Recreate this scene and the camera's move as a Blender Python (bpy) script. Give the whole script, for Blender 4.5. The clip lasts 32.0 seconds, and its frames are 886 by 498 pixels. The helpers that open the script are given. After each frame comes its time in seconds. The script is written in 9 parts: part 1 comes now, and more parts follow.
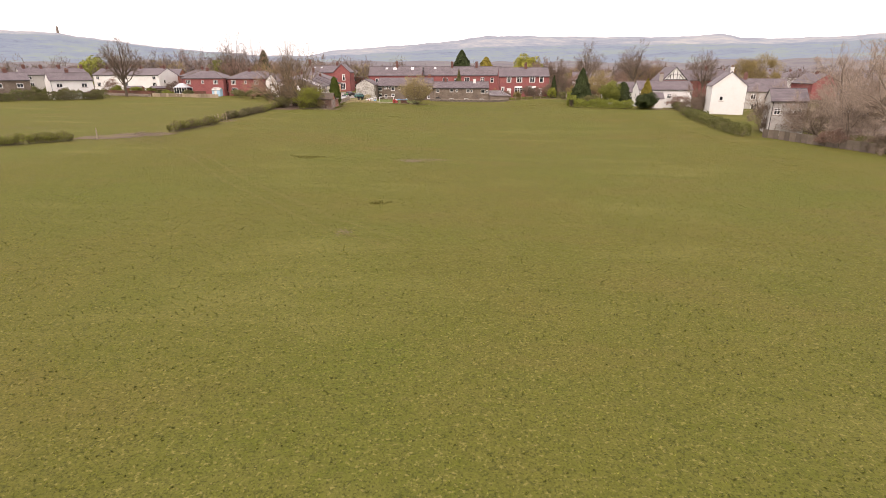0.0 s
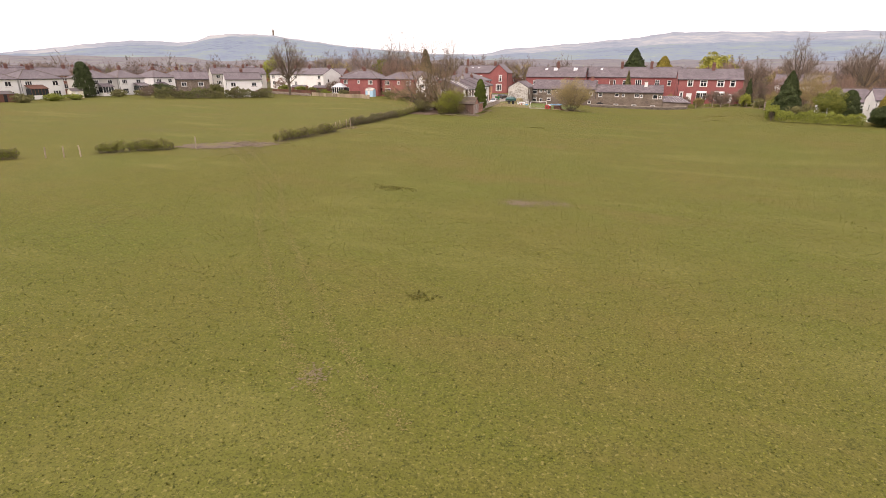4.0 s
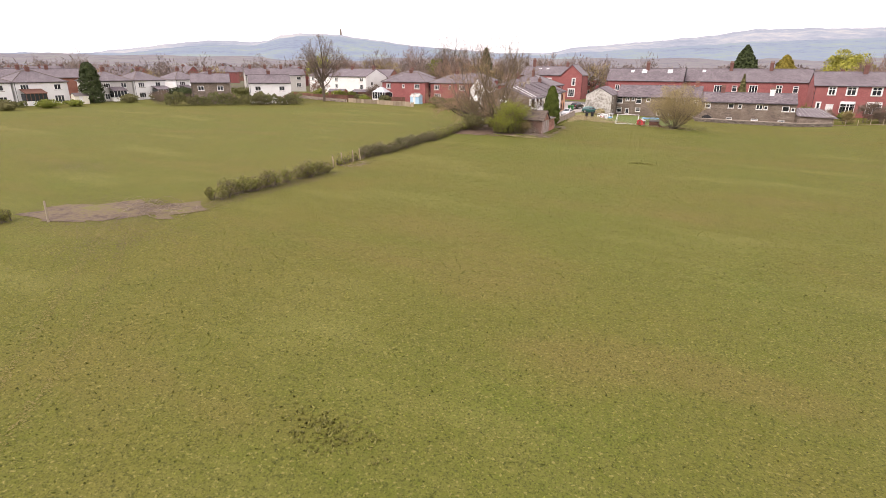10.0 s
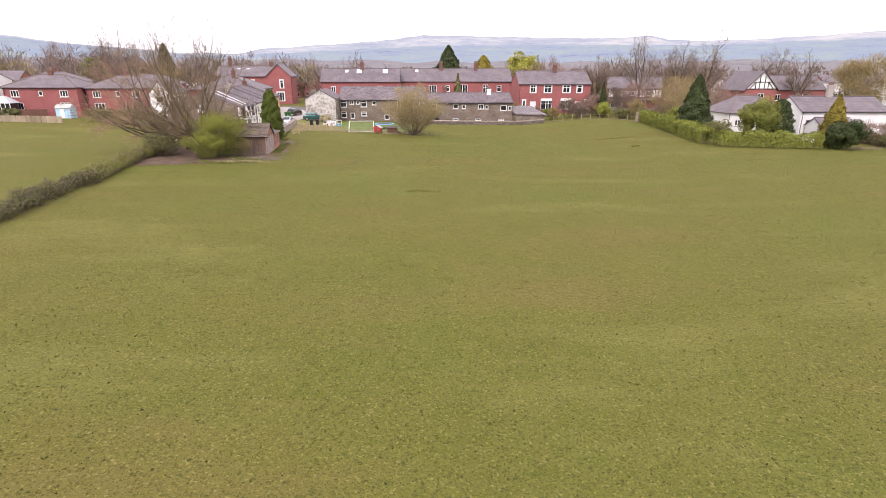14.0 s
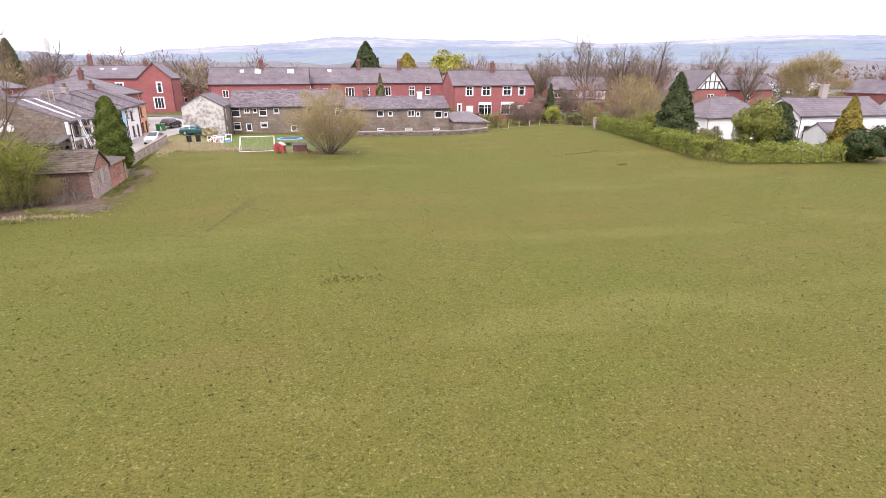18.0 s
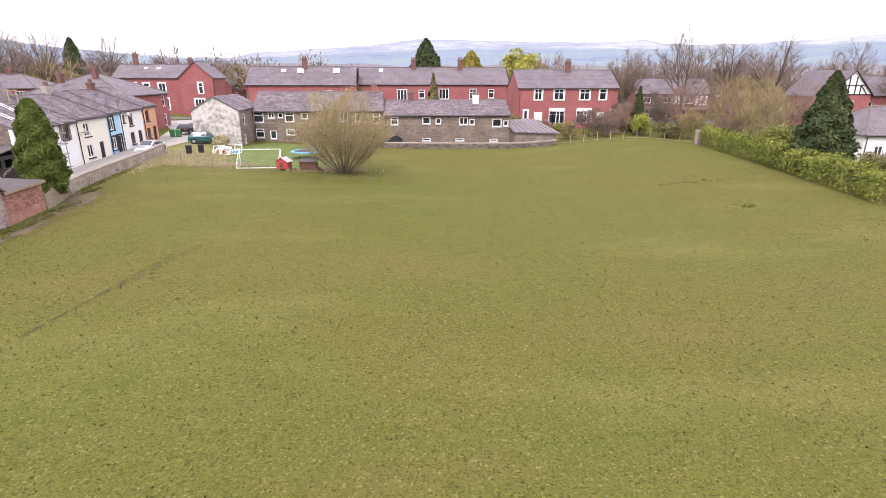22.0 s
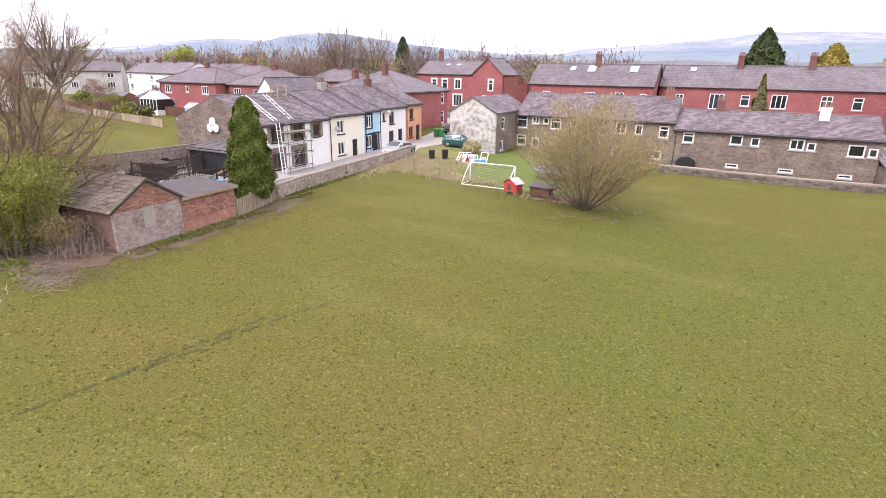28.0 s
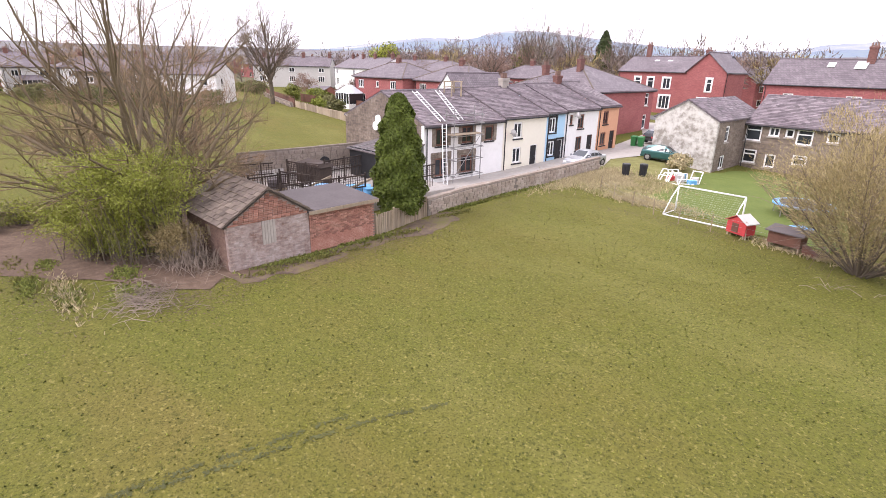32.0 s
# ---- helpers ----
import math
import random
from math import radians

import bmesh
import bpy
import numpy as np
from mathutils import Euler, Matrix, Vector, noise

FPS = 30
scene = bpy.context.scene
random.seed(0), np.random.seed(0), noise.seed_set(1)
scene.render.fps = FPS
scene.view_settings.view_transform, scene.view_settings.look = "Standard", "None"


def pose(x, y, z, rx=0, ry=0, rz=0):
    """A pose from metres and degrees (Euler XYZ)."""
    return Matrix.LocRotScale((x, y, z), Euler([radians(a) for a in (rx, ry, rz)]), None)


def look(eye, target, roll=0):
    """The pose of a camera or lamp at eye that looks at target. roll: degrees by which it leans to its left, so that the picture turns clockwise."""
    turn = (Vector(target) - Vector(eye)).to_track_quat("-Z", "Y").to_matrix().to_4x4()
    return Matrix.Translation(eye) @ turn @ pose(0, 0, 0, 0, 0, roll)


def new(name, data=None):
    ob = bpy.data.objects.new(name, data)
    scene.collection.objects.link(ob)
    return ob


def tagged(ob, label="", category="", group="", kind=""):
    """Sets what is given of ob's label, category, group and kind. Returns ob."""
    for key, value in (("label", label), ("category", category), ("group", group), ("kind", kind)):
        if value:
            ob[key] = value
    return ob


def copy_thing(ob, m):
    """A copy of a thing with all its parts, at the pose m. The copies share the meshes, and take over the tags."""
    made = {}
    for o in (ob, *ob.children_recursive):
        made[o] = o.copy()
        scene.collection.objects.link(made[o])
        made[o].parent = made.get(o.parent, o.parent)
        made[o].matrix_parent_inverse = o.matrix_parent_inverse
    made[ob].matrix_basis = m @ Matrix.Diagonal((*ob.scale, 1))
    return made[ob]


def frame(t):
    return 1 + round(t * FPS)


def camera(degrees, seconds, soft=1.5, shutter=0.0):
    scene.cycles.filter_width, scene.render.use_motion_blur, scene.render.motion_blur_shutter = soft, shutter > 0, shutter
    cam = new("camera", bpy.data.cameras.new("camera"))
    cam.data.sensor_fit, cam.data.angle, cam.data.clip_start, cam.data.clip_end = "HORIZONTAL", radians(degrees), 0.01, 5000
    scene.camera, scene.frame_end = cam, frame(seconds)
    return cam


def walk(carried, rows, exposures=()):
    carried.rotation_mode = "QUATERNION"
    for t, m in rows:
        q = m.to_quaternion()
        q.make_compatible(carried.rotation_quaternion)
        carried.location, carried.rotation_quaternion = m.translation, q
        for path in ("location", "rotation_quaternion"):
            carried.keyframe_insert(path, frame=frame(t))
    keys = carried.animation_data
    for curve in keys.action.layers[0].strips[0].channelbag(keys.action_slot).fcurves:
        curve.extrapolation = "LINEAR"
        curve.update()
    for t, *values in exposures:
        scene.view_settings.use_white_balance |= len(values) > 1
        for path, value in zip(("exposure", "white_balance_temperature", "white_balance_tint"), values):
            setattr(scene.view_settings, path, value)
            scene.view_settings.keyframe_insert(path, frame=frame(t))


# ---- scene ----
cam = camera(80.0, 32.0, soft=0.5)
PATH = [
    (0, (-0.157, -1.313, 8.763), (-0.238, 0.582, 8.129), -0.1),
    (0.5, (0.437, 0.51, 8.872), (0.257, 2.399, 8.238), 0.1),
    (1, (0.869, 2.461, 8.926), (0.567, 4.334, 8.291), 0.1),
    (1.5, (1.149, 4.367, 8.905), (0.779, 6.228, 8.271), 0.2),
    (2, (1.416, 6.318, 8.887), (0.981, 8.165, 8.254), 0.3),
    (2.5, (1.706, 8.347, 8.997), (1.242, 10.186, 8.363), 0.3),
    (3, (1.948, 10.426, 9.265), (1.457, 12.257, 8.628), 0.2),
    (3.5, (2.006, 12.508, 9.512), (1.488, 14.331, 8.874), 0.1),
    (4, (2.029, 14.589, 9.595), (1.382, 16.37, 8.955), 0.2),
    (4.5, (1.619, 17.157, 9.619), (0.803, 18.866, 8.978), 0.2),
    (6.5, (-1.617, 28.019, 9.979), (-2.594, 29.642, 9.338), 0.5),
    (7, (-2.329, 30.484, 10.06), (-3.32, 32.098, 9.417), 0.5),
    (7.5, (-3.032, 32.655, 10.106), (-4.031, 34.264, 9.463), 0.5),
    (8, (-3.811, 34.78, 10.13), (-4.815, 36.385, 9.486), 0.5),
    (8.5, (-4.672, 36.998, 10.227), (-5.682, 38.599, 9.582), 0.5),
    (9, (-5.594, 39.238, 10.267), (-6.593, 40.847, 9.623), 0.4),
    (9.5, (-6.681, 41.426, 10.369), (-7.629, 43.065, 9.725), 0.3),
    (10, (-7.805, 43.52, 10.432), (-8.649, 45.214, 9.788), 0.3),
    (10.5, (-8.98, 45.789, 10.622), (-9.751, 47.518, 9.978), 0.2),
    (11, (-10.288, 48.184, 10.646), (-10.929, 49.965, 10.002), 0.2),
    (11.5, (-11.601, 50.567, 10.595), (-12.085, 52.397, 9.951), 0.2),
    (12, (-12.736, 53.118, 10.424), (-13.097, 54.978, 9.784), 0.3),
    (12.5, (-13.599, 55.572, 10.383), (-13.825, 57.453, 9.743), 0.2),
    (13, (-14.405, 57.937, 10.317), (-14.487, 59.831, 9.678), 0.2),
    (13.5, (-15.168, 60.362, 10.219), (-15.13, 62.257, 9.582), 0.1),
    (14, (-15.927, 62.919, 10.102), (-15.786, 64.81, 9.466), 0.1),
    (14.5, (-16.486, 65.827, 9.962), (-16.253, 67.71, 9.328), 0.1),
    (15, (-16.757, 68.814, 9.803), (-16.435, 70.684, 9.172), 0.0),
    (15.5, (-16.837, 71.557, 9.795), (-16.462, 73.417, 9.163), -0.1),
    (17.5, (-15.892, 81.455, 9.733), (-15.463, 83.304, 9.103), 0.1),
    (18, (-15.311, 83.845, 9.664), (-14.884, 85.695, 9.034), -0.1),
    (18.5, (-14.486, 86.09, 9.469), (-14.055, 87.94, 8.842), -0.1),
    (19, (-13.784, 88.207, 9.247), (-13.344, 90.056, 8.624), -0.2),
    (19.5, (-13.137, 90.329, 9.079), (-12.698, 92.179, 8.458), -0.3),
    (20, (-12.365, 92.313, 9.056), (-11.976, 94.175, 8.436), -0.2),
    (20.5, (-11.45, 94.229, 9.143), (-11.11, 96.1, 8.522), -0.0),
    (21, (-10.425, 96.042, 9.21), (-10.121, 97.918, 8.588), 0.1),
    (21.5, (-9.605, 97.847, 9.203), (-9.353, 99.732, 8.582), 0.1),
    (22, (-8.895, 99.535, 9.282), (-8.737, 101.429, 8.66), 0.1),
    (22.5, (-8.141, 100.995, 9.338), (-8.102, 102.895, 8.715), 0.2),
    (23, (-7.526, 102.457, 9.4), (-7.61, 104.355, 8.777), 0.3),
    (23.5, (-6.912, 103.674, 9.523), (-7.107, 105.564, 8.897), 0.3),
    (24, (-6.449, 104.893, 9.631), (-6.739, 106.769, 9.002), 0.5),
    (24.5, (-6.061, 106.09, 9.673), (-6.442, 107.949, 9.041), 0.5),
    (26.5, (-5.715, 110.408, 9.687), (-6.329, 112.202, 9.051), 0.7),
    (27, (-5.762, 111.444, 9.772), (-6.413, 113.224, 9.133), 0.8),
    (27.5, (-5.853, 112.454, 9.724), (-6.601, 114.196, 9.084), 0.8),
    (28, (-6.083, 113.51, 9.651), (-6.956, 115.191, 9.009), 0.9),
    (28.5, (-6.36, 114.466, 9.666), (-7.357, 116.074, 9.019), 1.0),
    (29, (-6.712, 115.395, 9.649), (-7.825, 116.924, 8.998), 1.2),
    (29.5, (-7.187, 116.31, 9.594), (-8.367, 117.787, 8.941), 1.2),
    (30, (-7.782, 117.232, 9.533), (-9.007, 118.67, 8.878), 1.2),
    (30.5, (-8.468, 118.153, 9.374), (-9.733, 119.558, 8.72), 1.1),
    (31, (-9.13, 119.065, 9.31), (-10.435, 120.432, 8.654), 1.1),
    (31.5, (-9.786, 119.919, 9.315), (-11.138, 121.237, 8.657), 1.1),
    (32, (-10.417, 120.697, 9.327), (-11.807, 121.975, 8.667), 1.2),
]
walk(cam, [(t, look(eye, target, roll)) for t, eye, target, roll in PATH],
     [(0.0, 0.42, 7350, 22), (4.5, 0.45, 7250, 22), (9.0, 0.61, 6980, 21), (13.0, 0.66, 6700, 22), (18.0, 0.86, 6350, 23), (24.0, 0.88, 6350, 23), (32.0, 0.93, 6350, 23)])

# ---------------------------------------------------------------- light
world = bpy.data.worlds.new("overcast")
scene.world = world
world.use_nodes = True
wn = world.node_tree
sky = wn.nodes.new("ShaderNodeTexSky")
sky.sky_type, sky.sun_disc = "NISHITA", False
sky.sun_elevation, sky.sun_rotation = radians(48), radians(200)
sky.air_density, sky.dust_density, sky.altitude = 1.0, 4.0, 100.0
pale = wn.nodes.new("ShaderNodeHueSaturation")
pale.inputs["Saturation"].default_value = 0.25
veil = wn.nodes.new("ShaderNodeMix")
veil.data_type = "RGBA"
veil.inputs["Factor"].default_value = 0.8
veil.inputs["B"].default_value = (8.6, 8.7, 9.0, 1)
wn.links.new(sky.outputs["Color"], pale.inputs["Color"])
wn.links.new(pale.outputs["Color"], veil.inputs["A"])
wn.links.new(veil.outputs["Result"], wn.nodes["Background"].inputs["Color"])
wn.nodes["Background"].inputs["Strength"].default_value = 0.14
sun = new("sun", bpy.data.lights.new("sun", "SUN"))
sun.data.energy, sun.data.angle, sun.data.color = 1.2, radians(16), (1.0, 0.95, 0.88)
sun.matrix_world = look((0, 0, 80), (0 - math.sin(radians(200)) * 50, 0 - math.cos(radians(200)) * 50, 80 - 55))

# ---------------------------------------------------------------- ground shape
def ease(v):
    v = max(0.0, min(1.0, v))
    return v * v * (3 - 2 * v)


def hill(x, y):
    """Height of the land: the field leans down to the east, swells towards its far east side; gardens rise to the north and west."""
    z = -0.02 * max(-45.0, min(60.0, x))
    if x < -60.0:
        z += 0.014 * min(100.0, -60.0 - x)
    if y > 176.0:
        z += 0.022 * min(60.0, y - 176.0)
    z += 0.10 * math.sin(x * 0.11 + 1.0) * math.sin(y * 0.07)
    z += 1.25 * ease((x - 6.0) / 20.0) * ease((y - 85.0) / 40.0)
    z += 0.42 * ease((-20.0 - x) / 20.0) * math.exp(-((y - 66.0) / 32.0) ** 2)
    z += 0.5 * ease((y - 148.0) / 24.0) * ease((-27.0 - x) / 7.0) * ease((-x - 20.0) / 5.0) * (1 - ease((y - 190.0) / 20.0))
    return z


# ---------------------------------------------------------------- materials
def node(nt, kind, **values):
    n = nt.nodes.new(kind)
    for key, v in values.items():
        n.inputs[key].default_value = v
    return n


def surface(name, tones, fine=8.0, coarse=0.6, rough=0.85, bump=0.3, metal=0.0, spread=(0.3, 0.7), vary=0.0, island=0.0,
            stretch=(1, 1, 1), bricks=None, spec=0.3, depth=0.02, coat=0.0):
    """A procedural surface: two tones mixed by coarse and fine noise at world scale, with relief. bricks: (width, height, joint tone)."""
    mt = bpy.data.materials.new(name)
    mt.use_nodes = True
    nt = mt.node_tree
    bsdf = nt.nodes["Principled BSDF"]
    geo = nt.nodes.new("ShaderNodeNewGeometry")
    mp = node(nt, "ShaderNodeMapping", Scale=stretch)
    nt.links.new(geo.outputs["Position"], mp.inputs["Vector"])
    n1 = node(nt, "ShaderNodeTexNoise", Scale=coarse, Detail=4.0, Roughness=0.6)
    n2 = node(nt, "ShaderNodeTexNoise", Scale=fine, Detail=5.0, Roughness=0.7)
    for n in (n1, n2):
        nt.links.new(mp.outputs["Vector"], n.inputs["Vector"])
    add = nt.nodes.new("ShaderNodeMath")
    add.operation = "ADD"
    nt.links.new(n1.outputs["Fac"], add.inputs[0])
    nt.links.new(n2.outputs["Fac"], add.inputs[1])
    half = nt.nodes.new("ShaderNodeMath")
    half.operation = "MULTIPLY"
    half.inputs[1].default_value = 0.5
    nt.links.new(add.outputs[0], half.inputs[0])
    ramp = nt.nodes.new("ShaderNodeValToRGB")
    el = ramp.color_ramp.elements
    steps = np.linspace(spread[0], spread[1], len(tones))
    el[0].position, el[1].position = float(steps[0]), float(steps[-1])
    el[0].color, el[1].color = (*tones[0], 1), (*tones[-1], 1)
    for p, c in list(zip(steps, tones))[1:-1]:
        e = el.new(float(p))
        e.color = (*c, 1)
    nt.links.new(half.outputs[0], ramp.inputs["Fac"])
    colour = ramp.outputs["Color"]
    height = n2.outputs["Fac"]
    if bricks:
        w, h, joint = bricks
        sep = nt.nodes.new("ShaderNodeSeparateXYZ")
        nt.links.new(geo.outputs["Position"], sep.inputs[0])
        along = nt.nodes.new("ShaderNodeMath")
        along.operation = "ADD"
        nt.links.new(sep.outputs["X"], along.inputs[0])
        nt.links.new(sep.outputs["Y"], along.inputs[1])
        comb = nt.nodes.new("ShaderNodeCombineXYZ")
        nt.links.new(along.outputs[0], comb.inputs[0])
        nt.links.new(sep.outputs["Z"], comb.inputs[1])
        bt = node(nt, "ShaderNodeTexBrick", Scale=1.0)
        bt.inputs["Brick Width"].default_value = w
        bt.inputs["Row Height"].default_value = h
        bt.inputs["Mortar Size"].default_value = h * 0.09
        bt.inputs["Color1"].default_value = (0.78, 0.78, 0.78, 1)
        bt.inputs["Color2"].default_value = (1.15, 1.15, 1.15, 1)
        bt.inputs["Mortar"].default_value = (*joint, 1)
        nt.links.new(comb.outputs[0], bt.inputs["Vector"])
        mix = nt.nodes.new("ShaderNodeMix")
        mix.data_type, mix.blend_type = "RGBA", "MULTIPLY"
        mix.inputs["Factor"].default_value = 1.0
        nt.links.new(colour, mix.inputs["A"])
        nt.links.new(bt.outputs["Color"], mix.inputs["B"])
        colour = mix.outputs["Result"]
    if vary or island:
        if island:
            src = geo.outputs["Random Per Island"]
        else:
            src = nt.nodes.new("ShaderNodeObjectInfo").outputs["Random"]
        rng = nt.nodes.new("ShaderNodeMapRange")
        k = vary or island
        rng.inputs["To Min"].default_value, rng.inputs["To Max"].default_value = 1 - k, 1 + k
        nt.links.new(src, rng.inputs["Value"])
        hsv = nt.nodes.new("ShaderNodeHueSaturation")
        nt.links.new(rng.outputs["Result"], hsv.inputs["Value"])
        nt.links.new(colour, hsv.inputs["Color"])
        colour = hsv.outputs["Color"]
    nt.links.new(colour, bsdf.inputs["Base Color"])
    bsdf.inputs["Roughness"].default_value = rough
    bsdf.inputs["Metallic"].default_value = metal
    bsdf.inputs["Specular IOR Level"].default_value = spec
    bsdf.inputs["Coat Weight"].default_value = coat
    if bump:
        b = node(nt, "ShaderNodeBump", Strength=bump, Distance=depth)
        nt.links.new(height, b.inputs["Height"])
        nt.links.new(b.outputs["Normal"], bsdf.inputs["Normal"])
    return mt


def glassy(name, tint=(0.02, 0.024, 0.028), rough=0.06):
    mt = surface(name, [tint, tuple(1.6 * c for c in tint)], fine=3.0, coarse=0.5, rough=rough, bump=0.02, spec=0.6, vary=0.5)
    return mt


M = {}
M["slate"] = surface("slate", [(0.112, 0.088, 0.099), (0.156, 0.128, 0.139), (0.227, 0.197, 0.204)], fine=5.0, coarse=0.5, rough=0.62, bump=0.5, bricks=(0.35, 0.22, (0.62, 0.62, 0.62)), spec=0.4)
M["slates"] = surface("slates", [(0.115, 0.091, 0.101), (0.165, 0.136, 0.146), (0.252, 0.218, 0.221)], fine=6.0, coarse=0.35, rough=0.7, bump=0.4, island=0.38, spec=0.25)
M["stone_slate"] = surface("stone_slate", [(0.095, 0.076, 0.062), (0.15, 0.118, 0.098), (0.20, 0.165, 0.125)], fine=6.0, coarse=1.2, rough=0.92, bump=0.6, vary=0.24)
M["shed_slab"] = surface("shed_slab", [(0.04, 0.033, 0.027), (0.07, 0.057, 0.047)], fine=6.0, rough=0.95)
M["shed_brick"] = surface("shed_brick", [(0.10, 0.062, 0.05), (0.165, 0.105, 0.085), (0.25, 0.18, 0.145)], fine=9.0, coarse=0.9, rough=0.92, bump=0.5, bricks=(0.23, 0.075, (1.25, 1.2, 1.1)))
M["lane_stones"] = surface("lane_stones", [(0.235, 0.185, 0.145), (0.345, 0.285, 0.235), (0.45, 0.39, 0.335)], fine=5.0, coarse=0.8, rough=0.95, bump=0.6, vary=0.12, spread=(0.34, 0.64))
M["yard_block"] = surface("yard_block", [(0.34, 0.31, 0.28), (0.48, 0.45, 0.42), (0.56, 0.54, 0.51)], fine=4.0, coarse=0.7, rough=0.95, bump=0.4, vary=0.08)
M["dark_stones"] = surface("dark_stones", [(0.085, 0.07, 0.058), (0.15, 0.125, 0.105), (0.22, 0.19, 0.155)], fine=7.0, coarse=1.5, rough=0.95, bump=0.6, vary=0.35)
M["dark_wood"] = surface("dark_wood", [(0.035, 0.026, 0.022), (0.075, 0.055, 0.045)], fine=9.0, coarse=1.5, rough=0.85, bump=0.3, vary=0.25)
M["red_brick"] = surface("red_brick", [(0.255, 0.078, 0.078), (0.32, 0.112, 0.108), (0.38, 0.15, 0.14)], fine=9.0, coarse=0.4, rough=0.85, bump=0.3, bricks=(0.23, 0.075, (0.9, 0.85, 0.8)))
M["dull_brick"] = surface("dull_brick", [(0.20, 0.075, 0.06), (0.28, 0.12, 0.09), (0.34, 0.17, 0.13)], fine=9.0, coarse=0.5, rough=0.9, bump=0.4, bricks=(0.23, 0.075, (1.1, 1.1, 1.05)))
M["brick_piece"] = surface("brick_piece", [(0.24, 0.10, 0.075), (0.32, 0.16, 0.12), (0.42, 0.26, 0.20)], fine=14.0, coarse=2.0, rough=0.92, bump=0.5, vary=0.35)
M["mortar"] = surface("mortar", [(0.14, 0.12, 0.10), (0.24, 0.21, 0.18)], fine=20.0, rough=0.95, bump=0.4)
M["stone_wall"] = surface("stone_wall", [(0.105, 0.083, 0.068), (0.19, 0.152, 0.125), (0.31, 0.26, 0.215)], fine=4.0, coarse=0.5, rough=0.92, bump=0.8, bricks=(0.55, 0.2, (1.15, 1.1, 1.05)), depth=0.05)
M["bare_stone"] = surface("bare_stone", [(0.10, 0.08, 0.065), (0.20, 0.165, 0.135), (0.33, 0.285, 0.235)], fine=5.0, coarse=1.4, rough=0.95, bump=0.8, bricks=(0.32, 0.15, (1.2, 1.15, 1.1)), depth=0.04)
M["pale_render"] = surface("pale_render", [(0.27, 0.245, 0.215), (0.40, 0.375, 0.34), (0.52, 0.50, 0.46), (0.58, 0.56, 0.53)], fine=2.2, coarse=0.55, rough=0.92, bump=0.5, spread=(0.40, 0.60))
M["pink_render"] = surface("pink_render", [(0.19, 0.115, 0.095), (0.29, 0.215, 0.19), (0.36, 0.29, 0.265), (0.43, 0.37, 0.345)], fine=4.5, coarse=0.8, rough=0.93, bump=0.5, spread=(0.36, 0.64), bricks=(0.23, 0.075, (0.9, 0.9, 0.9)))
M["white_render"] = surface("white_render", [(0.68, 0.67, 0.65), (0.78, 0.775, 0.76), (0.82, 0.81, 0.80)], fine=3.0, coarse=0.5, rough=0.85, bump=0.15, spread=(0.3, 0.6))
M["grey_render"] = surface("grey_render", [(0.45, 0.43, 0.41), (0.56, 0.54, 0.52)], fine=3.0, coarse=0.5, rough=0.9, bump=0.2)
M["cream_paint"] = surface("cream_paint", [(0.74, 0.70, 0.58), (0.80, 0.77, 0.66)], fine=3.0, rough=0.8, bump=0.15)
M["blue_paint"] = surface("blue_paint", [(0.36, 0.58, 0.76), (0.43, 0.64, 0.80)], fine=3.0, rough=0.8, bump=0.15)
M["orange_paint"] = surface("orange_paint", [(0.62, 0.33, 0.20), (0.70, 0.40, 0.25)], fine=3.0, rough=0.82, bump=0.15)
M["white_paint"] = surface("white_paint", [(0.74, 0.74, 0.73), (0.82, 0.82, 0.81)], fine=6.0, rough=0.5, bump=0.05)
M["grey_stone"] = surface("grey_stone", [(0.30, 0.27, 0.24), (0.42, 0.38, 0.34)], fine=8.0, rough=0.9, bump=0.4)
M["dark_paint"] = surface("dark_paint", [(0.015, 0.015, 0.017), (0.035, 0.035, 0.038)], fine=5.0, rough=0.5, bump=0.1)
M["glass"] = glassy("window_glass")
M["pale_glass"] = surface("pale_glass", [(0.45, 0.47, 0.5), (0.6, 0.62, 0.65)], fine=1.0, rough=0.15, bump=0.0, spec=0.6)
M["sooty_brick"] = surface("sooty_brick", [(0.13, 0.065, 0.055), (0.20, 0.10, 0.085)], fine=9.0, coarse=0.8, rough=0.9, bump=0.3, bricks=(0.23, 0.075, (1.1, 1.1, 1.05)))
M["pot"] = surface("pot", [(0.17, 0.105, 0.085), (0.26, 0.17, 0.135)], fine=8.0, rough=0.85)
M["felt"] = surface("felt", [(0.10, 0.085, 0.085), (0.15, 0.13, 0.13)], fine=10.0, coarse=0.8, rough=0.95, bump=0.4)
M["wood"] = surface("wood", [(0.20, 0.15, 0.10), (0.30, 0.24, 0.17), (0.36, 0.31, 0.24)], fine=10.0, coarse=1.5, rough=0.85, bump=0.4, stretch=(1, 1, 0.15), vary=0.25)
M["old_wood"] = surface("old_wood", [(0.11, 0.088, 0.07), (0.19, 0.155, 0.125)], fine=9.0, coarse=1.5, rough=0.88, bump=0.3, vary=0.25)
M["brown_wood"] = surface("brown_wood", [(0.13, 0.06, 0.045), (0.20, 0.10, 0.07)], fine=9.0, coarse=1.5, rough=0.8, bump=0.3, vary=0.2)
M["red_paint"] = surface("red_paint", [(0.42, 0.04, 0.045), (0.52, 0.07, 0.07)], fine=5.0, rough=0.7, bump=0.2)
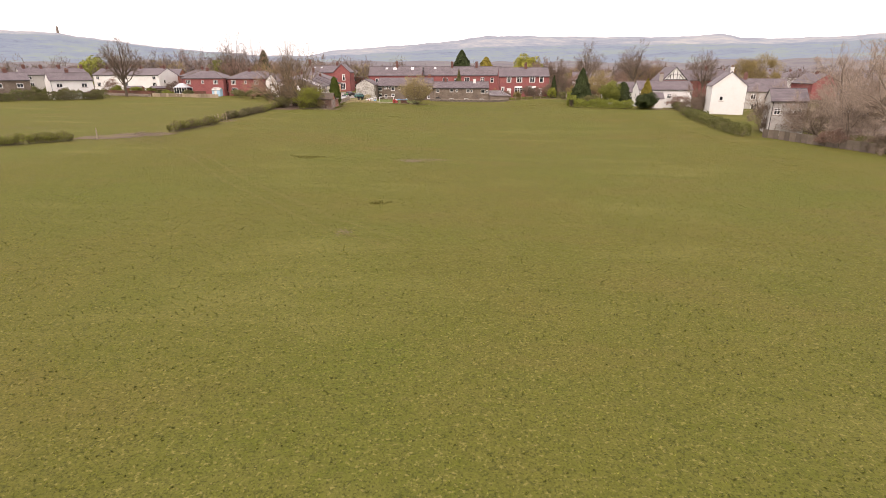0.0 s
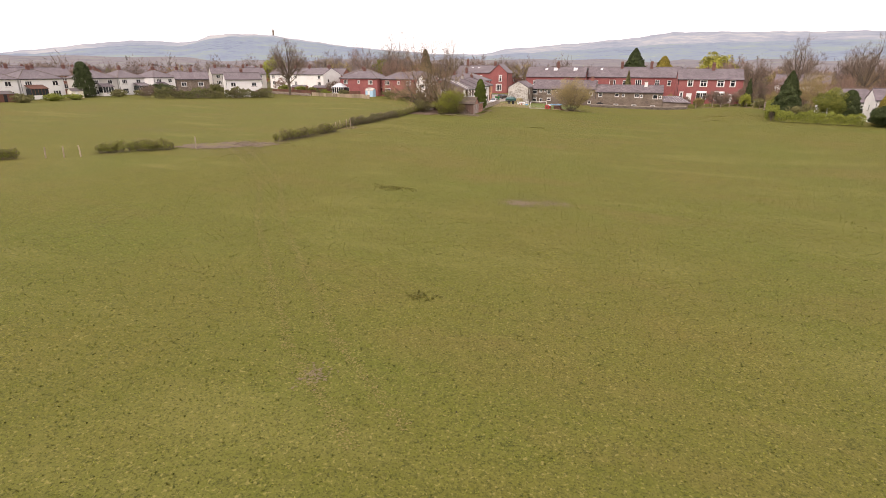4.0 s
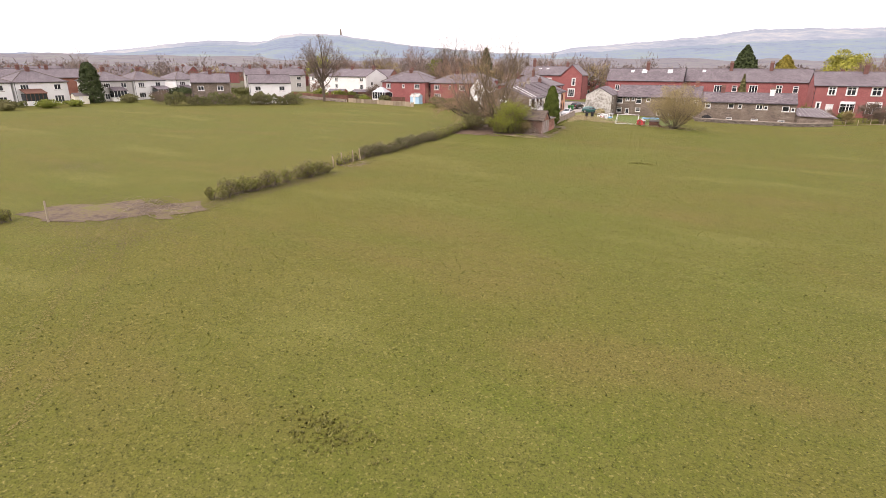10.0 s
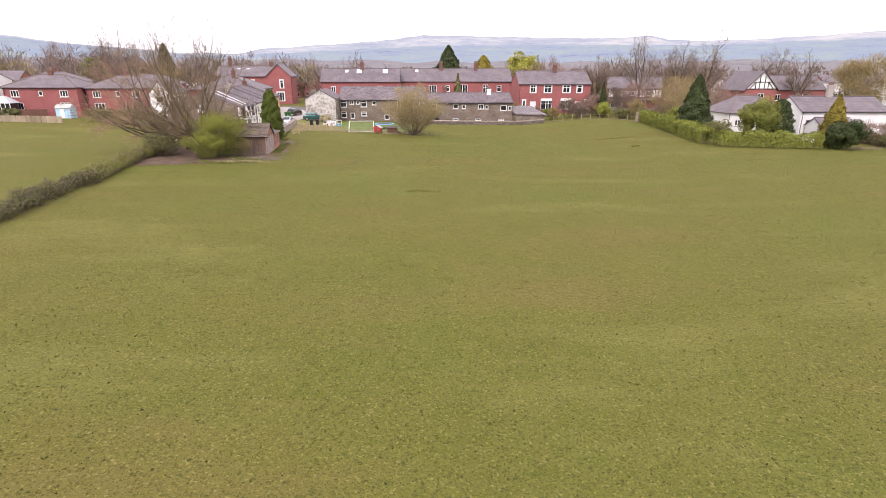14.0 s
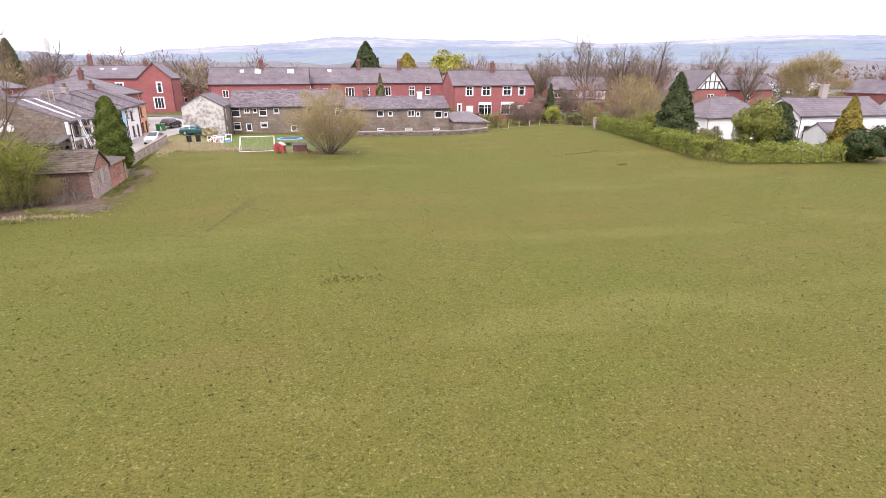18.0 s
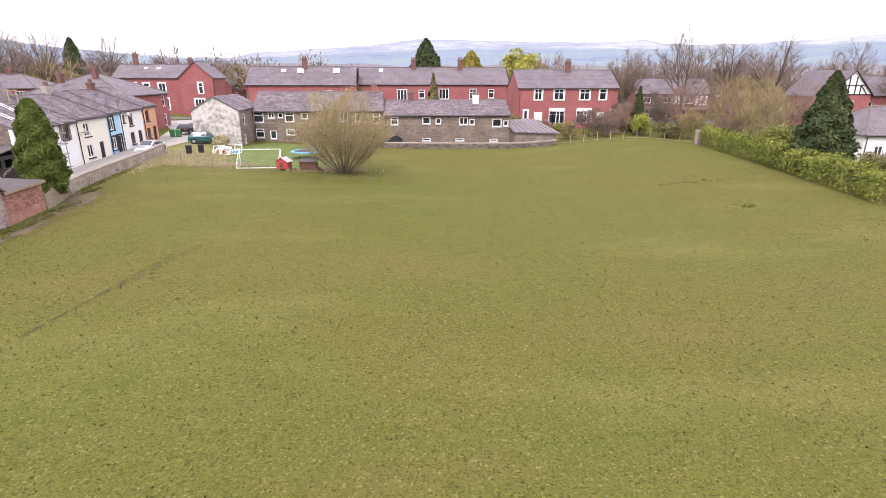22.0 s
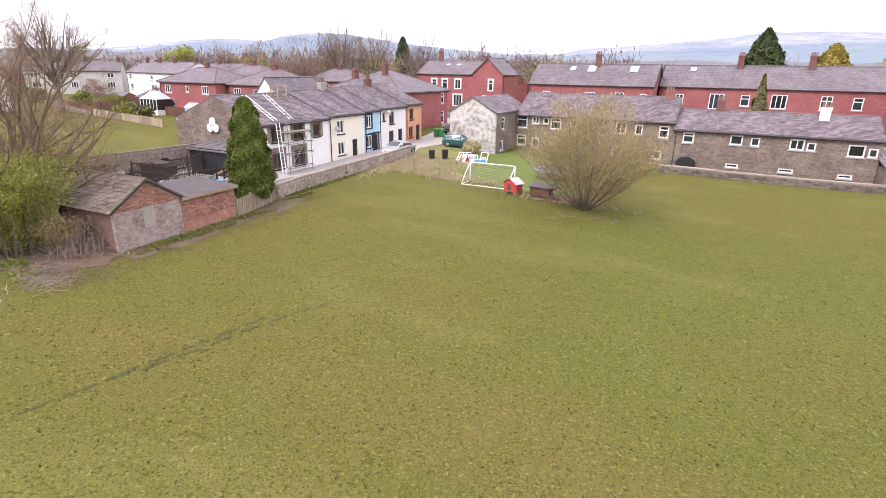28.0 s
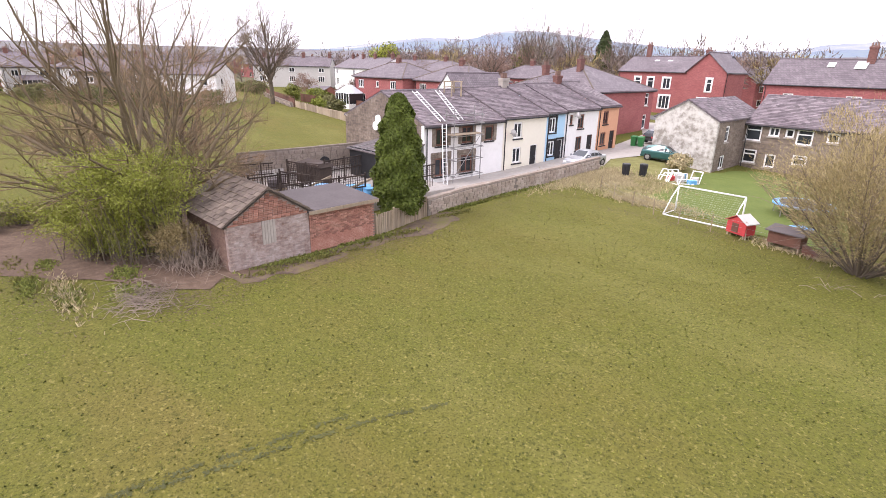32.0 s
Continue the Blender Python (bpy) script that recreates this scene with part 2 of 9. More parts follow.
M["metal"] = surface("metal", [(0.28, 0.27, 0.27), (0.40, 0.39, 0.38)], fine=8.0, rough=0.45, metal=0.7, bump=0.1)
M["net"] = surface("net", [(0.35, 0.37, 0.30), (0.45, 0.47, 0.40)], fine=10.0, rough=0.9, bump=0.0)
M["blue_plastic"] = surface("blue_plastic", [(0.08, 0.28, 0.55), (0.13, 0.38, 0.66), (0.25, 0.48, 0.70)], fine=3.0, coarse=1.0, rough=0.45, bump=0.2)
M["green_plastic"] = surface("green_plastic", [(0.03, 0.17, 0.05), (0.05, 0.24, 0.08)], fine=5.0, rough=0.5, bump=0.1)
M["rubber"] = surface("rubber", [(0.012, 0.012, 0.012), (0.03, 0.03, 0.03)], fine=9.0, rough=0.8)
M["silver_car"] = surface("silver_car", [(0.42, 0.43, 0.45), (0.50, 0.51, 0.53)], fine=2.0, rough=0.3, metal=0.5, bump=0.0, coat=0.5, spec=0.5)
M["green_car"] = surface("green_car", [(0.02, 0.09, 0.09), (0.03, 0.12, 0.115)], fine=2.0, rough=0.3, metal=0.3, bump=0.0, coat=0.6, spec=0.5)
M["black_car"] = surface("black_car", [(0.015, 0.016, 0.02), (0.03, 0.032, 0.036)], fine=2.0, rough=0.3, bump=0.0, coat=0.6, spec=0.5)
M["lane"] = surface("lane", [(0.28, 0.26, 0.24), (0.38, 0.35, 0.32), (0.44, 0.41, 0.38)], fine=3.0, coarse=0.4, rough=0.95, bump=0.4)
M["asphalt"] = surface("asphalt", [(0.10, 0.10, 0.10), (0.15, 0.145, 0.14)], fine=8.0, coarse=0.5, rough=0.95, bump=0.3)
M["rough_turf"] = surface("rough_turf", [(0.12, 0.10, 0.045), (0.19, 0.185, 0.06), (0.27, 0.245, 0.12)], fine=3.0, coarse=0.8, rough=0.97, bump=0.8, depth=0.06)
M["soil"] = surface("soil", [(0.072, 0.046, 0.032), (0.13, 0.088, 0.062), (0.21, 0.15, 0.108)], fine=3.5, coarse=0.7, rough=0.97, bump=0.8, depth=0.06)
M["stick"] = surface("stick", [(0.19, 0.15, 0.12), (0.31, 0.25, 0.20)], fine=8.0, rough=0.95, island=0.3)
M["stones"] = surface("stones", [(0.16, 0.125, 0.10), (0.25, 0.205, 0.17), (0.35, 0.295, 0.25)], fine=7.0, coarse=1.5, rough=0.95, bump=0.6, vary=0.3)
M["bark"] = surface("bark", [(0.09, 0.072, 0.053), (0.165, 0.134, 0.10)], fine=9.0, coarse=1.2, rough=0.95, bump=0.8, stretch=(1, 1, 0.3))
M["twig"] = surface("twig", [(0.15, 0.11, 0.085), (0.23, 0.175, 0.14)], fine=6.0, rough=0.95, bump=0.0, island=0.25)
M["pale_twig"] = surface("pale_twig", [(0.29, 0.225, 0.18), (0.42, 0.335, 0.275)], fine=6.0, rough=0.95, bump=0.0, island=0.25)
M["field_bark"] = surface("field_bark", [(0.115, 0.088, 0.055), (0.20, 0.155, 0.10)], fine=9.0, coarse=1.2, rough=0.95, bump=0.8, stretch=(1, 1, 0.3))
M["oak_bark"] = surface("oak_bark", [(0.17, 0.13, 0.10), (0.27, 0.215, 0.17)], fine=8.0, coarse=1.2, rough=0.95, bump=0.6, stretch=(1, 1, 0.3))
M["red_twig"] = surface("red_twig", [(0.21, 0.135, 0.105), (0.29, 0.195, 0.155)], fine=6.0, rough=0.95, bump=0.0, island=0.25)
M["hedge_twig"] = surface("hedge_twig", [(0.27, 0.18, 0.115), (0.37, 0.255, 0.165)], fine=6.0, rough=0.95, bump=0.0, island=0.25)
M["shed_twig"] = surface("shed_twig", [(0.14, 0.10, 0.058), (0.23, 0.17, 0.10)], fine=6.0, rough=0.95, bump=0.0, island=0.25)
M["town_twig"] = surface("town_twig", [(0.13, 0.10, 0.092), (0.185, 0.145, 0.13), (0.20, 0.175, 0.12)], fine=0.15, coarse=0.03, rough=0.95, bump=0.0, island=0.3)
M["bud"] = surface("bud", [(0.24, 0.185, 0.085), (0.33, 0.26, 0.12)], fine=2.0, coarse=0.3, rough=0.9, bump=0.0, island=0.35)


def leafy(name, tones, island=0.4, rough=0.7, fine=1.6, coarse=0.25):
    mt = surface(name, tones, fine=fine, coarse=coarse, rough=rough, bump=0.0, island=island, spec=0.25)
    return mt


M["hedge_leaf"] = leafy("hedge_leaf", [(0.115, 0.135, 0.022), (0.18, 0.205, 0.032), (0.25, 0.27, 0.05)])
M["dull_hedge"] = leafy("dull_hedge", [(0.10, 0.085, 0.045), (0.125, 0.12, 0.045), (0.12, 0.145, 0.045)])
M["field_hedge"] = leafy("field_hedge", [(0.085, 0.075, 0.032), (0.12, 0.125, 0.035), (0.16, 0.175, 0.045)])
M["conifer_leaf"] = leafy("conifer_leaf", [(0.055, 0.078, 0.012), (0.09, 0.118, 0.018), (0.135, 0.16, 0.028)])
M["dark_leaf"] = leafy("dark_leaf", [(0.03, 0.046, 0.016), (0.05, 0.068, 0.022), (0.075, 0.095, 0.034)])
M["fresh_leaf"] = leafy("fresh_leaf", [(0.20, 0.22, 0.03), (0.27, 0.29, 0.045), (0.33, 0.34, 0.07)])
M["yellow_leaf"] = leafy("yellow_leaf", [(0.24, 0.25, 0.04), (0.32, 0.31, 0.05), (0.38, 0.36, 0.09)])
M["lime_leaf"] = leafy("lime_leaf", [(0.10, 0.115, 0.022), (0.17, 0.185, 0.035), (0.27, 0.27, 0.07)], island=0.5)
M["olive_leaf"] = leafy("olive_leaf", [(0.12, 0.11, 0.045), (0.16, 0.15, 0.06), (0.19, 0.185, 0.07)])
M["gold_leaf"] = leafy("gold_leaf", [(0.16, 0.13, 0.02), (0.25, 0.20, 0.035), (0.16, 0.16, 0.03)])
M["dry_grass"] = leafy("dry_grass", [(0.31, 0.26, 0.14), (0.42, 0.35, 0.21), (0.25, 0.255, 0.08)])
M["blade"] = leafy("blade", [(0.132, 0.152, 0.023), (0.175, 0.182, 0.032), (0.21, 0.196, 0.045)], island=0.35, coarse=0.12, rough=0.8)
# dark tone that stands in for shadow among the grass
M["shadow_blade"] = leafy("shadow_blade", [(0.075, 0.085, 0.018), (0.11, 0.118, 0.026)], island=0.4)
M["bank_weed"] = leafy("bank_weed", [(0.12, 0.14, 0.03), (0.18, 0.20, 0.045), (0.22, 0.22, 0.07)], island=0.4)
M["weed"] = leafy("weed", [(0.14, 0.135, 0.036), (0.19, 0.18, 0.05)], island=0.4)
M["dung"] = surface("dung", [(0.02, 0.018, 0.012), (0.04, 0.035, 0.022)], fine=20.0, rough=0.95, bump=0.0)
M["far_tree"] = leafy("far_tree", [(0.13, 0.105, 0.10), (0.19, 0.155, 0.145), (0.18, 0.17, 0.13)], coarse=0.02, fine=0.1, island=0.25)

# ---------------------------------------------------------------- mesh tools
class Shape:
    """Collects vertices and faces of one mesh."""

    def __init__(self):
        self.v, self.f = [], []

    def face(self, *pts):
        n = len(self.v)
        self.v += [tuple(p) for p in pts]
        self.f.append(tuple(range(n, n + len(pts))))
        return self

    def solid(self, bottom, top):
        """A closed prism between two rings of as many points (bottom anticlockwise from above)."""
        n, k = len(self.v), len(bottom)
        self.v += [tuple(p) for p in bottom] + [tuple(p) for p in top]
        self.f.append(tuple(range(n + k - 1, n - 1, -1)))
        self.f.append(tuple(range(n + k, n + 2 * k)))
        for i in range(k):
            j = (i + 1) % k
            self.f.append((n + i, n + j, n + k + j, n + k + i))
        return self

    def box(self, x0, x1, y0, y1, z0, z1, chamfer=0.0):
        if x1 < x0:
            x0, x1 = x1, x0
        if y1 < y0:
            y0, y1 = y1, y0
        if not chamfer:
            ring = [(x0, y0), (x1, y0), (x1, y1), (x0, y1)]
            return self.solid([(x, y, z0) for x, y in ring], [(x, y, z1) for x, y in ring])
        c = chamfer
        ring = [(x0 + c, y0), (x1 - c, y0), (x1, y0 + c), (x1, y1 - c), (x1 - c, y1), (x0 + c, y1), (x0, y1 - c), (x0, y0 + c)]
        inner = [(x0 + c, y0 + c), (x1 - c, y0 + c), (x1 - c, y0 + c), (x1 - c, y1 - c), (x1 - c, y1 - c), (x0 + c, y1 - c), (x0 + c, y1 - c), (x0 + c, y0 + c)]
        n = len(self.v)
        self.v += [(x, y, z0) for x, y in ring] + [(x, y, z1 - c) for x, y in ring] + [(x, y, z1) for x, y in (inner[0], inner[1], inner[3], inner[5])]
        self.f.append(tuple(range(n + 7, n - 1, -1)))
        for i in range(8):
            self.f.append((n + i, n + (i + 1) % 8, n + 8 + (i + 1) % 8, n + 8 + i))
        t = n + 16
        self.f += [(t, t + 1, t + 2, t + 3), (n + 8, n + 9, t + 1, t), (n + 9, n + 10, t + 1), (n + 10, n + 11, t + 2, t + 1), (n + 11, n + 12, t + 2),
                   (n + 12, n + 13, t + 3, t + 2), (n + 13, n + 14, t + 3), (n + 14, n + 15, t, t + 3), (n + 15, n + 8, t)]
        return self

    def tube(self, pts, radii, sides=6):
        n = len(self.v)
        pts = [Vector(p) for p in pts]
        for i, p in enumerate(pts):
            d = (pts[min(i + 1, len(pts) - 1)] - pts[max(i - 1, 0)]).normalized()
            a = d.orthogonal().normalized()
            if i == 0:
                ref = a
            a = (ref - d * ref.dot(d)).normalized() if (ref - d * ref.dot(d)).length > 1e-4 else a
            b = d.cross(a)
            for k in range(sides):
                g = 2 * math.pi * k / sides
                self.v.append(tuple(p + (a * math.cos(g) + b * math.sin(g)) * radii[i]))
        for i in range(len(pts) - 1):
            for k in range(sides):
                q = (k + 1) % sides
                self.f.append((n + i * sides + k, n + i * sides + q, n + (i + 1) * sides + q, n + (i + 1) * sides + k))
        self.f.append(tuple(n + k for k in range(sides - 1, -1, -1)))
        self.f.append(tuple(n + (len(pts) - 1) * sides + k for k in range(sides)))
        return self

    def mesh(self, name, material, smooth=False):
        me = bpy.data.meshes.new(name)
        me.from_pydata(self.v, [], self.f)
        me.materials.append(material)
        if smooth:
            me.polygons.foreach_set("use_smooth", [True] * len(me.polygons))
        me.update()
        return me


def cloud_mesh(name, verts, corners, material):
    """A mesh of loose faces with as many corners each, from an array of vertices."""
    me = bpy.data.meshes.new(name)
    verts = np.asarray(verts, dtype=np.float32).reshape(-1, 3)
    count = len(verts)
    faces = count // corners
    me.vertices.add(count)
    me.vertices.foreach_set("co", verts.ravel())
    me.loops.add(count)
    me.loops.foreach_set("vertex_index", np.arange(count, dtype=np.int32))
    me.polygons.add(faces)
    me.polygons.foreach_set("loop_start", np.arange(0, count, corners, dtype=np.int32))
    me.polygons.foreach_set("loop_total", np.full(faces, corners, dtype=np.int32))
    me.materials.append(material)
    me.update()
    me.validate()
    return me


def part(name, shape, material, parent=None, label="", smooth=False):
    me = shape if isinstance(shape, bpy.types.Mesh) else shape.mesh(name, material, smooth)
    ob = new(name, me)
    if parent is not None:
        ob.parent = parent
    if label:
        ob["label"] = label
    return ob


def thing(name, x, y, z=None, rz=0.0, label="", category="", group="", kind=""):
    ob = new(name)
    ob.empty_display_size = 0.2
    ob.matrix_world = pose(x, y, hill(x, y) if z is None else z, 0, 0, rz)
    return tagged(ob, label, category, group, kind)


def leaves(rng, centres, size, material, name, squash=1.0, outward=None):
    """Small bent leaf sprays: one rhomb each, turned at random."""
    n = len(centres)
    d = rng.normal(size=(n, 3))
    if outward is not None:
        d = d * 0.7 + outward
    d /= np.linalg.norm(d, axis=1)[:, None] + 1e-9
    u = np.cross(d, rng.normal(size=(n, 3)))
    u /= np.linalg.norm(u, axis=1)[:, None] + 1e-9
    w = np.cross(d, u)
    s = size * rng.uniform(0.6, 1.4, size=(n, 1))
    quad = np.stack([centres - u * s, centres - w * s * 0.45 * squash, centres + u * s, centres + w * s * 0.45 * squash], axis=1)
    return cloud_mesh(name, quad, 4, material)


# ---------------------------------------------------------------- trees
def grow(shape_big, shape_fine, rng, p, d, length, radius, level, last, rules):
    """One branch with its side branches; rules: (children, angle, shorter, wander, lift) for each level."""
    kids, angle, shorter, wander, lift = rules[min(level, len(rules) - 1)]
    steps = 5 if level == 0 else 4 if level < 3 else 2
    pts, radii, dirs = [p.copy()], [radius], [d.copy()]
    for i in range(steps):
        d = (d + Vector(rng.normal(size=3)) * wander + Vector((0, 0, lift))).normalized()
        p = p + d * (length / steps)
        pts.append(p.copy())
        radii.append(max(0.006, radius * (1 - (0.55 if level < last else 0.85) * (i + 1) / steps)))
        dirs.append(d.copy())
    sides = 8 if level == 0 else 6 if level == 1 else 4 if level == 2 else 3
    (shape_big if level < 2 else shape_fine).tube(pts, radii, sides)
    if level >= last:
        return
    for k in range(kids):
        f = (0.35 if level else 0.3) + (0.65 if level else 0.7) * (k + rng.uniform(0, 1)) / kids
        i = min(steps - 1, int(f * steps))
        start = pts[i].lerp(pts[i + 1], f * steps - i)
        base = dirs[i + 1]
        side = base.orthogonal().normalized()
        turn = Matrix.Rotation(k * 2.4 + rng.uniform(-0.6, 0.6), 3, base)
        a = radians(angle * rng.uniform(0.7, 1.25))
        nd = (base * math.cos(a) + (turn @ side) * math.sin(a)).normalized()
        grow(shape_big, shape_fine, rng, start, nd, length * shorter * rng.uniform(0.75, 1.2) * (1.15 - 0.4 * f), max(0.007, radii[i] * 0.52), level + 1, last, rules)
    if level < last:
        grow(shape_big, shape_fine, rng, pts[-1], dirs[-1], length * shorter, radii[-1], level + 1, last, rules)


SHRUB = [(6, 40, 0.8, 0.12, 0.05), (5, 38, 0.7, 0.14, 0.05), (5, 38, 0.65, 0.18, 0.03), (3, 40, 0.6, 0.2, 0.0)]


def unit(v):
    return v / (np.linalg.norm(v, axis=-1, keepdims=True) + 1e-9)


def tubes(name, runs, material):
    """Many tapering branches as one mesh; runs: (points n x k x 3, radii n x k, sides)."""
    verts, quads, base = [], [], 0
    for pts, rad, sides in runs:
        n, k, _ = pts.shape
        d = unit(np.gradient(pts, axis=1))
        ref = np.where(np.abs(d[..., 2:3]) > 0.9, np.array([1.0, 0.1, 0.0]), np.array([0.0, 0.0, 1.0]))
        u = unit(np.cross(d, ref))
        w = np.cross(d, u)
        g = 2 * np.pi * np.arange(sides) / sides
        ring = pts[:, :, None] + (u[:, :, None] * np.cos(g)[:, None] + w[:, :, None] * np.sin(g)[:, None]) * rad[:, :, None, None]
        verts.append(ring.reshape(-1, 3))
        idx = base + np.arange(n * k * sides).reshape(n, k, sides)
        nxt = np.roll(idx, -1, axis=2)
        quads.append(np.stack([idx[:, :-1], nxt[:, :-1], nxt[:, 1:], idx[:, 1:]], axis=-1).reshape(-1, 4))
        base += n * k * sides
    verts, quads = np.concatenate(verts), np.concatenate(quads)
    me = bpy.data.meshes.new(name)
    me.vertices.add(len(verts))
    me.vertices.foreach_set("co", verts.astype(np.float32).ravel())
    me.loops.add(quads.size)
    me.loops.foreach_set("vertex_index", quads.astype(np.int32).ravel())
    me.polygons.add(len(quads))
    me.polygons.foreach_set("loop_start", np.arange(0, quads.size, 4, dtype=np.int32))
    me.polygons.foreach_set("loop_total", np.full(len(quads), 4, dtype=np.int32))
    me.polygons.foreach_set("use_smooth", [True] * len(quads))
    me.materials.append(material)
    me.update()
    return me


def sprigs(rng, p, lean, length, width, material, name):
    """Fine bare twigs: one slim tapering blade each, pointing along its lean."""
    n = len(p)
    d = unit(lean + rng.normal(0, 0.45, (n, 3)))
    u = unit(np.cross(d, rng.normal(size=(n, 3)))) * (width * rng.uniform(0.6, 1.3, (n, 1)))
    ln = length * rng.uniform(0.5, 1.4, (n, 1))
    return cloud_mesh(name, np.stack([p - u, p + u, p + d * ln], axis=1), 3, material)


def bare_tree(name, x, y, height, reach, seed, label, limbs=9, kids=(5, 5, 4), fork=0.3, radius=0.3, stems=1, widest=62.0, thin=0.009, lift=0.05, wander=0.12,
              twig="twig", bark="bark", z=None, group="", fuzz=0, fuzz_length=0.5, fuzz_width=0.01, off=(0.0, 0.0), category="tree", place=True):
    """A leafless tree: trunk, limbs fanning from the fork inside a domed crown, and branches of several orders down to fine twigs."""
    rng = np.random.default_rng(seed)
    hf = height * fork
    mid = np.array([off[0], off[1], hf + 0.22 * (height - hf)])
    size = np.array([reach, reach, height - mid[2]])

    def room(p, d):
        q, e = (p - mid) / size, d / size
        a, b, c = (e * e).sum(-1), (q * e).sum(-1), (q * q).sum(-1) - 1
        return np.maximum(0.15, (-b + np.sqrt(np.maximum(b * b - a * c, 0.0))) / a)

    def run(p, d, ln, r, segs, bend, up, tip):
        pts, dirs = [p], []
        for _ in range(segs):
            d = unit(d + rng.normal(0, bend, d.shape) + np.array([0, 0, up]))
            p = p + d * (ln / segs)[:, None]
            pts.append(p)
            dirs.append(d)
        rad = r[:, None] * np.linspace(1.0, tip, segs + 1)
        return np.stack(pts, 1), np.stack(dirs, 1), np.maximum(rad, thin * 0.6)

    a0 = 2 * np.pi * np.arange(stems) / stems + rng.uniform(0, 6)
    sp = 0.16 * (stems > 1)
    trunk = run(np.stack([0.2 * sp * 4 * np.cos(a0), 0.2 * sp * 4 * np.sin(a0), np.full(stems, -0.2)], 1), unit(np.stack([sp * np.cos(a0), sp * np.sin(a0), np.ones(stems)], 1)), np.full(stems, hf + 0.2), np.full(stems, radius / stems ** 0.45), 4, 0.03, 0.0, 0.8)
    thick, fine = [(trunk[0], trunk[2], 8)], []
    k = np.arange(limbs)
    polar = np.radians(8.0 + (widest - 8.0) * np.sqrt((k + 0.5) / limbs)) * rng.uniform(0.85, 1.12, limbs)
    az = k * 2.4 + rng.uniform(-0.4, 0.4, limbs)
    d = np.stack([np.sin(polar) * np.cos(az), np.sin(polar) * np.sin(az), np.cos(polar)], 1)
    which = rng.integers(0, stems, limbs)
    f = 4 * np.where(polar > np.radians(45), rng.uniform(0.55, 0.95, limbs), rng.uniform(0.85, 1.0, limbs))
    i = np.minimum(3, f.astype(int))
    p = trunk[0][which, i] + (trunk[0][which, i + 1] - trunk[0][which, i]) * (f - i)[:, None]
    ln = room(p, d) * rng.uniform(0.78, 0.98, limbs)
    r = radius * rng.uniform(0.34, 0.55, limbs)
    for level in range(len(kids) + 1):
        last = level == len(kids)
        segs = (6, 4, 3, 2, 2)[min(level, 4)] if not last else 2
        pts, dirs, rad = run(p, d, ln, r, segs, wander * (0.75 + 0.2 * level), lift * (1.6 if level == 0 else 1.0), 0.28 if not last else 0.4)
        (thick if level < 2 else fine).append((pts, rad, (6, 5, 4, 3, 3)[min(level, 4)]))
        if last:
            break
        n, m = len(p), kids[level]
        f = (0.22 + 0.78 * (np.arange(m) + rng.uniform(0.1, 1.0, (n, m))) / m) * segs
        f[:, -1] = segs * 0.999
        i = np.minimum(segs - 1, f.astype(int))
        row = np.arange(n)[:, None]
        start = pts[row, i] + (pts[row, i + 1] - pts[row, i]) * (f - i)[..., None]
        base = dirs[row, i]
        side = unit(np.cross(base, rng.normal(size=base.shape)))
        turn = np.radians(rng.uniform(24, 52, (n, m)))
        turn[:, -1] *= 0.4
        nd = base * np.cos(turn)[..., None] + side * np.sin(turn)[..., None]
        part_ln = ln[:, None] * rng.uniform(0.38, 0.68, (n, m)) * (1.15 - 0.45 * f / segs)
        local = rad[row, i]
        p, d = start.reshape(-1, 3), unit(nd.reshape(-1, 3) + np.array([0, 0, lift]))
        ln = np.minimum(part_ln.reshape(-1), 1.05 * room(p, d))
        r = np.maximum(thin, (local * rng.uniform(0.5, 0.72, (n, m))).reshape(-1))
    ob = thing(name, x, y, z, 0, label, category, group)
    part("trunk", tubes("trunk", thick, M[bark]), None, ob)
    part("crown", tubes("crown", fine, M[twig]), None, ob)
    if fuzz:
        pick = rng.integers(0, len(pts), fuzz)
        q = pts[pick, rng.integers(0, pts.shape[1], fuzz)] + rng.normal(0, fuzz_length * 0.35, (fuzz, 3))
        part("outer_crown", sprigs(rng, q, dirs[pick, -1] + np.array([0, 0, 0.25]), fuzz_length, fuzz_width, M[twig], "outer_crown"), None, ob)
    return ob


def blob_points(rng, n, rx, ry, rz, lumps=70, shell=0.45):
    """Points in an uneven crown made of many overlapping clumps."""
    c = rng.normal(size=(lumps, 3))
    c /= np.linalg.norm(c, axis=1)[:, None]
    c *= rng.uniform(0.35, 0.84, size=(lumps, 1))
    r = rng.uniform(0.14, 0.34, size=lumps)
    which = rng.integers(0, lumps, size=n)
    d = rng.normal(size=(n, 3))
    d /= np.linalg.norm(d, axis=1)[:, None]
    p = c[which] + d * (r[which] * rng.uniform(shell, 1.0, size=n) ** 0.5)[:, None]
    out = d * 0.6 + c[which]
    return p * np.array([rx, ry, rz]), out


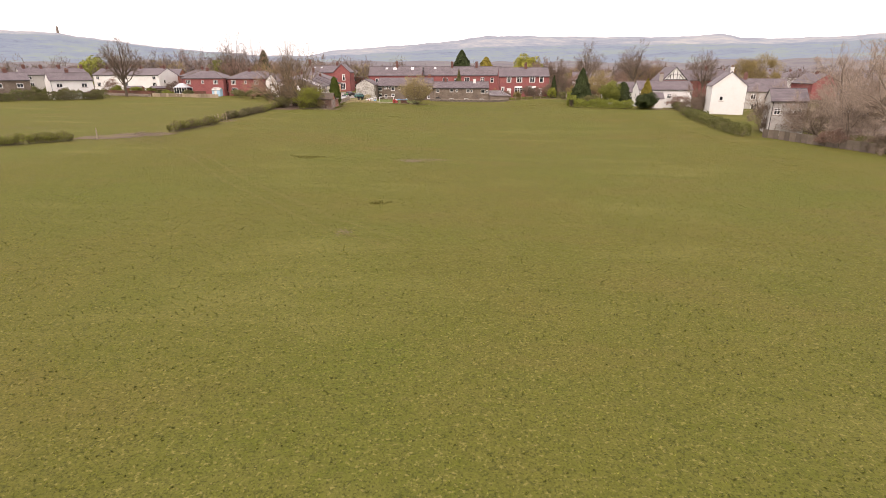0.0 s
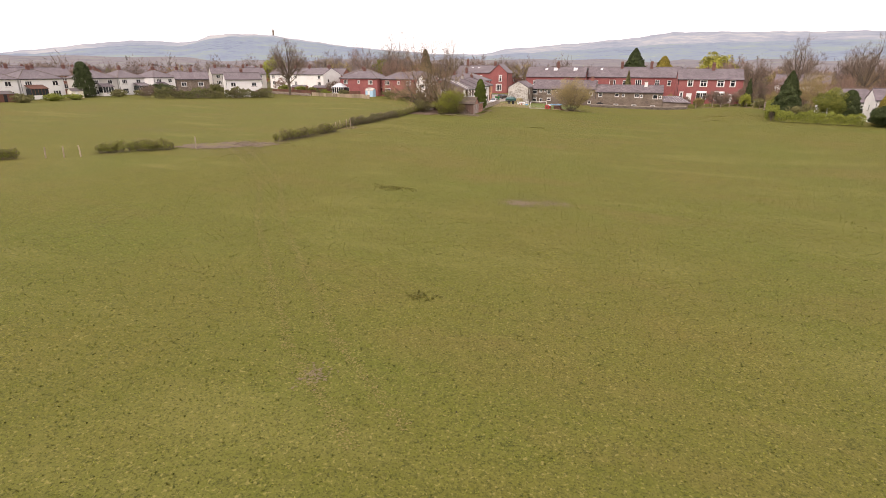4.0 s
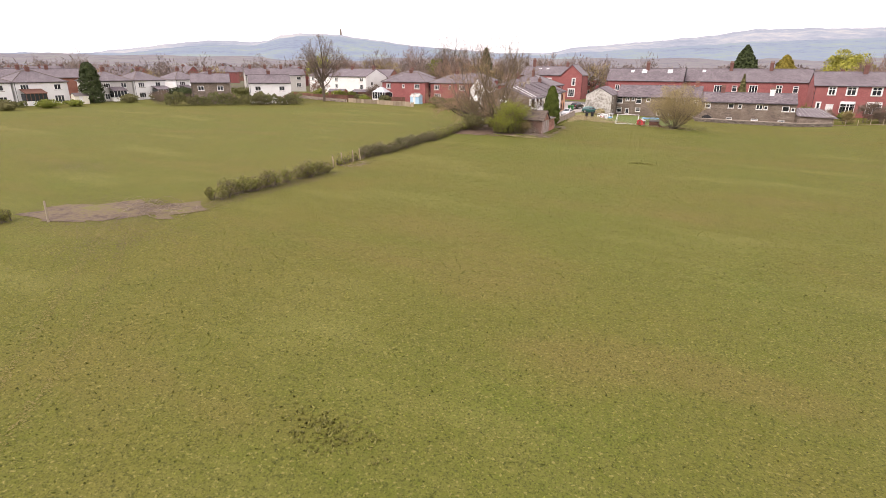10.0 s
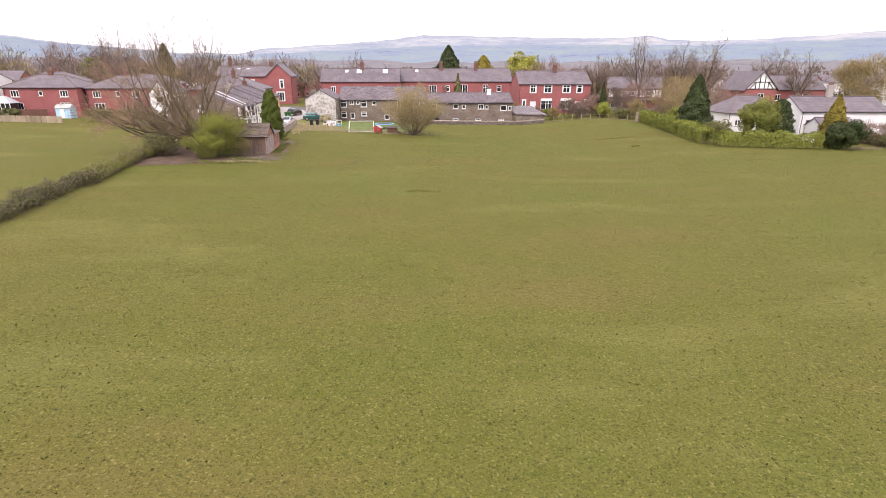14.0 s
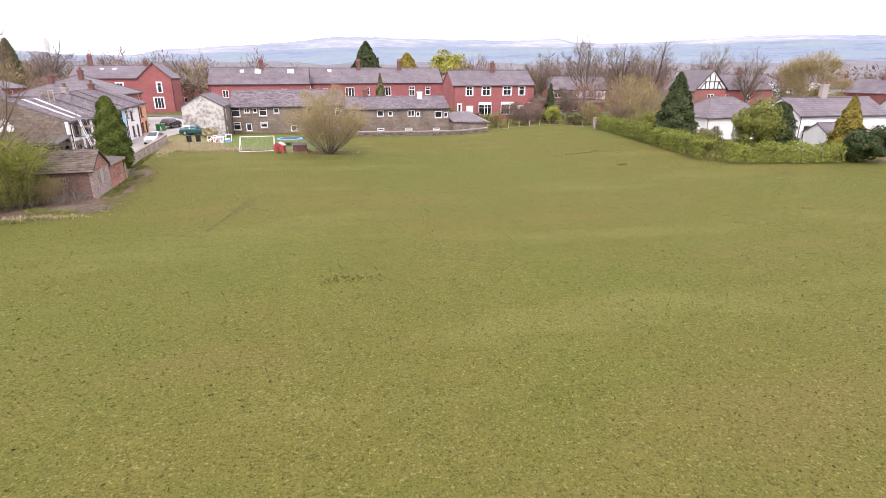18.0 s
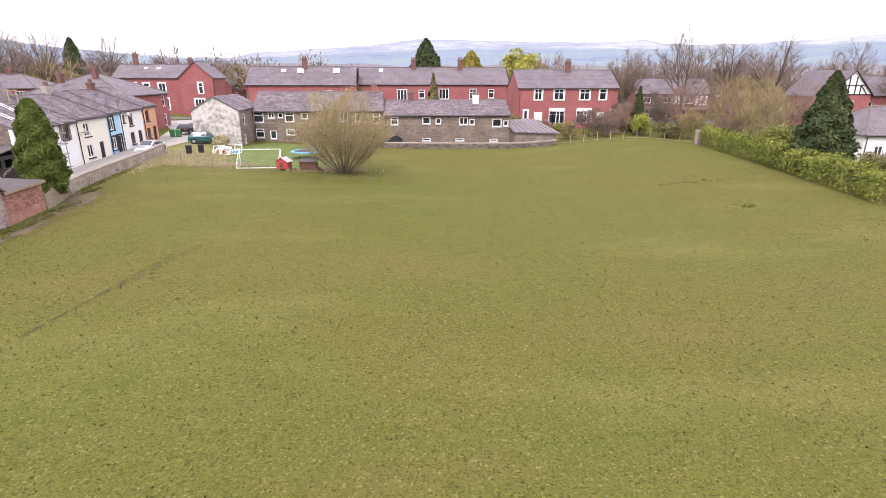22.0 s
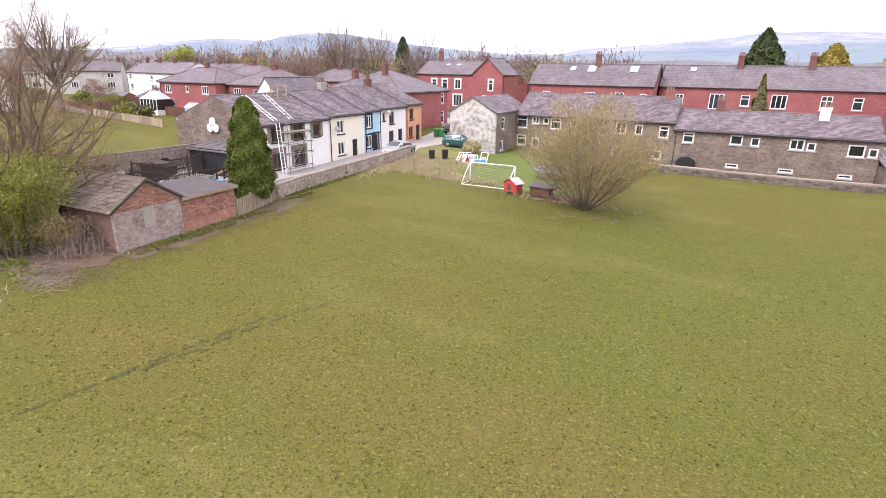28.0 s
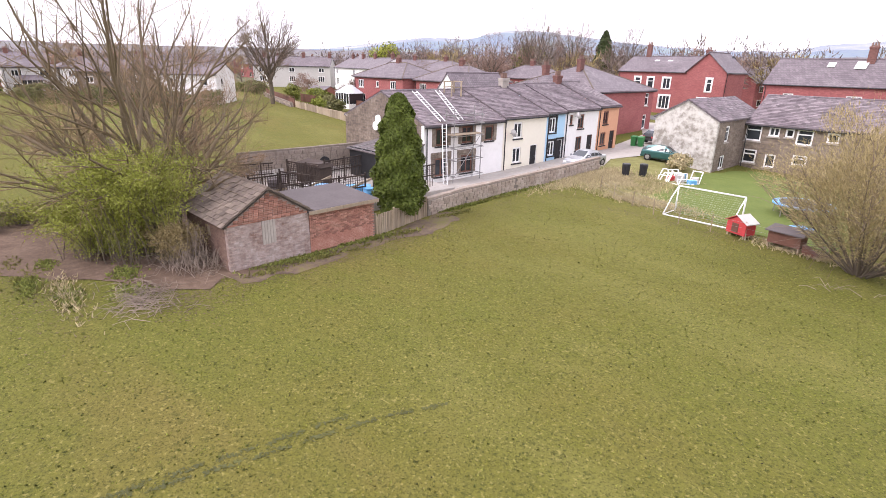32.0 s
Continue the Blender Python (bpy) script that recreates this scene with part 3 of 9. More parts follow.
def bush(name, x, y, rx, ry, height, material, seed, label, n=5000, size=0.09, category="bush", z=None, stem=True, group="", twigs=0):
    rng = np.random.default_rng(seed)
    p, out = blob_points(rng, n, rx, ry, height * 0.52)
    p[:, 2] += height * 0.5
    p[:, 2] = np.maximum(p[:, 2], 0.03)
    ob = thing(name, x, y, z, 0, label, category, group)
    part("crown", leaves(rng, p, size, M[material], "crown", outward=out), None, ob)
    if stem:
        s, f = Shape(), Shape()
        for k in range(5):
            a = k * 1.26
            grow(s, f, rng, Vector((0.1 * math.cos(a), 0.1 * math.sin(a), -0.1)), Vector((0.5 * math.cos(a) * rx / height, 0.5 * math.sin(a) * ry / height, 1)).normalized(), height * 0.45, 0.03 + 0.01 * height, 0, 2, SHRUB)
        off = len(s.v)
        s.v += f.v
        s.f += [tuple(i + off for i in q) for q in f.f]
        part("stem_tangle", s, M["bark"], ob)["kind"] = "stuff"
    return ob


def conifer(name, x, y, radius, height, material, seed, label, n=14000, size=0.12, power=0.75, z=None, base=0.0):
    """A dense upright evergreen of drooping sprays."""
    rng = np.random.default_rng(seed)
    t = rng.uniform(0, 1, n) ** 0.85
    a = rng.uniform(0, 2 * math.pi, n)
    prof = radius * np.minimum(1.0, (1 - t) ** power * 1.15) * np.minimum(1, 0.75 + t * 2)
    lump = 1 + 0.10 * np.sin(a * 5 + t * 17 + seed) + 0.10 * np.sin(a * 3 - t * 31)
    r = prof * lump * np.sqrt(rng.uniform(0.45, 1.0, n))
    p = np.stack([r * np.cos(a), r * np.sin(a), base + 0.05 + t * (height - base - 0.05)], axis=1)
    out = np.stack([np.cos(a), np.sin(a), 0.5 + 0 * a], axis=1)
    ob = thing(name, x, y, z, 0, label, "tree")
    part("crown", leaves(rng, p, size, M[material], "crown", outward=out), None, ob)
    part("trunk", Shape().tube([(0, 0, -0.1), (0, 0, height * 0.5), (0, 0, height * 0.92)], [0.05 + radius * 0.07, 0.04 + radius * 0.04, 0.02], 8), M["bark"], ob, smooth=True)
    return ob


def hedge(name, x0, y0, x1, y1, height, width, material, seed, label, density=260, size=0.085, gaps=0.12, twiggy=True):
    """A clipped or ragged hedge along a line, following the land."""
    rng = np.random.default_rng(seed)
    length = math.hypot(x1 - x0, y1 - y0)
    ux, uy = (x1 - x0) / length, (y1 - y0) / length
    n = int(length * density * 2.3 * (height + width) / 2)
    s = rng.uniform(0, length, n)
    face = rng.uniform(0, 1, n)
    v = np.where(face < 0.33, rng.normal(1.0, 0.06, n), rng.uniform(0.05, 1, n) ** 0.8)
    u = np.where(face < 0.33, rng.uniform(-1, 1, n), np.where(face < 0.66, -1, 1) * rng.normal(0.92, 0.10, n))
    wave = 1 + 0.12 * np.sin(s * 1.7 + seed) + 0.08 * np.sin(s * 4.1 + 2 * seed) + gaps * np.sin(s * 0.63 + seed * 3)
    keep = rng.uniform(0, 1, n) > gaps * 2.2 * (np.sin(s * 0.9 + seed * 1.7) > 0.75)
    x = x0 + ux * s - uy * u * width / 2 * wave
    y = y0 + uy * s + ux * u * width / 2 * wave
    g = np.array([hill(a, b) for a, b in zip(x, y)])
    p = np.stack([x, y, g + np.maximum(0.03, v * height * wave)], axis=1)[keep]
    out = np.stack([-uy * u, ux * u, v * 0.8], axis=1)[keep]
    mid = ((x0 + x1) / 2, (y0 + y1) / 2)
    ob = thing(name, mid[0], mid[1], None, 0, label, "hedge")
    p -= np.array([mid[0], mid[1], hill(*mid)])
    part("foliage", leaves(rng, p, size, M[material], "foliage", outward=out), None, ob)
    if twiggy:
        st = Shape()
        for k in range(int(length * 2.5)):
            q = rng.uniform(0, length)
            bx, by = x0 + ux * q - mid[0], y0 + uy * q - mid[1]
            bz = hill(bx + mid[0], by + mid[1]) - hill(*mid)
            o = rng.normal(0, 0.3, 3) * width * 0.5
            st.tube([(bx, by, bz - 0.05), (bx + o[0], by + o[1], bz + height * 0.45), (bx + o[0] * 2 - uy * o[2], by + o[1] * 2 + ux * o[2], bz + height * 0.9)], [0.03, 0.02, 0.008], 4)
        part("stem_tangle", st, M["bark"], ob)["kind"] = "stuff"
    return ob


# ---------------------------------------------------------------- buildings
def pierced(shape, length, z0, z1, thick, holes):
    """A wall slab along x with its face at y=0 and rectangular holes (x0, x1, z0, z1) right through it."""
    xs = sorted({0.0, length, *[a for h in holes for a in h[:2]]})
    zs = sorted({z0, z1, *[a for h in holes for a in h[2:]]})
    solid = lambda cx, cz: not any(h[0] < cx < h[1] and h[2] < cz < h[3] for h in holes)  # noqa: E731
    cell = {(i, k): solid((xs[i] + xs[i + 1]) / 2, (zs[k] + zs[k + 1]) / 2) for i in range(len(xs) - 1) for k in range(len(zs) - 1)}
    for (i, k), full in cell.items():
        if not full:
            continue
        a, b, c, d = xs[i], xs[i + 1], zs[k], zs[k + 1]
        shape.face((a, 0, c), (b, 0, c), (b, 0, d), (a, 0, d))
        shape.face((b, thick, c), (a, thick, c), (a, thick, d), (b, thick, d))
        if not cell.get((i - 1, k), False):
            shape.face((a, thick, c), (a, 0, c), (a, 0, d), (a, thick, d))
        if not cell.get((i + 1, k), False):
            shape.face((b, 0, c), (b, thick, c), (b, thick, d), (b, 0, d))
        if not cell.get((i, k - 1), False):
            shape.face((a, thick, c), (b, thick, c), (b, 0, c), (a, 0, c))
        if not cell.get((i, k + 1), False):
            shape.face((a, 0, d), (b, 0, d), (b, thick, d), (a, thick, d))
    return shape


CACHE = {}


def cached(key, make):
    if key not in CACHE:
        CACHE[key] = make()
    return CACHE[key]


def window_frame(w, h, bars, fat=0.135):
    s = Shape()
    y0, y1 = 0.06, 0.13
    s.box(-w / 2, -w / 2 + fat, y0, y1, 0, h)
    s.box(w / 2 - fat, w / 2, y0, y1, 0, h)
    s.box(-w / 2 + fat, w / 2 - fat, y0, y1, 0, fat)
    s.box(-w / 2 + fat, w / 2 - fat, y0, y1, h - fat, h)
    nx, nz = bars
    for i in range(1, nx):
        c = -w / 2 + w * i / nx
        s.box(c - 0.055, c + 0.055, y0 + 0.005, y1 - 0.005, fat, h - fat)
    for k in range(1, nz):
        c = h * (0.66 if nz == 2 else k / nz)
        s.box(-w / 2 + fat, w / 2 - fat, y0 + 0.01, y1 - 0.01, c - 0.055, c + 0.055)
    return s


def surround(w, h, fat=0.16):
    """Stone jambs and lintel round an opening, standing proud of the wall."""
    s = Shape()
    s.box(-w / 2 - fat, -w / 2, -0.03, 0.05, -0.02, h)
    s.box(w / 2, w / 2 + fat, -0.03, 0.05, -0.02, h)
    s.box(-w / 2 - fat - 0.03, w / 2 + fat + 0.03, -0.035, 0.05, h, h + fat * 1.2)
    return s


def window(parent, xc, z0, w, h, bars=(2, 1), frame_mat="white_paint", trim=None, sill="grey_stone", sash=None):
    """A framed window in an opening whose wall face is at y=0."""
    wm = cached(("frame", w, h, bars, frame_mat), lambda: window_frame(w, h, bars).mesh("window", M[frame_mat]))
    ob = part("window", wm, None, parent)
    ob.location = (xc, 0, z0)
    part("pane", cached(("pane", w, h), lambda: Shape().box(-w / 2 + 0.05, w / 2 - 0.05, 0.09, 0.10, 0.05, h - 0.05).mesh("pane", M["glass"])), None, ob)
    if sill:
        part("sill", cached(("sill", w, sill), lambda: Shape().box(-w / 2 - 0.1, w / 2 + 0.1, -0.09, 0.12, -0.12, -0.003, 0.01).mesh("sill", M[sill])), None, ob)
    if trim:
        part("surround", cached(("trim", w, h, trim), lambda: surround(w, h, 0.36 if trim == "bare_stone" else 0.16).mesh("surround", M[trim])), None, ob)
    return ob


def door(parent, xc, z0, w, h, material="dark_paint", frame_mat="white_paint", trim=None):
    s = Shape()
    s.box(-w / 2, -w / 2 + 0.07, 0.05, 0.14, 0, h)
    s.box(w / 2 - 0.07, w / 2, 0.05, 0.14, 0, h)
    s.box(-w / 2 + 0.07, w / 2 - 0.07, 0.05, 0.14, h - 0.07, h)
    ob = part("door", cached(("dframe", w, h, frame_mat), lambda: s.mesh("door", M[frame_mat])), None, parent)
    ob.location = (xc, 0, z0)
    leaf = Shape().box(-w / 2 + 0.07, w / 2 - 0.07, 0.08, 0.13, 0.02, h - 0.07)
    for a, b, c, d in ((-0.3, -0.04, 0.2, 0.85), (0.04, 0.3, 0.2, 0.85), (-0.3, -0.04, 1.0, h - 0.25), (0.04, 0.3, 1.0, h - 0.25)):
        leaf.box(a * w, b * w, 0.068, 0.08, c, d)
    part("door_leaf", cached(("dleaf", w, h, material), lambda: leaf.mesh("door_leaf", M[material])), None, ob)
    part("handle", cached("knob", lambda: Shape().box(0.22, 0.27, 0.03, 0.08, 0.95, 1.05, 0.01).mesh("handle", M["metal"])), None, ob)
    if trim:
        part("surround", cached(("trim", w, h, trim), lambda: surround(w, h).mesh("surround", M[trim])), None, ob)
    return ob


def chimney(parent, x, y, z0, z1, material="red_brick", w=0.85, d=0.55, pots=3, pot_mat="pot"):
    s = Shape().box(-w / 2, w / 2, -d / 2, d / 2, z0, z1 - 0.25)
    s.box(-w / 2 - 0.06, w / 2 + 0.06, -d / 2 - 0.06, d / 2 + 0.06, z1 - 0.25, z1, 0.02)
    ob = part("chimney", s, M[material], parent)
    ob.location = (x, y, 0)
    for k in range(pots):
        px = (k - (pots - 1) / 2) * w / max(pots, 2)
        p = Shape().tube([(px, 0, z1 - 0.01), (px, 0, z1 + 0.1), (px, 0, z1 + 0.42), (px, 0, z1 + 0.46)], [0.12, 0.13, 0.10, 0.13], 8)
        part("chimney_pot", p, M[pot_mat], ob)
    return ob


def slate_rows(p0, along, up, rows, cols, size, rng, material, thick=0.012):
    """Overlapping slates on one roof slope, joined: each a thin wedge lying on the course below."""
    al, upv = Vector(along).normalized(), Vector(up).normalized()
    nrm = al.cross(upv)
    L, W = Vector(along).length, Vector(up).length
    cw, rh = L / cols, W / rows
    verts = []
    for r in range(rows):
        shift = 0.5 * (r % 2)
        for c in range(cols + (r % 2)):
            a0 = max(0.0, (c - shift) * cw + 0.006)
            a1 = min(L, (c - shift + 1) * cw - 0.006)
            if a1 - a0 < 0.03:
                continue
            lift = thick + 0.016 + rng.uniform(0, 0.012)
            b0, b1 = r * rh - 0.02 + rng.uniform(-0.012, 0.012), (r + 1) * rh + 0.03
            q = [Vector(p0) + al * a0 + upv * b0 + nrm * lift, Vector(p0) + al * a1 + upv * b0 + nrm * lift,
                 Vector(p0) + al * a1 + upv * b1 + nrm * 0.004, Vector(p0) + al * a0 + upv * b1 + nrm * 0.004]
            low = [Vector(p0) + al * a0 + upv * b0, Vector(p0) + al * a1 + upv * b0]
            verts += [*q, low[0], low[1], q[1], q[0]]
    return cloud_mesh("slate_courses", [tuple(v) for v in verts], 4, material)


def gable_roof(parent, L, D, E, R, over=0.25, material="slate", slates=False, rng=None, side=0.12):
    """Two slopes with thickness over a plan L by D, ridge along x."""
    slope = (R - E) / (D / 2)
    for sgn, nm in ((1, "roof"), (-1, "roof")):
        ye = -over if sgn > 0 else D + over
        ze = E - over * slope
        ym = D / 2
        t = 0.14
        bottom = [(-side, ye, ze), (L + side, ye, ze), (L + side, ym, R), (-side, ym, R)]
        if sgn < 0:
            bottom = bottom[::-1]
        s = Shape().solid(bottom, [(x, y, z + t) for x, y, z in bottom])
        slab = part(nm, s, M[material], parent)
        if slates:
            if sgn > 0:
                p0, al = (-side, ye, ze + t), (L + 2 * side, 0, 0)
                up = (0, ym - ye, R - ze)
            else:
                p0, al = (L + side, ye, ze + t), (-(L + 2 * side), 0, 0)
                up = (0, ym - ye, R - ze)
            W = math.hypot(ym - ye, R - ze)
            ob = part("slate_courses", slate_rows(p0, al, up, int(W / 0.24), int((L + 0.3) / 0.4), 0.4, rng, M["slates"]), None, slab)
            ob["kind"] = "stuff"
    ridge = Shape().tube([(-side, D / 2, R + 0.13), (L + side, D / 2, R + 0.13)], [0.11, 0.11], 6)
    part("ridge", ridge, M["slate" if material == "slate" else material], parent)


def hip_roof(parent, L, D, E, R, over=0.35, material="slate"):
    run = D / 2
    a = [(-over, -over, E - 0.1), (L + over, -over, E - 0.1), (L + over, D + over, E - 0.1), (-over, D + over, E - 0.1)]
    r0, r1 = (run, D / 2, R), (max(run + 0.1, L - run), D / 2, R)
    s = Shape()
    n = len(s.v)
    s.v += a + [(x, y, z + 0.14) for x, y, z in a] + [r0, r1]
    s.f += [(3, 2, 1, 0), (0, 1, 5, 4), (1, 2, 6, 5), (2, 3, 7, 6), (3, 0, 4, 7), (4, 5, 9, 8), (5, 6, 9), (6, 7, 8, 9), (7, 4, 8)]
    part("roof", s, M[material], parent)
    rd = Shape().tube([r0, r1], [0.11, 0.11], 6)
    for c, e in ((4, r0), (7, r0), (5, r1), (6, r1)):
        rd.tube([s.v[c], e], [0.09, 0.09], 5)
    part("ridge", rd, M["stone_slate"], parent)


def house(name, x, y, rz, L, D, E, R, wall, label, roof="gable", front=(), back=(), left=(), right=(), chimneys=(), z=None, group="", material="slate",
          slates=False, trim=None, seed=1, thick=0.3, sill="grey_stone", category="house", over=0.25, gutter=True, chim_mat="sooty_brick", base=0.6, frame_mat="white_paint", side=0.12, left_wall=None):
    """A house whose front wall stands on local y=0 from x=0 to L and faces -y. Openings: (centre, sill height, width, height, kind)."""
    ob = thing(name, x, y, z, rz, label, category, group)
    sides = ((0, (0, 0, 0), 0, L, front), (1, (L, D, 0), 180, L, back), (2, (0, D, 0), -90, D, left), (3, (L, 0, 0), 90, D, right))
    for k, loc, turn, length, holes in sides:
        s = Shape()
        inset = thick if k > 1 else 0.0
        pierced(s, length, -base, E, thick, [(c - w / 2, c + w / 2, z0, z0 + h) for c, z0, w, h, *_ in holes if "bay" not in _])
        if k > 1:
            s.v = [(min(max(a, inset + 0.002), length - inset - 0.002), b, c) for a, b, c in s.v]
            if roof == "gable":
                lo, hi = [(0, 0, E), (length, 0, E), (length / 2, 0, R)], [(0, thick, E), (length, thick, E), (length / 2, thick, R)]
                s.face(*lo).face(*hi[::-1]).face(lo[0], lo[2], hi[2], hi[0]).face(lo[2], lo[1], hi[1], hi[2])
        w = part("wall", s, M[left_wall if k == 2 and left_wall else wall], ob)
        w.location, w.rotation_euler = loc, (0, 0, radians(turn))
        for c, z0, ww, hh, *kind in holes:
            kind = kind[0] if kind else "two"
            if kind == "door":
                door(w, c, z0, ww, hh, trim=trim, frame_mat=frame_mat)
            elif kind == "white_door":
                door(w, c, z0, ww, hh, "white_paint", trim=trim)
            elif kind == "bay":
                bay_window(w, c, z0, ww, hh, wall)
            else:
                bars = {"one": (1, 1), "two": (2, 1), "sash": (1, 2), "three": (3, 1), "cross": (2, 2), "tri": (3, 2)}[kind]
                window(w, c, z0, ww, hh, bars, trim=trim, sill=sill, frame_mat=frame_mat)
    inner = Shape().box(thick + 0.3, L - thick - 0.3, thick + 0.3, D - thick - 0.3, 0.05, E - 0.1)
    part("interior", inner, M["dark_paint"], ob)
    if roof == "gable":
        gable_roof(ob, L, D, E, R, over, material, slates, np.random.default_rng(seed), side)
    elif roof == "hip":
        hip_roof(ob, L, D, E, R, 0.35, material)
    if gutter:
        g = Shape().tube([(-0.1, -over - 0.02, E - 0.14), (L + 0.1, -over - 0.02, E - 0.14)], [0.06, 0.06], 6)
        part("gutter", g, M["dark_paint"], ob)
        part("drainpipe", Shape().tube([(0.25, -0.06, E - 0.15), (0.25, -0.06, 0.0)], [0.045, 0.045], 6), M["dark_paint"], ob)
    for cx, cy, top, *more in chimneys:
        zr = E + (R - E) * (1 - abs(cy - D / 2) / (D / 2)) - 0.4
        chimney(ob, cx, cy, zr, top, *(more or (chim_mat,)))
    return ob


def bay_window(parent, xc, z0, w, h, wall):
    """A canted bay with its own roof and white frames."""
    d = 0.65
    s = Shape()
    ring = [(-w / 2, 0.0), (-w / 2 + 0.45, -d), (w / 2 - 0.45, -d), (w / 2, 0.0)]
    s.solid([(x, y, -0.5) for x, y in ring], [(x, y, z0) for x, y in ring])
    ob = part("bay_window", s, M[wall], parent)
    ob.location = (xc, 0, 0)
    f = Shape()
    for (xa, ya), (xb, yb), n in ((ring[0], ring[1], 1), (ring[1], ring[2], 3), (ring[2], ring[3], 1)):
        for i in range(n + 1):
            t = i / n
            px, py = xa + (xb - xa) * t, ya + (yb - ya) * t
            f.box(px - 0.06, px + 0.06, py - 0.05, py + 0.05, z0, z0 + h)
    for za, zb in ((z0, z0 + 0.08), (z0 + h * 0.68, z0 + h * 0.68 + 0.07), (z0 + h - 0.1, z0 + h)):
        f.solid([(x * 1.01, y - 0.02, za) for x, y in ring], [(x * 1.01, y - 0.02, zb) for x, y in ring])
    part("frame", f, M["white_paint"], ob)
    g = [(x * 0.99, y * 0.97) for x, y in ring]
    part("pane", Shape().solid([(x, y, z0 + 0.03) for x, y in g], [(x, y, z0 + h - 0.03) for x, y in g]), M["glass"], ob)
    out = [(x * 1.08, y * 1.15) for x, y in ring]
    part("bay_roof", Shape().solid([(x, y, z0 + h) for x, y in out], [(x * 0.92, y * 0.3, z0 + h + 0.45) for x, y in out]), M["white_paint"], ob)
    return ob


def stone_run(name, pts, height, width, material, label, seed, piece=(0.42, 0.2), limit=300, cap=True):
    """A coursed stone wall along a line of points: a core with single stones proud of it."""
    rng = np.random.default_rng(seed)
    ob = thing(name, pts[0][0], pts[0][1], 0, 0, label, "wall", kind="structure")
    core, rest, tops = Shape(), Shape(), Shape()
    meshes = [Shape().box(-piece[0] / 2 * k, piece[0] / 2 * k, -0.05, 0.05, 0, piece[1] * 0.92, 0.018).mesh("stone", M[material]) for k in (0.7, 0.85, 1.0, 1.15)]
    made = 0
    ox, oy = pts[0]
    for (xa, ya), (xb, yb) in zip(pts, pts[1:]):
        L = math.hypot(xb - xa, yb - ya)
        ang = math.atan2(yb - ya, xb - xa)
        ux, uy = math.cos(ang), math.sin(ang)
        n = max(1, int(L / 1.5))
        for i in range(n):
            q = [(xa + ux * L * t / n, ya + uy * L * t / n) for t in (i, i + 1)]
            za, zb = hill(*q[0]), hill(*q[1])
            o = (-uy * width / 2, ux * width / 2)
            ring = [(q[0][0] - o[0] - ox, q[0][1] - o[1] - oy, za), (q[1][0] - o[0] - ox, q[1][1] - o[1] - oy, zb), (q[1][0] + o[0] - ox, q[1][1] + o[1] - oy, zb), (q[0][0] + o[0] - ox, q[0][1] + o[1] - oy, za)]
            core.solid([(a, b, c - 0.3) for a, b, c in ring], [(a, b, c + height) for a, b, c in ring])
            if cap:
                tops.solid([(a * 1.0 - o[0] * 0.0, b, c + height) for a, b, c in ring], [(a, b, c + height + 0.09 + rng.uniform(0, 0.05)) for a, b, c in ring])
        for face in (1, -1):
            for r in range(int(height / piece[1])):
                t = rng.uniform(0, 0.3)
                while t < L - 0.2:
                    k = int(rng.integers(0, 4))
                    w = piece[0] * (0.7, 0.85, 1.0, 1.15)[k] + 0.03
                    px, py = xa + ux * (t + w / 2) + uy * face * width / 2, ya + uy * (t + w / 2) - ux * face * width / 2
                    pz = hill(xa + ux * t, ya + uy * t) + r * piece[1]
                    m = pose(px - ox, py - oy, pz, rng.uniform(-2, 2), rng.uniform(-2, 2), math.degrees(ang) + rng.uniform(-2, 2))
                    if made < limit and face > 0:
                        st = part("stone", meshes[k], None, ob)
                        st.matrix_local = m
                        made += 1
                    else:
                        off = len(rest.v)
                        me = meshes[k]
                        rest.v += [tuple(m @ v.co) for v in me.vertices]
                        rest.f += [tuple(i + off for i in p.vertices) for p in me.polygons]
                    t += w
    part("core", core, M["mortar"], ob)
    if rest.v:
        part("stones", rest, M["stones"], ob)["kind"] = "stuff"
    if cap:
        part("coping", tops, M["stones"], ob)
    return ob

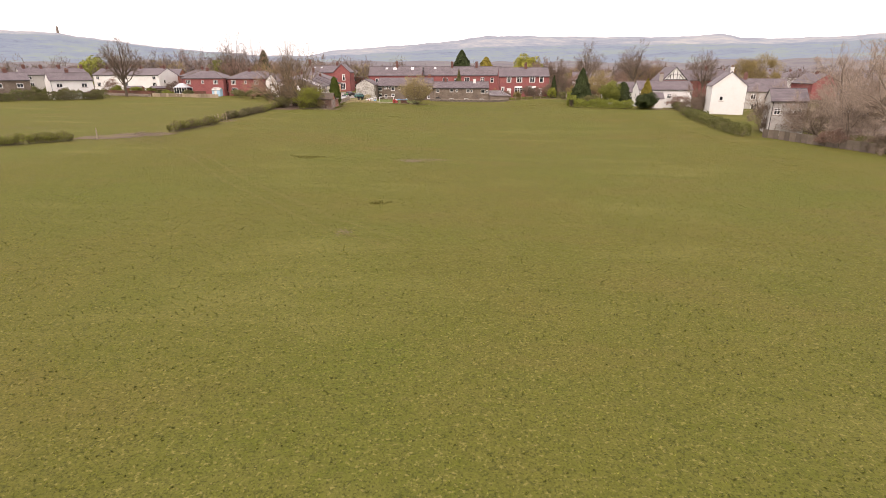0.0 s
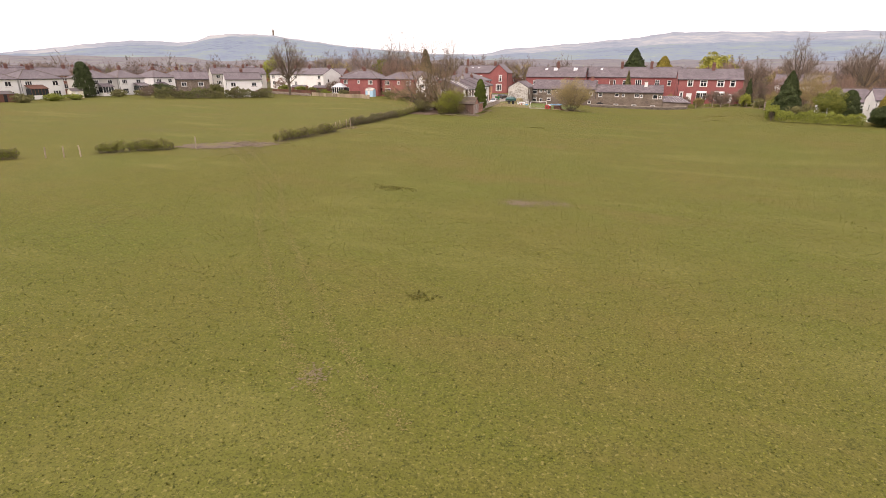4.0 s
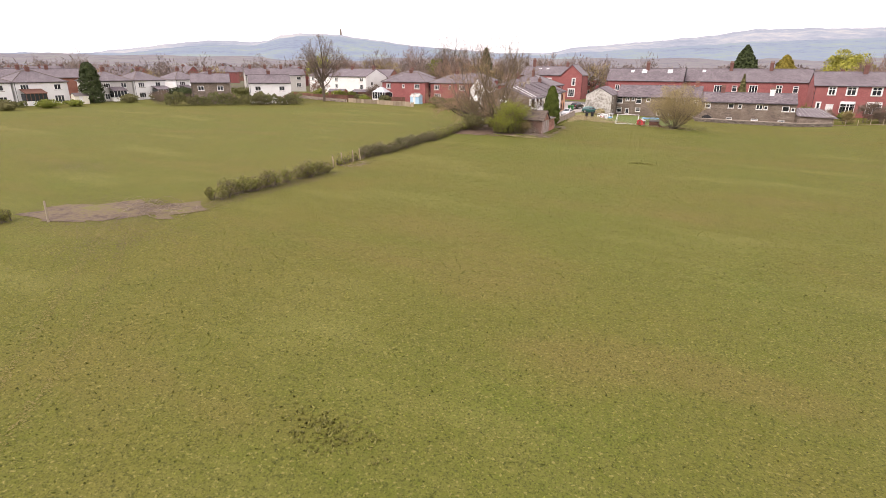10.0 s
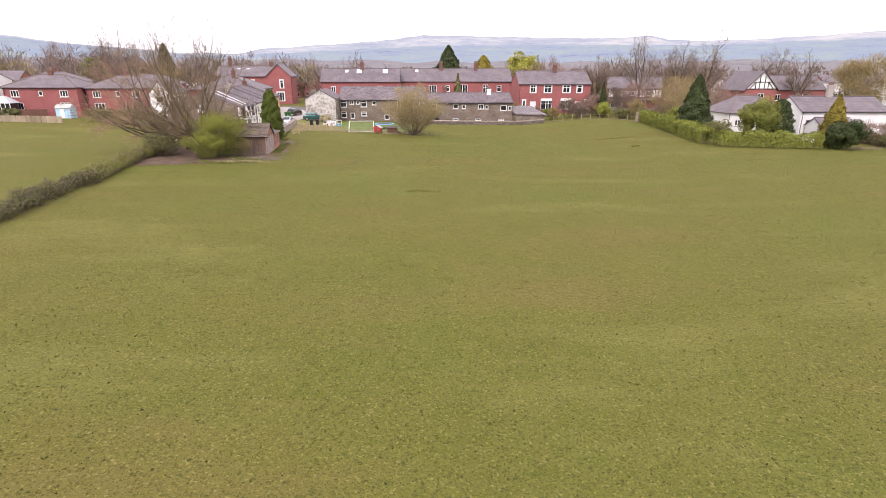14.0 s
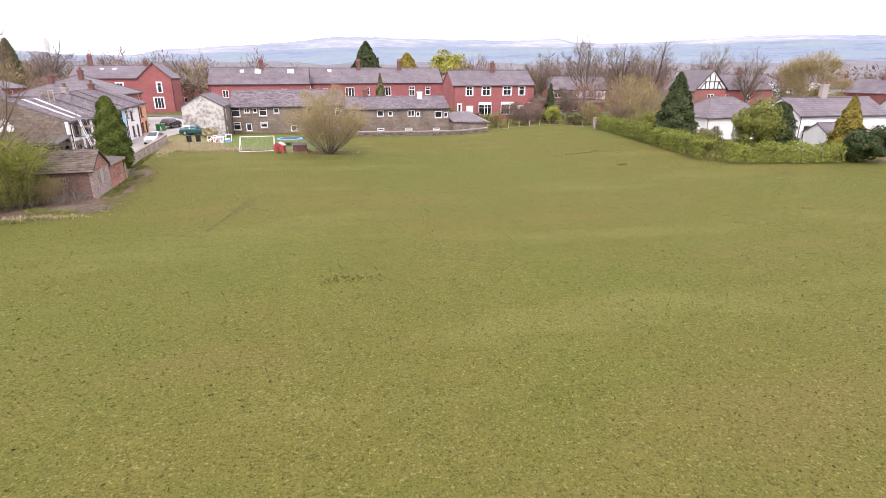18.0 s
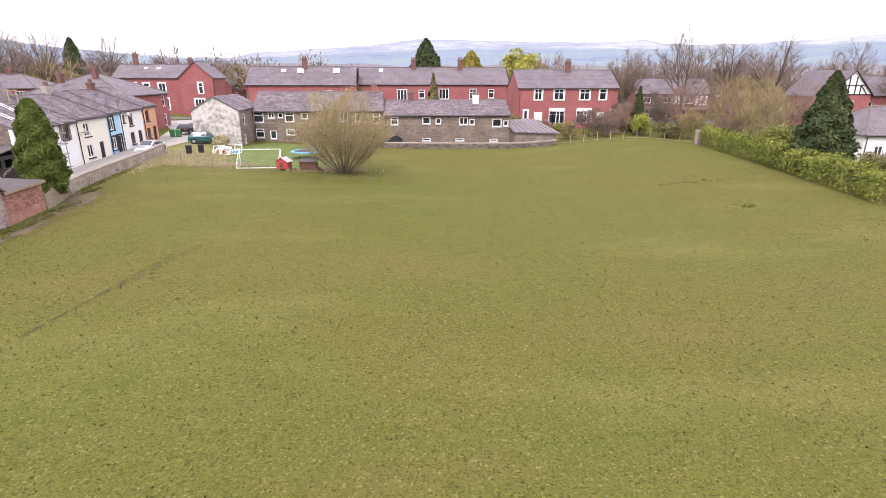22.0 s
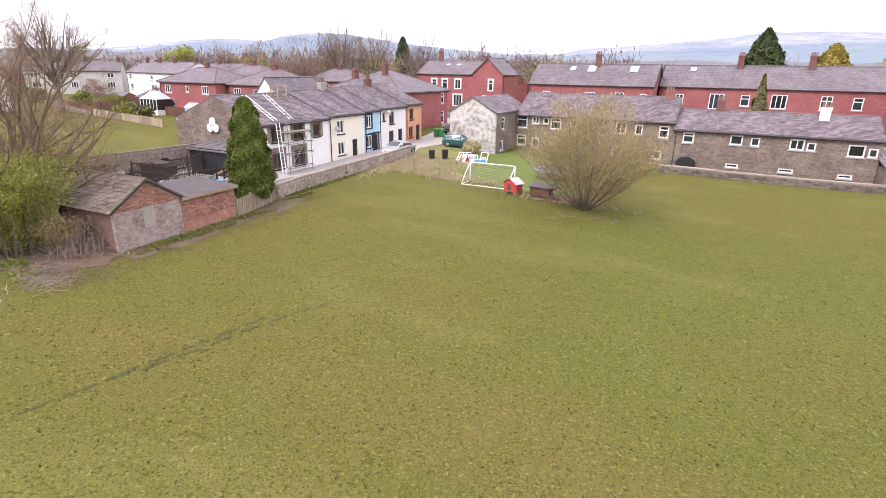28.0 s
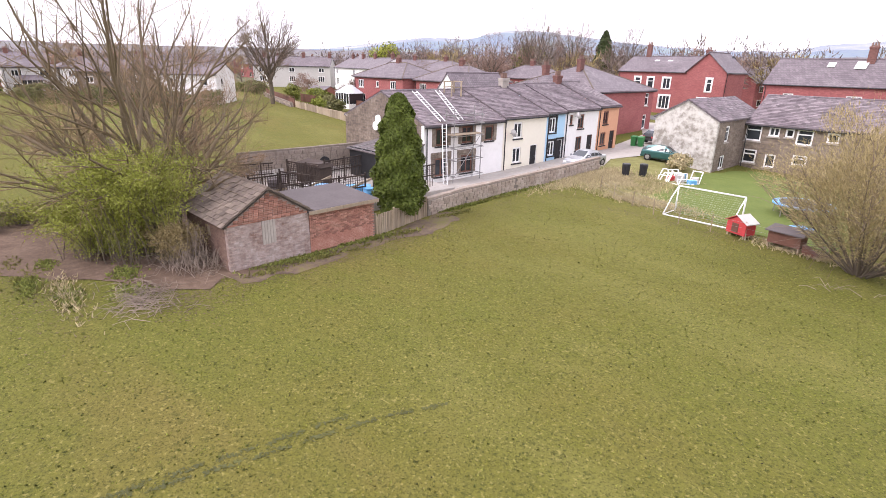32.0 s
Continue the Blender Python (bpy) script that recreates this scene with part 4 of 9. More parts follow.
# ---------------------------------------------------------------- ground
def ground_material():
    mt = bpy.data.materials.new("meadow")
    mt.use_nodes = True
    nt = mt.node_tree
    bsdf = nt.nodes["Principled BSDF"]
    bsdf.inputs["Roughness"].default_value = 0.95
    bsdf.inputs["Specular IOR Level"].default_value = 0.15
    geo = nt.nodes.new("ShaderNodeNewGeometry")
    layers = []
    for scale, detail, lo, hi in ((0.04, 5, 0.36, 0.64), (0.22, 6, 0.38, 0.64), (2.2, 7, 0.34, 0.68), (12.0, 6, 0.32, 0.68)):
        n = node(nt, "ShaderNodeTexNoise", Scale=scale, Detail=detail, Roughness=0.65)
        nt.links.new(geo.outputs["Position"], n.inputs["Vector"])
        r = nt.nodes.new("ShaderNodeMapRange")
        r.inputs["From Min"].default_value, r.inputs["From Max"].default_value = lo, hi
        nt.links.new(n.outputs["Fac"], r.inputs["Value"])
        layers.append(r.outputs["Result"])

    def blend(fac, a, b, strength=1.0):
        m = nt.nodes.new("ShaderNodeMix")
        m.data_type = "RGBA"
        if strength < 1:
            k = nt.nodes.new("ShaderNodeMath")
            k.operation = "MULTIPLY"
            k.inputs[1].default_value = strength
            nt.links.new(fac, k.inputs[0])
            fac = k.outputs[0]
        nt.links.new(fac, m.inputs["Factor"])
        for key, v in (("A", a), ("B", b)):
            if isinstance(v, tuple):
                m.inputs[key].default_value = (*v, 1)
            else:
                nt.links.new(v, m.inputs[key])
        return m.outputs["Result"]

    wide = blend(layers[0], (0.117, 0.142, 0.018), (0.165, 0.134, 0.029))
    mid = blend(layers[1], wide, (0.110, 0.122, 0.017), 0.6)
    clump = blend(layers[2], mid, (0.182, 0.162, 0.043), 0.5)
    grain = blend(layers[3], clump, (0.060, 0.065, 0.016), 0.62)
    # long faint streaks of paler and redder growth lying along the field
    streak = node(nt, "ShaderNodeTexNoise", Scale=1.0, Detail=5.0, Roughness=0.6)
    lay = node(nt, "ShaderNodeMapping", Scale=(0.05, 0.16, 1.0), Rotation=(0.000, 0.000, 0.308))
    nt.links.new(geo.outputs["Position"], lay.inputs["Vector"])
    nt.links.new(lay.outputs["Vector"], streak.inputs["Vector"])
    for lo, hi, tone, k in ((0.54, 0.68, (0.180, 0.167, 0.048), 0.5), (0.46, 0.32, (0.164, 0.120, 0.040), 0.4)):
        r = nt.nodes.new("ShaderNodeMapRange")
        r.inputs["From Min"].default_value, r.inputs["From Max"].default_value = lo, hi
        nt.links.new(streak.outputs["Fac"], r.inputs["Value"])
        grain = blend(r.outputs["Result"], grain, tone, k)
    # shade between the tussocks painted as dark spots, and pale dry ones
    for scale, lo, hi, tone, k in ((6.0, 0.57, 0.66, (0.050, 0.056, 0.013), 0.5), (15.0, 0.54, 0.62, (0.030, 0.034, 0.009), 0.6), (9.0, 0.58, 0.68, (0.31, 0.265, 0.09), 0.5)):
        n = node(nt, "ShaderNodeTexNoise", Scale=scale, Detail=3.5, Roughness=0.6)
        shift = node(nt, "ShaderNodeMapping", Location=(scale * 3.7, scale, 0.0))
        nt.links.new(geo.outputs["Position"], shift.inputs["Vector"])
        nt.links.new(shift.outputs["Vector"], n.inputs["Vector"])
        r = nt.nodes.new("ShaderNodeMapRange")
        r.inputs["From Min"].default_value, r.inputs["From Max"].default_value = lo, hi
        nt.links.new(n.outputs["Fac"], r.inputs["Value"])
        grain = blend(r.outputs["Result"], grain, tone, k)
    # gardens, yards and streets beyond the two fields
    far = nt.nodes.new("ShaderNodeVectorMath")
    far.operation = "DISTANCE"
    far.inputs[1].default_value = (-45.0, 60.0, 0.0)
    nt.links.new(geo.outputs["Position"], far.inputs[0])
    edge = nt.nodes.new("ShaderNodeMapRange")
    edge.inputs["From Min"].default_value, edge.inputs["From Max"].default_value = 165.0, 200.0
    nt.links.new(far.outputs["Value"], edge.inputs["Value"])
    town = blend(layers[0], (0.10, 0.085, 0.07), (0.125, 0.125, 0.055))
    grain = blend(edge.outputs["Result"], grain, town)
    nt.links.new(grain, bsdf.inputs["Base Color"])
    b = node(nt, "ShaderNodeBump", Strength=0.45, Distance=0.06)
    nt.links.new(layers[3], b.inputs["Height"])
    b2 = node(nt, "ShaderNodeBump", Strength=0.3, Distance=0.12)
    nt.links.new(layers[2], b2.inputs["Height"])
    nt.links.new(b.outputs["Normal"], b2.inputs["Normal"])
    nt.links.new(b2.outputs["Normal"], bsdf.inputs["Normal"])
    return mt


M["meadow"] = ground_material()


def steps(lo, hi, fine, far):
    mid = list(np.arange(lo, hi + fine / 2, fine))
    out, d, k = [], fine, fine
    while d < far:
        k *= 1.25
        d += k
        out.append(d)
    return [lo - d for d in reversed(out)] + mid + [hi + d for d in out]


def build_ground():
    xs, ys = steps(-190, 100, 2.5, 4300), steps(-40, 250, 2.5, 4300)
    verts = [(x, y, hill(x, y) - (0.0 if abs(x) < 300 and abs(y) < 400 else 2.0)) for y in ys for x in xs]
    w = len(xs)
    faces = [(j * w + i, j * w + i + 1, (j + 1) * w + i + 1, (j + 1) * w + i) for j in range(len(ys) - 1) for i in range(w - 1)]
    s = Shape()
    s.v, s.f = verts, faces
    ob = part("ground", s, M["meadow"], smooth=True)
    tagged(ob, "grazed green and olive pasture grass, gently rolling", "field", kind="structure")


build_ground()


def sheet(name, outline, material, lift, label, category, step=1.0, ragged=0.0, seed=3):
    """A patch of other ground laid on the land, with an uneven rim."""
    rng = np.random.default_rng(seed)
    n = len(outline)
    rim = []
    for i in range(n):
        a, b = outline[i], outline[(i + 1) % n]
        m = max(1, int(math.hypot(b[0] - a[0], b[1] - a[1]) / step))
        for k in range(m):
            t = k / m
            rim.append((a[0] + (b[0] - a[0]) * t + rng.normal(0, ragged), a[1] + (b[1] - a[1]) * t + rng.normal(0, ragged)))
    bm = bmesh.new()
    vs = [bm.verts.new((x, y, 0)) for x, y in rim]
    f = bm.faces.new(vs)
    bmesh.ops.triangulate(bm, faces=[f])
    for _ in range(2):
        long = [e for e in bm.edges if e.calc_length() > 3.0]
        if long:
            bmesh.ops.subdivide_edges(bm, edges=long, cuts=2)
            bmesh.ops.triangulate(bm, faces=bm.faces[:])
    for v in bm.verts:
        v.co.z = hill(v.co.x, v.co.y) + lift
    bmesh.ops.recalc_face_normals(bm, faces=bm.faces[:])
    me = bpy.data.meshes.new(name)
    bm.to_mesh(me)
    bm.free()
    me.materials.append(M[material])
    if me.polygons and me.polygons[0].normal.z < 0:
        me.flip_normals()
    return tagged(new(name, me), label, category, kind="structure")


sheet("lane", [(-40.1, 143.0), (-34.6, 143.2), (-35.1, 150.0), (-35.2, 157.5), (-35.4, 163.0), (-36.6, 166.0), (-35.0, 173.0), (-36.0, 186.0), (-44.0, 200.0), (-50.0, 196.0), (-43.0, 184.0), (-41.0, 174.0)], "lane", 0.05, "pale worn concrete lane in front of the cottages", "lane", seed=2)
sheet("road", [(-36.0, 186.0), (-34.0, 196.0), (16.0, 197.0), (60.0, 200.0), (60.0, 204.0), (16.0, 202.0), (-38.0, 202.0), (-60.0, 212.0), (-62.0, 206.0), (-44.0, 200.0)], "asphalt", 0.06, "grey asphalt street behind the terraces", "road", seed=4)
M["lawn_grass"] = surface("lawn_grass", [(0.085, 0.118, 0.024), (0.112, 0.145, 0.031), (0.14, 0.168, 0.04)], fine=6.0, coarse=0.5, rough=0.95, bump=0.6)
sheet("lawn", [(-27.5, 155.5), (-24.0, 154.2), (-16.0, 153.4), (-14.5, 160.0), (-14.0, 170.9), (-27.0, 174.8), (-29.0, 168.0)], "lawn_grass", 0.03, "bright green garden lawn", "lawn", ragged=0.25, seed=5)
sheet("rough_ground", [(-35.1, 162.5), (-34.6, 157.0), (-33.5, 156.0), (-27.5, 155.5), (-29.0, 168.0), (-28.6, 170.5), (-34.5, 170.0), (-36.6, 167.0)], "rough_turf", 0.02, "rough turf with brown earth and dead grass", "soil", ragged=0.3, seed=6)
sheet("dirt_bank", [(-44.8, 119.6), (-41.0, 119.5), (-36.5, 121.5), (-33.2, 124.4), (-30.9, 125.9), (-31.2, 129.0), (-33.0, 131.0), (-37.0, 131.0), (-42.0, 136.0), (-45.6, 134.0)], "soil", 0.03, "bare brown earth under the trees", "soil", ragged=0.45, seed=7)
M["mud"] = surface("mud", [(0.075, 0.052, 0.04), (0.118, 0.086, 0.062), (0.145, 0.11, 0.064), (0.135, 0.122, 0.04)], fine=3.0, coarse=0.55, rough=0.97, bump=0.8, depth=0.05, spread=(0.38, 0.62))
sheet("gateway_mud", [(-47.5, 61.5), (-45.5, 60.6), (-43.6, 61.4), (-41.8, 62.2), (-40.8, 64.2), (-38.6, 65.6), (-38.4, 67.4), (-39.6, 68.4), (-41.5, 68.4), (-42.6, 67.0), (-44.5, 67.2), (-46.0, 65.2), (-48.0, 64.5)], "mud", 0.025, "trampled brown mud at the field gateway", "soil", step=0.5, ragged=0.4, seed=8)


def flecks(name, rng, x, y, lo, hi, material, label, category, lift=0.018, long=1.6):
    """Small ragged patches lying flat on the land, joined."""
    n = len(x)
    z = np.array([hill(a, b) for a, b in zip(x, y)]) + lift
    size = rng.uniform(lo, hi, n)
    turn = rng.uniform(0, 2 * math.pi, n)
    ring = []
    for k in range(6):
        a = k * math.pi / 3
        r = size * rng.uniform(0.5, 1.2, n)
        u, v = r * math.cos(a) * long, r * math.sin(a)
        ring.append(np.stack([x + u * np.cos(turn) - v * np.sin(turn), y + u * np.sin(turn) + v * np.cos(turn), z], axis=1))
    ob = part(name, cloud_mesh(name, np.stack(ring, axis=1), 6, M[material]), None)
    return tagged(ob, label, category, kind="stuff")


sheet("shed_mud", [(-31.6, 127.6), (-30.4, 129.0), (-30.6, 131.0), (-31.0, 133.5), (-31.2, 136.0), (-31.0, 138.5), (-31.8, 141.5), (-33.4, 143.2), (-33.6, 140.9), (-32.4, 137.0), (-32.0, 132.0), (-32.4, 128.0)], "mud", 0.02, "muddy strip along the foot of the sheds", "soil", step=0.4, ragged=0.22, seed=9)
rgm = np.random.default_rng(17)
fx, fy = [], []
for cx, cy, sx, sy, k in ((-43.5, 64.0, 3.0, 2.2, 5000), (-39.0, 70.0, 0.8, 2.5, 1500), (-39.0, 78.0, 0.55, 4.0, 2400), (-41.7, 98.0, 0.5, 7.0, 1800), (-37.0, 61.0, 1.6, 2.0, 900), (-36.5, 122.0, 2.6, 0.7, 1400), (-50.0, 56.0, 1.5, 1.5, 1200), (-30.9, 133.0, 0.5, 4.0, 1500), (-31.0, 126.0, 1.2, 1.0, 900), (-25.0, 151.5, 4.5, 0.5, 900), (-32.5, 148.0, 1.2, 3.0, 900)):
    fx.append(cx + rgm.normal(0, sx, k))
    fy.append(cy + rgm.normal(0, sy, k))
flecks("mud_flecks", rgm, np.concatenate(fx), np.concatenate(fy), 0.012, 0.04, "mud", "scattered patches of trodden mud in the grass", "mud")

# ---------------------------------------------------------------- hills, valley and town
SKYLINE = [(-100, 1.0), (-62, 1.0), (-58, 1.25), (-54, 1.8), (-49, 2.45), (-44.4, 2.4), (-43.2, 2.6), (-42.2, 3.0), (-40.2, 3.28), (-36.5, 3.15), (-32.6, 2.65), (-28.3, 2.15), (-24, 1.85), (-20, 1.6), (-16, 1.6), (-13.4, 2.1),
           (-7.2, 2.55), (-2.6, 2.9), (0.8, 3.3), (2.1, 3.46), (4.2, 3.45), (15, 3.2), (20.6, 3.1), (22.5, 3.22), (23.6, 3.33), (25.3, 2.88), (29, 2.75), (33, 2.8), (41.5, 3.15), (47, 3.0), (55, 2.5), (100, 1.6)]
RIDGE = [(-100, 0.9), (-56, 1.2), (-49, 2.1), (-44.6, 2.1), (-42, 2.75), (-40.2, 3.05), (-36.5, 3.0), (-32.6, 2.55), (-28, 2.05), (-22, 1.55), (-16, 1.4), (-13, 1.65), (-7, 1.98), (1.4, 2.42), (10, 2.55), (20, 2.5), (29, 2.35), (36, 2.5), (44, 2.7), (55, 2.2), (100, 1.4)]


def along(line, a):
    """Elevation in degrees by azimuth (0 is north, east positive), with small unevenness."""
    xs, es = [p[0] for p in line], [p[1] for p in line]
    return float(np.interp(a, xs, es)) + 0.025 * math.sin(a * 1.3) + 0.018 * math.sin(a * 3.1 + 1) + 0.012 * math.sin(a * 7.7)


def skyline(a):
    return along(SKYLINE, a)


# distance haze is put into the base colours of these three materials
M["hazed_moor"] = surface("hazed_moor", [(0.19, 0.22, 0.275), (0.255, 0.28, 0.32), (0.36, 0.36, 0.36)], fine=0.012, coarse=0.0022, rough=1.0, bump=0.0, spread=(0.38, 0.60))
M["hazed_hills"] = surface("hazed_hills", [(0.115, 0.145, 0.20), (0.16, 0.20, 0.27), (0.185, 0.23, 0.275), (0.20, 0.255, 0.23), (0.29, 0.31, 0.30)], fine=0.035, coarse=0.006, rough=1.0, bump=0.0, spread=(0.36, 0.68))
M["hazed_valley"] = surface("hazed_valley", [(0.095, 0.095, 0.115), (0.135, 0.128, 0.145), (0.185, 0.165, 0.17), (0.16, 0.185, 0.15), (0.34, 0.31, 0.31)], fine=0.09, coarse=0.018, rough=1.0, bump=0.0, spread=(0.36, 0.70))


def far_land(name, r0, r1, rows, level, material, label):
    s = Shape()
    az = np.arange(-100, 100.5, 0.25)
    for k in range(rows + 1):
        f = k / rows
        r = r0 + (r1 - r0) * f
        for a in az:
            e = level(a, f)
            s.v.append((r * math.sin(radians(a)), r * math.cos(radians(a)), 9.0 + r * math.tan(radians(e))))
    w = len(az)
    s.f = [(k * w + i, k * w + i + 1, (k + 1) * w + i + 1, (k + 1) * w + i) for k in range(rows) for i in range(w - 1)]
    tagged(part(name, s, M[material], smooth=True), label, "hills", kind="structure")


# far land carries its pale blue-grey haze as surface colour
far_land("backdrop_valley", 620, 1900, 16, lambda a, f: -0.9 + 2.0 * f ** 0.8 + 0.05 * math.sin(a * 0.9 + 5 * f), "hazed_valley", "grey-brown valley floor with towns far away, haze in its colour")
far_land("backdrop_ridge", 1500, 2900, 22, lambda a, f: 0.2 + (along(RIDGE, a) - 0.2) * (1 - (1 - f) ** 1.7) + 0.05 * math.sin(a * 0.35 + 4 * f) * (1 - f), "hazed_hills", "hillside with woods and fields, blue haze in its colour")
far_land("backdrop_hills", 2950, 4200, 12, lambda a, f: 0.9 + (skyline(a) - 0.9) * (1 - (1 - f) ** 1.7), "hazed_moor", "pale moorland hills on the skyline, haze in their colour")

tw = thing("hill_tower", 4150 * math.sin(radians(-36.5)), 4150 * math.cos(radians(-36.5)), 9 + 4150 * math.tan(radians(skyline(-36.5))) - 6, 0, "slim dark stone tower far off on the hill", "tower")
part("shaft", Shape().tube([(0, 0, 0), (0, 0, 10), (0, 0, 38), (0, 0, 44)], [9, 6.5, 5.5, 2.0], 4), M["stone_wall"], tw)

# plain distant houses of the town: a few kinds, each copied
def town_kind(k, wall, L, D, E, R, roof):
    ob = thing("town_house", 0, 0, 0, 0, ("red brick house with slate roof far in the town", "white-rendered house with slate roof far in the town", "brown brick house with slate roof far in the town")[k % 3], "house", "town houses")
    s = Shape().box(0, L, 0, D, -1.5, E)
    if roof == "gable":
        for x0 in (0.0, L - 0.3):
            s.face((x0, 0, E), (x0, D, E), (x0, D / 2, R)).face((x0 + 0.3, D, E), (x0 + 0.3, 0, E), (x0 + 0.3, D / 2, R))
    part("wall", s, M[wall], ob)
    top = Shape()
    if roof == "gable":
        for y0 in (-0.3, D + 0.3):
            ring = [(-0.2, y0, E - 0.15), (L + 0.2, y0, E - 0.15), (L + 0.2, D / 2, R), (-0.2, D / 2, R)]
            ring = ring if y0 < 0 else ring[::-1]
            top.solid(ring, [(a, b, c + 0.15) for a, b, c in ring])
        part("roof", top, M["slate"], ob)
    else:
        a = [(-0.3, -0.3, E), (L + 0.3, -0.3, E), (L + 0.3, D + 0.3, E), (-0.3, D + 0.3, E)]
        top.v = a + [(D / 2, D / 2, R), (L - D / 2, D / 2, R)]
        top.f = [(3, 2, 1, 0), (0, 1, 5, 4), (1, 2, 5), (2, 3, 4, 5), (3, 0, 4)]
        part("roof", top, M["slate"], ob)
    c = Shape().box(L / 2 - 0.5, L / 2 + 0.5, D / 2 - 0.3, D / 2 + 0.3, R - 0.5, R + 0.7)
    for q in (-0.25, 0.25):
        c.tube([(L / 2 + q, D / 2, R + 0.7), (L / 2 + q, D / 2, R + 1.05)], [0.12, 0.1], 6)
    part("chimney", c, M["sooty_brick"], ob)
    for xc, z0 in ((2.2, 0.7), (2.2, E - 1.9), (L - 2.2, 0.7), (L - 2.2, E - 1.9)):
        f = cached("town_window", lambda: Shape().box(-0.8, 0.8, -0.05, 0.05, 0, 1.3).mesh("window", M["white_paint"]))
        w = part("window", f, None, ob)
        w.location = (xc, 0, z0)
        part("pane", cached("town_pane", lambda: Shape().box(-0.7, -0.05, -0.07, 0.07, 0.1, 1.2).box(0.05, 0.7, -0.07, 0.07, 0.1, 1.2).mesh("pane", M["glass"])), None, w)
    return ob


kinds = [town_kind(0, "red_brick", 12.0, 8.5, 5.3, 8.2, "gable"), town_kind(1, "white_render", 11.0, 8.5, 5.2, 7.9, "hip"), town_kind(2, "dull_brick", 16.0, 8.5, 5.4, 8.3, "gable"), town_kind(3, "red_brick", 12.0, 9.0, 5.4, 8.4, "hip")]
rng = np.random.default_rng(5)
spots, placed = [], 0
for _ in range(4000):
    a, r = rng.uniform(-76, 58), 200 + 360 * rng.uniform(0, 1) ** 1.5
    x, y = r * math.sin(radians(a)) - 10, r * math.cos(radians(a)) * 1.0 + 30
    if (-170 < x < 100 and y < 232) or y < 60 and x > -185 or any((x - u) ** 2 + (y - v) ** 2 < 16 ** 2 for u, v in spots):
        continue
    if math.hypot(x + 39.7, y - 240.1) < 2:
        x -= 10.0
    spots.append((x, y))
    if placed >= 190:
        break
    d = math.hypot(x, y)
    k = kinds[int(rng.choice([0, 0, 1, 2, 3, 3]))]
    m = pose(x, y, hill(x, y) - 0.3 - 2.5 * max(0, (d - 320) / 400), 0, 0, float(rng.choice([0, 90, 12, -15, 78, 170])))
    if placed < len(kinds):
        kinds[placed].matrix_basis = m
    else:
        copy_thing(k, m)
    placed += 1

# ---------------------------------------------------------------- hedges of the field
def ragged_hedge(x0, y0, x1, y1, height, width, seed, label, green="field_hedge", gap=0.25, leafage=1.0, twigs=1.0):
    """An unkempt field hedge: separate clumps of leaf and bare twig over leaning stems, with gaps."""
    rng = np.random.default_rng(seed)
    L = math.hypot(x1 - x0, y1 - y0)
    ux, uy = (x1 - x0) / L, (y1 - y0) / L
    ob = thing("hedge", x0, y0, None, 0, label, "hedge")
    g0 = hill(x0, y0)
    pl, ol, pt = [], [], []
    st = Shape()
    s = 0.0
    while s < L:
        s += rng.uniform(0.22, 0.42)
        if rng.uniform() < gap * (1.5 if math.sin(s * 0.9 + seed) > 0.3 else 0.4):
            continue
        o = rng.normal(0, width * 0.2)
        cx, cy = ux * s - uy * o, uy * s + ux * o
        cz = hill(x0 + cx, y0 + cy) - g0
        h, r = height * rng.uniform(0.6, 1.12), width * rng.uniform(0.24, 0.46)
        n = int(460 * leafage * rng.uniform(0.4, 1.2))
        d = rng.normal(size=(n, 3))
        d /= np.linalg.norm(d, axis=1)[:, None]
        q = d * rng.uniform(0.55, 1.05, (n, 1)) * np.array([r * 1.15, r * 1.15, h * 0.46]) + np.array([cx, cy, cz + h * 0.58])
        q[:, 2] = np.maximum(q[:, 2], cz + 0.04)
        pl.append(q)
        ol.append(d)
        m = int(90 * twigs)
        d = rng.normal(size=(m, 3))
        d /= np.linalg.norm(d, axis=1)[:, None]
        q = d * rng.uniform(0.2, 1.15, (m, 1)) * np.array([r * 1.2, r * 1.2, h * 0.55]) + np.array([cx, cy, cz + h * 0.55])
        q[:, 2] = np.maximum(q[:, 2], cz + 0.04)
        pt.append(q)
        for k in range(3):
            e = rng.normal(0, 0.2, 4)
            st.tube([(cx + e[0], cy + e[1], cz - 0.05), (cx + e[0] * 0.5 + e[2], cy + e[1] * 0.5 + e[3], cz + h * 0.45), (cx + 2 * e[2], cy + 2 * e[3], cz + h * rng.uniform(0.8, 1.15))], [0.035, 0.022, 0.007], 4)
    part("foliage", leaves(rng, np.concatenate(pl), 0.068, M[green], "foliage", outward=np.concatenate(ol)), None, ob)
    part("undergrowth", leaves(rng, np.concatenate(pt), 0.2, M["twig"], "undergrowth", squash=0.09, outward=np.array([0.0, 0.0, 0.8])), None, ob)
    part("stem_tangle", st, M["bark"], ob)["kind"] = "stuff"
    return ob


M["dim_hedge"] = leafy("dim_hedge", [(0.14, 0.115, 0.045), (0.18, 0.185, 0.042), (0.215, 0.24, 0.048)], island=0.5)
ragged_hedge(-62.0, 42.5, -55.6, 49.0, 1.2, 1.3, 11, "ragged dark green field hedge in pasture", "dim_hedge", 0.2)
ragged_hedge(-51.2, 54.6, -47.0, 59.6, 1.2, 1.4, 12, "ragged dark green field hedge beside the gateway", "dim_hedge", 0.12, 1.2)
ragged_hedge(-40.0, 69.6, -39.9, 83.4, 1.3, 1.3, 13, "gappy brown-green field hedge beside mud", "dim_hedge", 0.16, 0.9, 1.4)
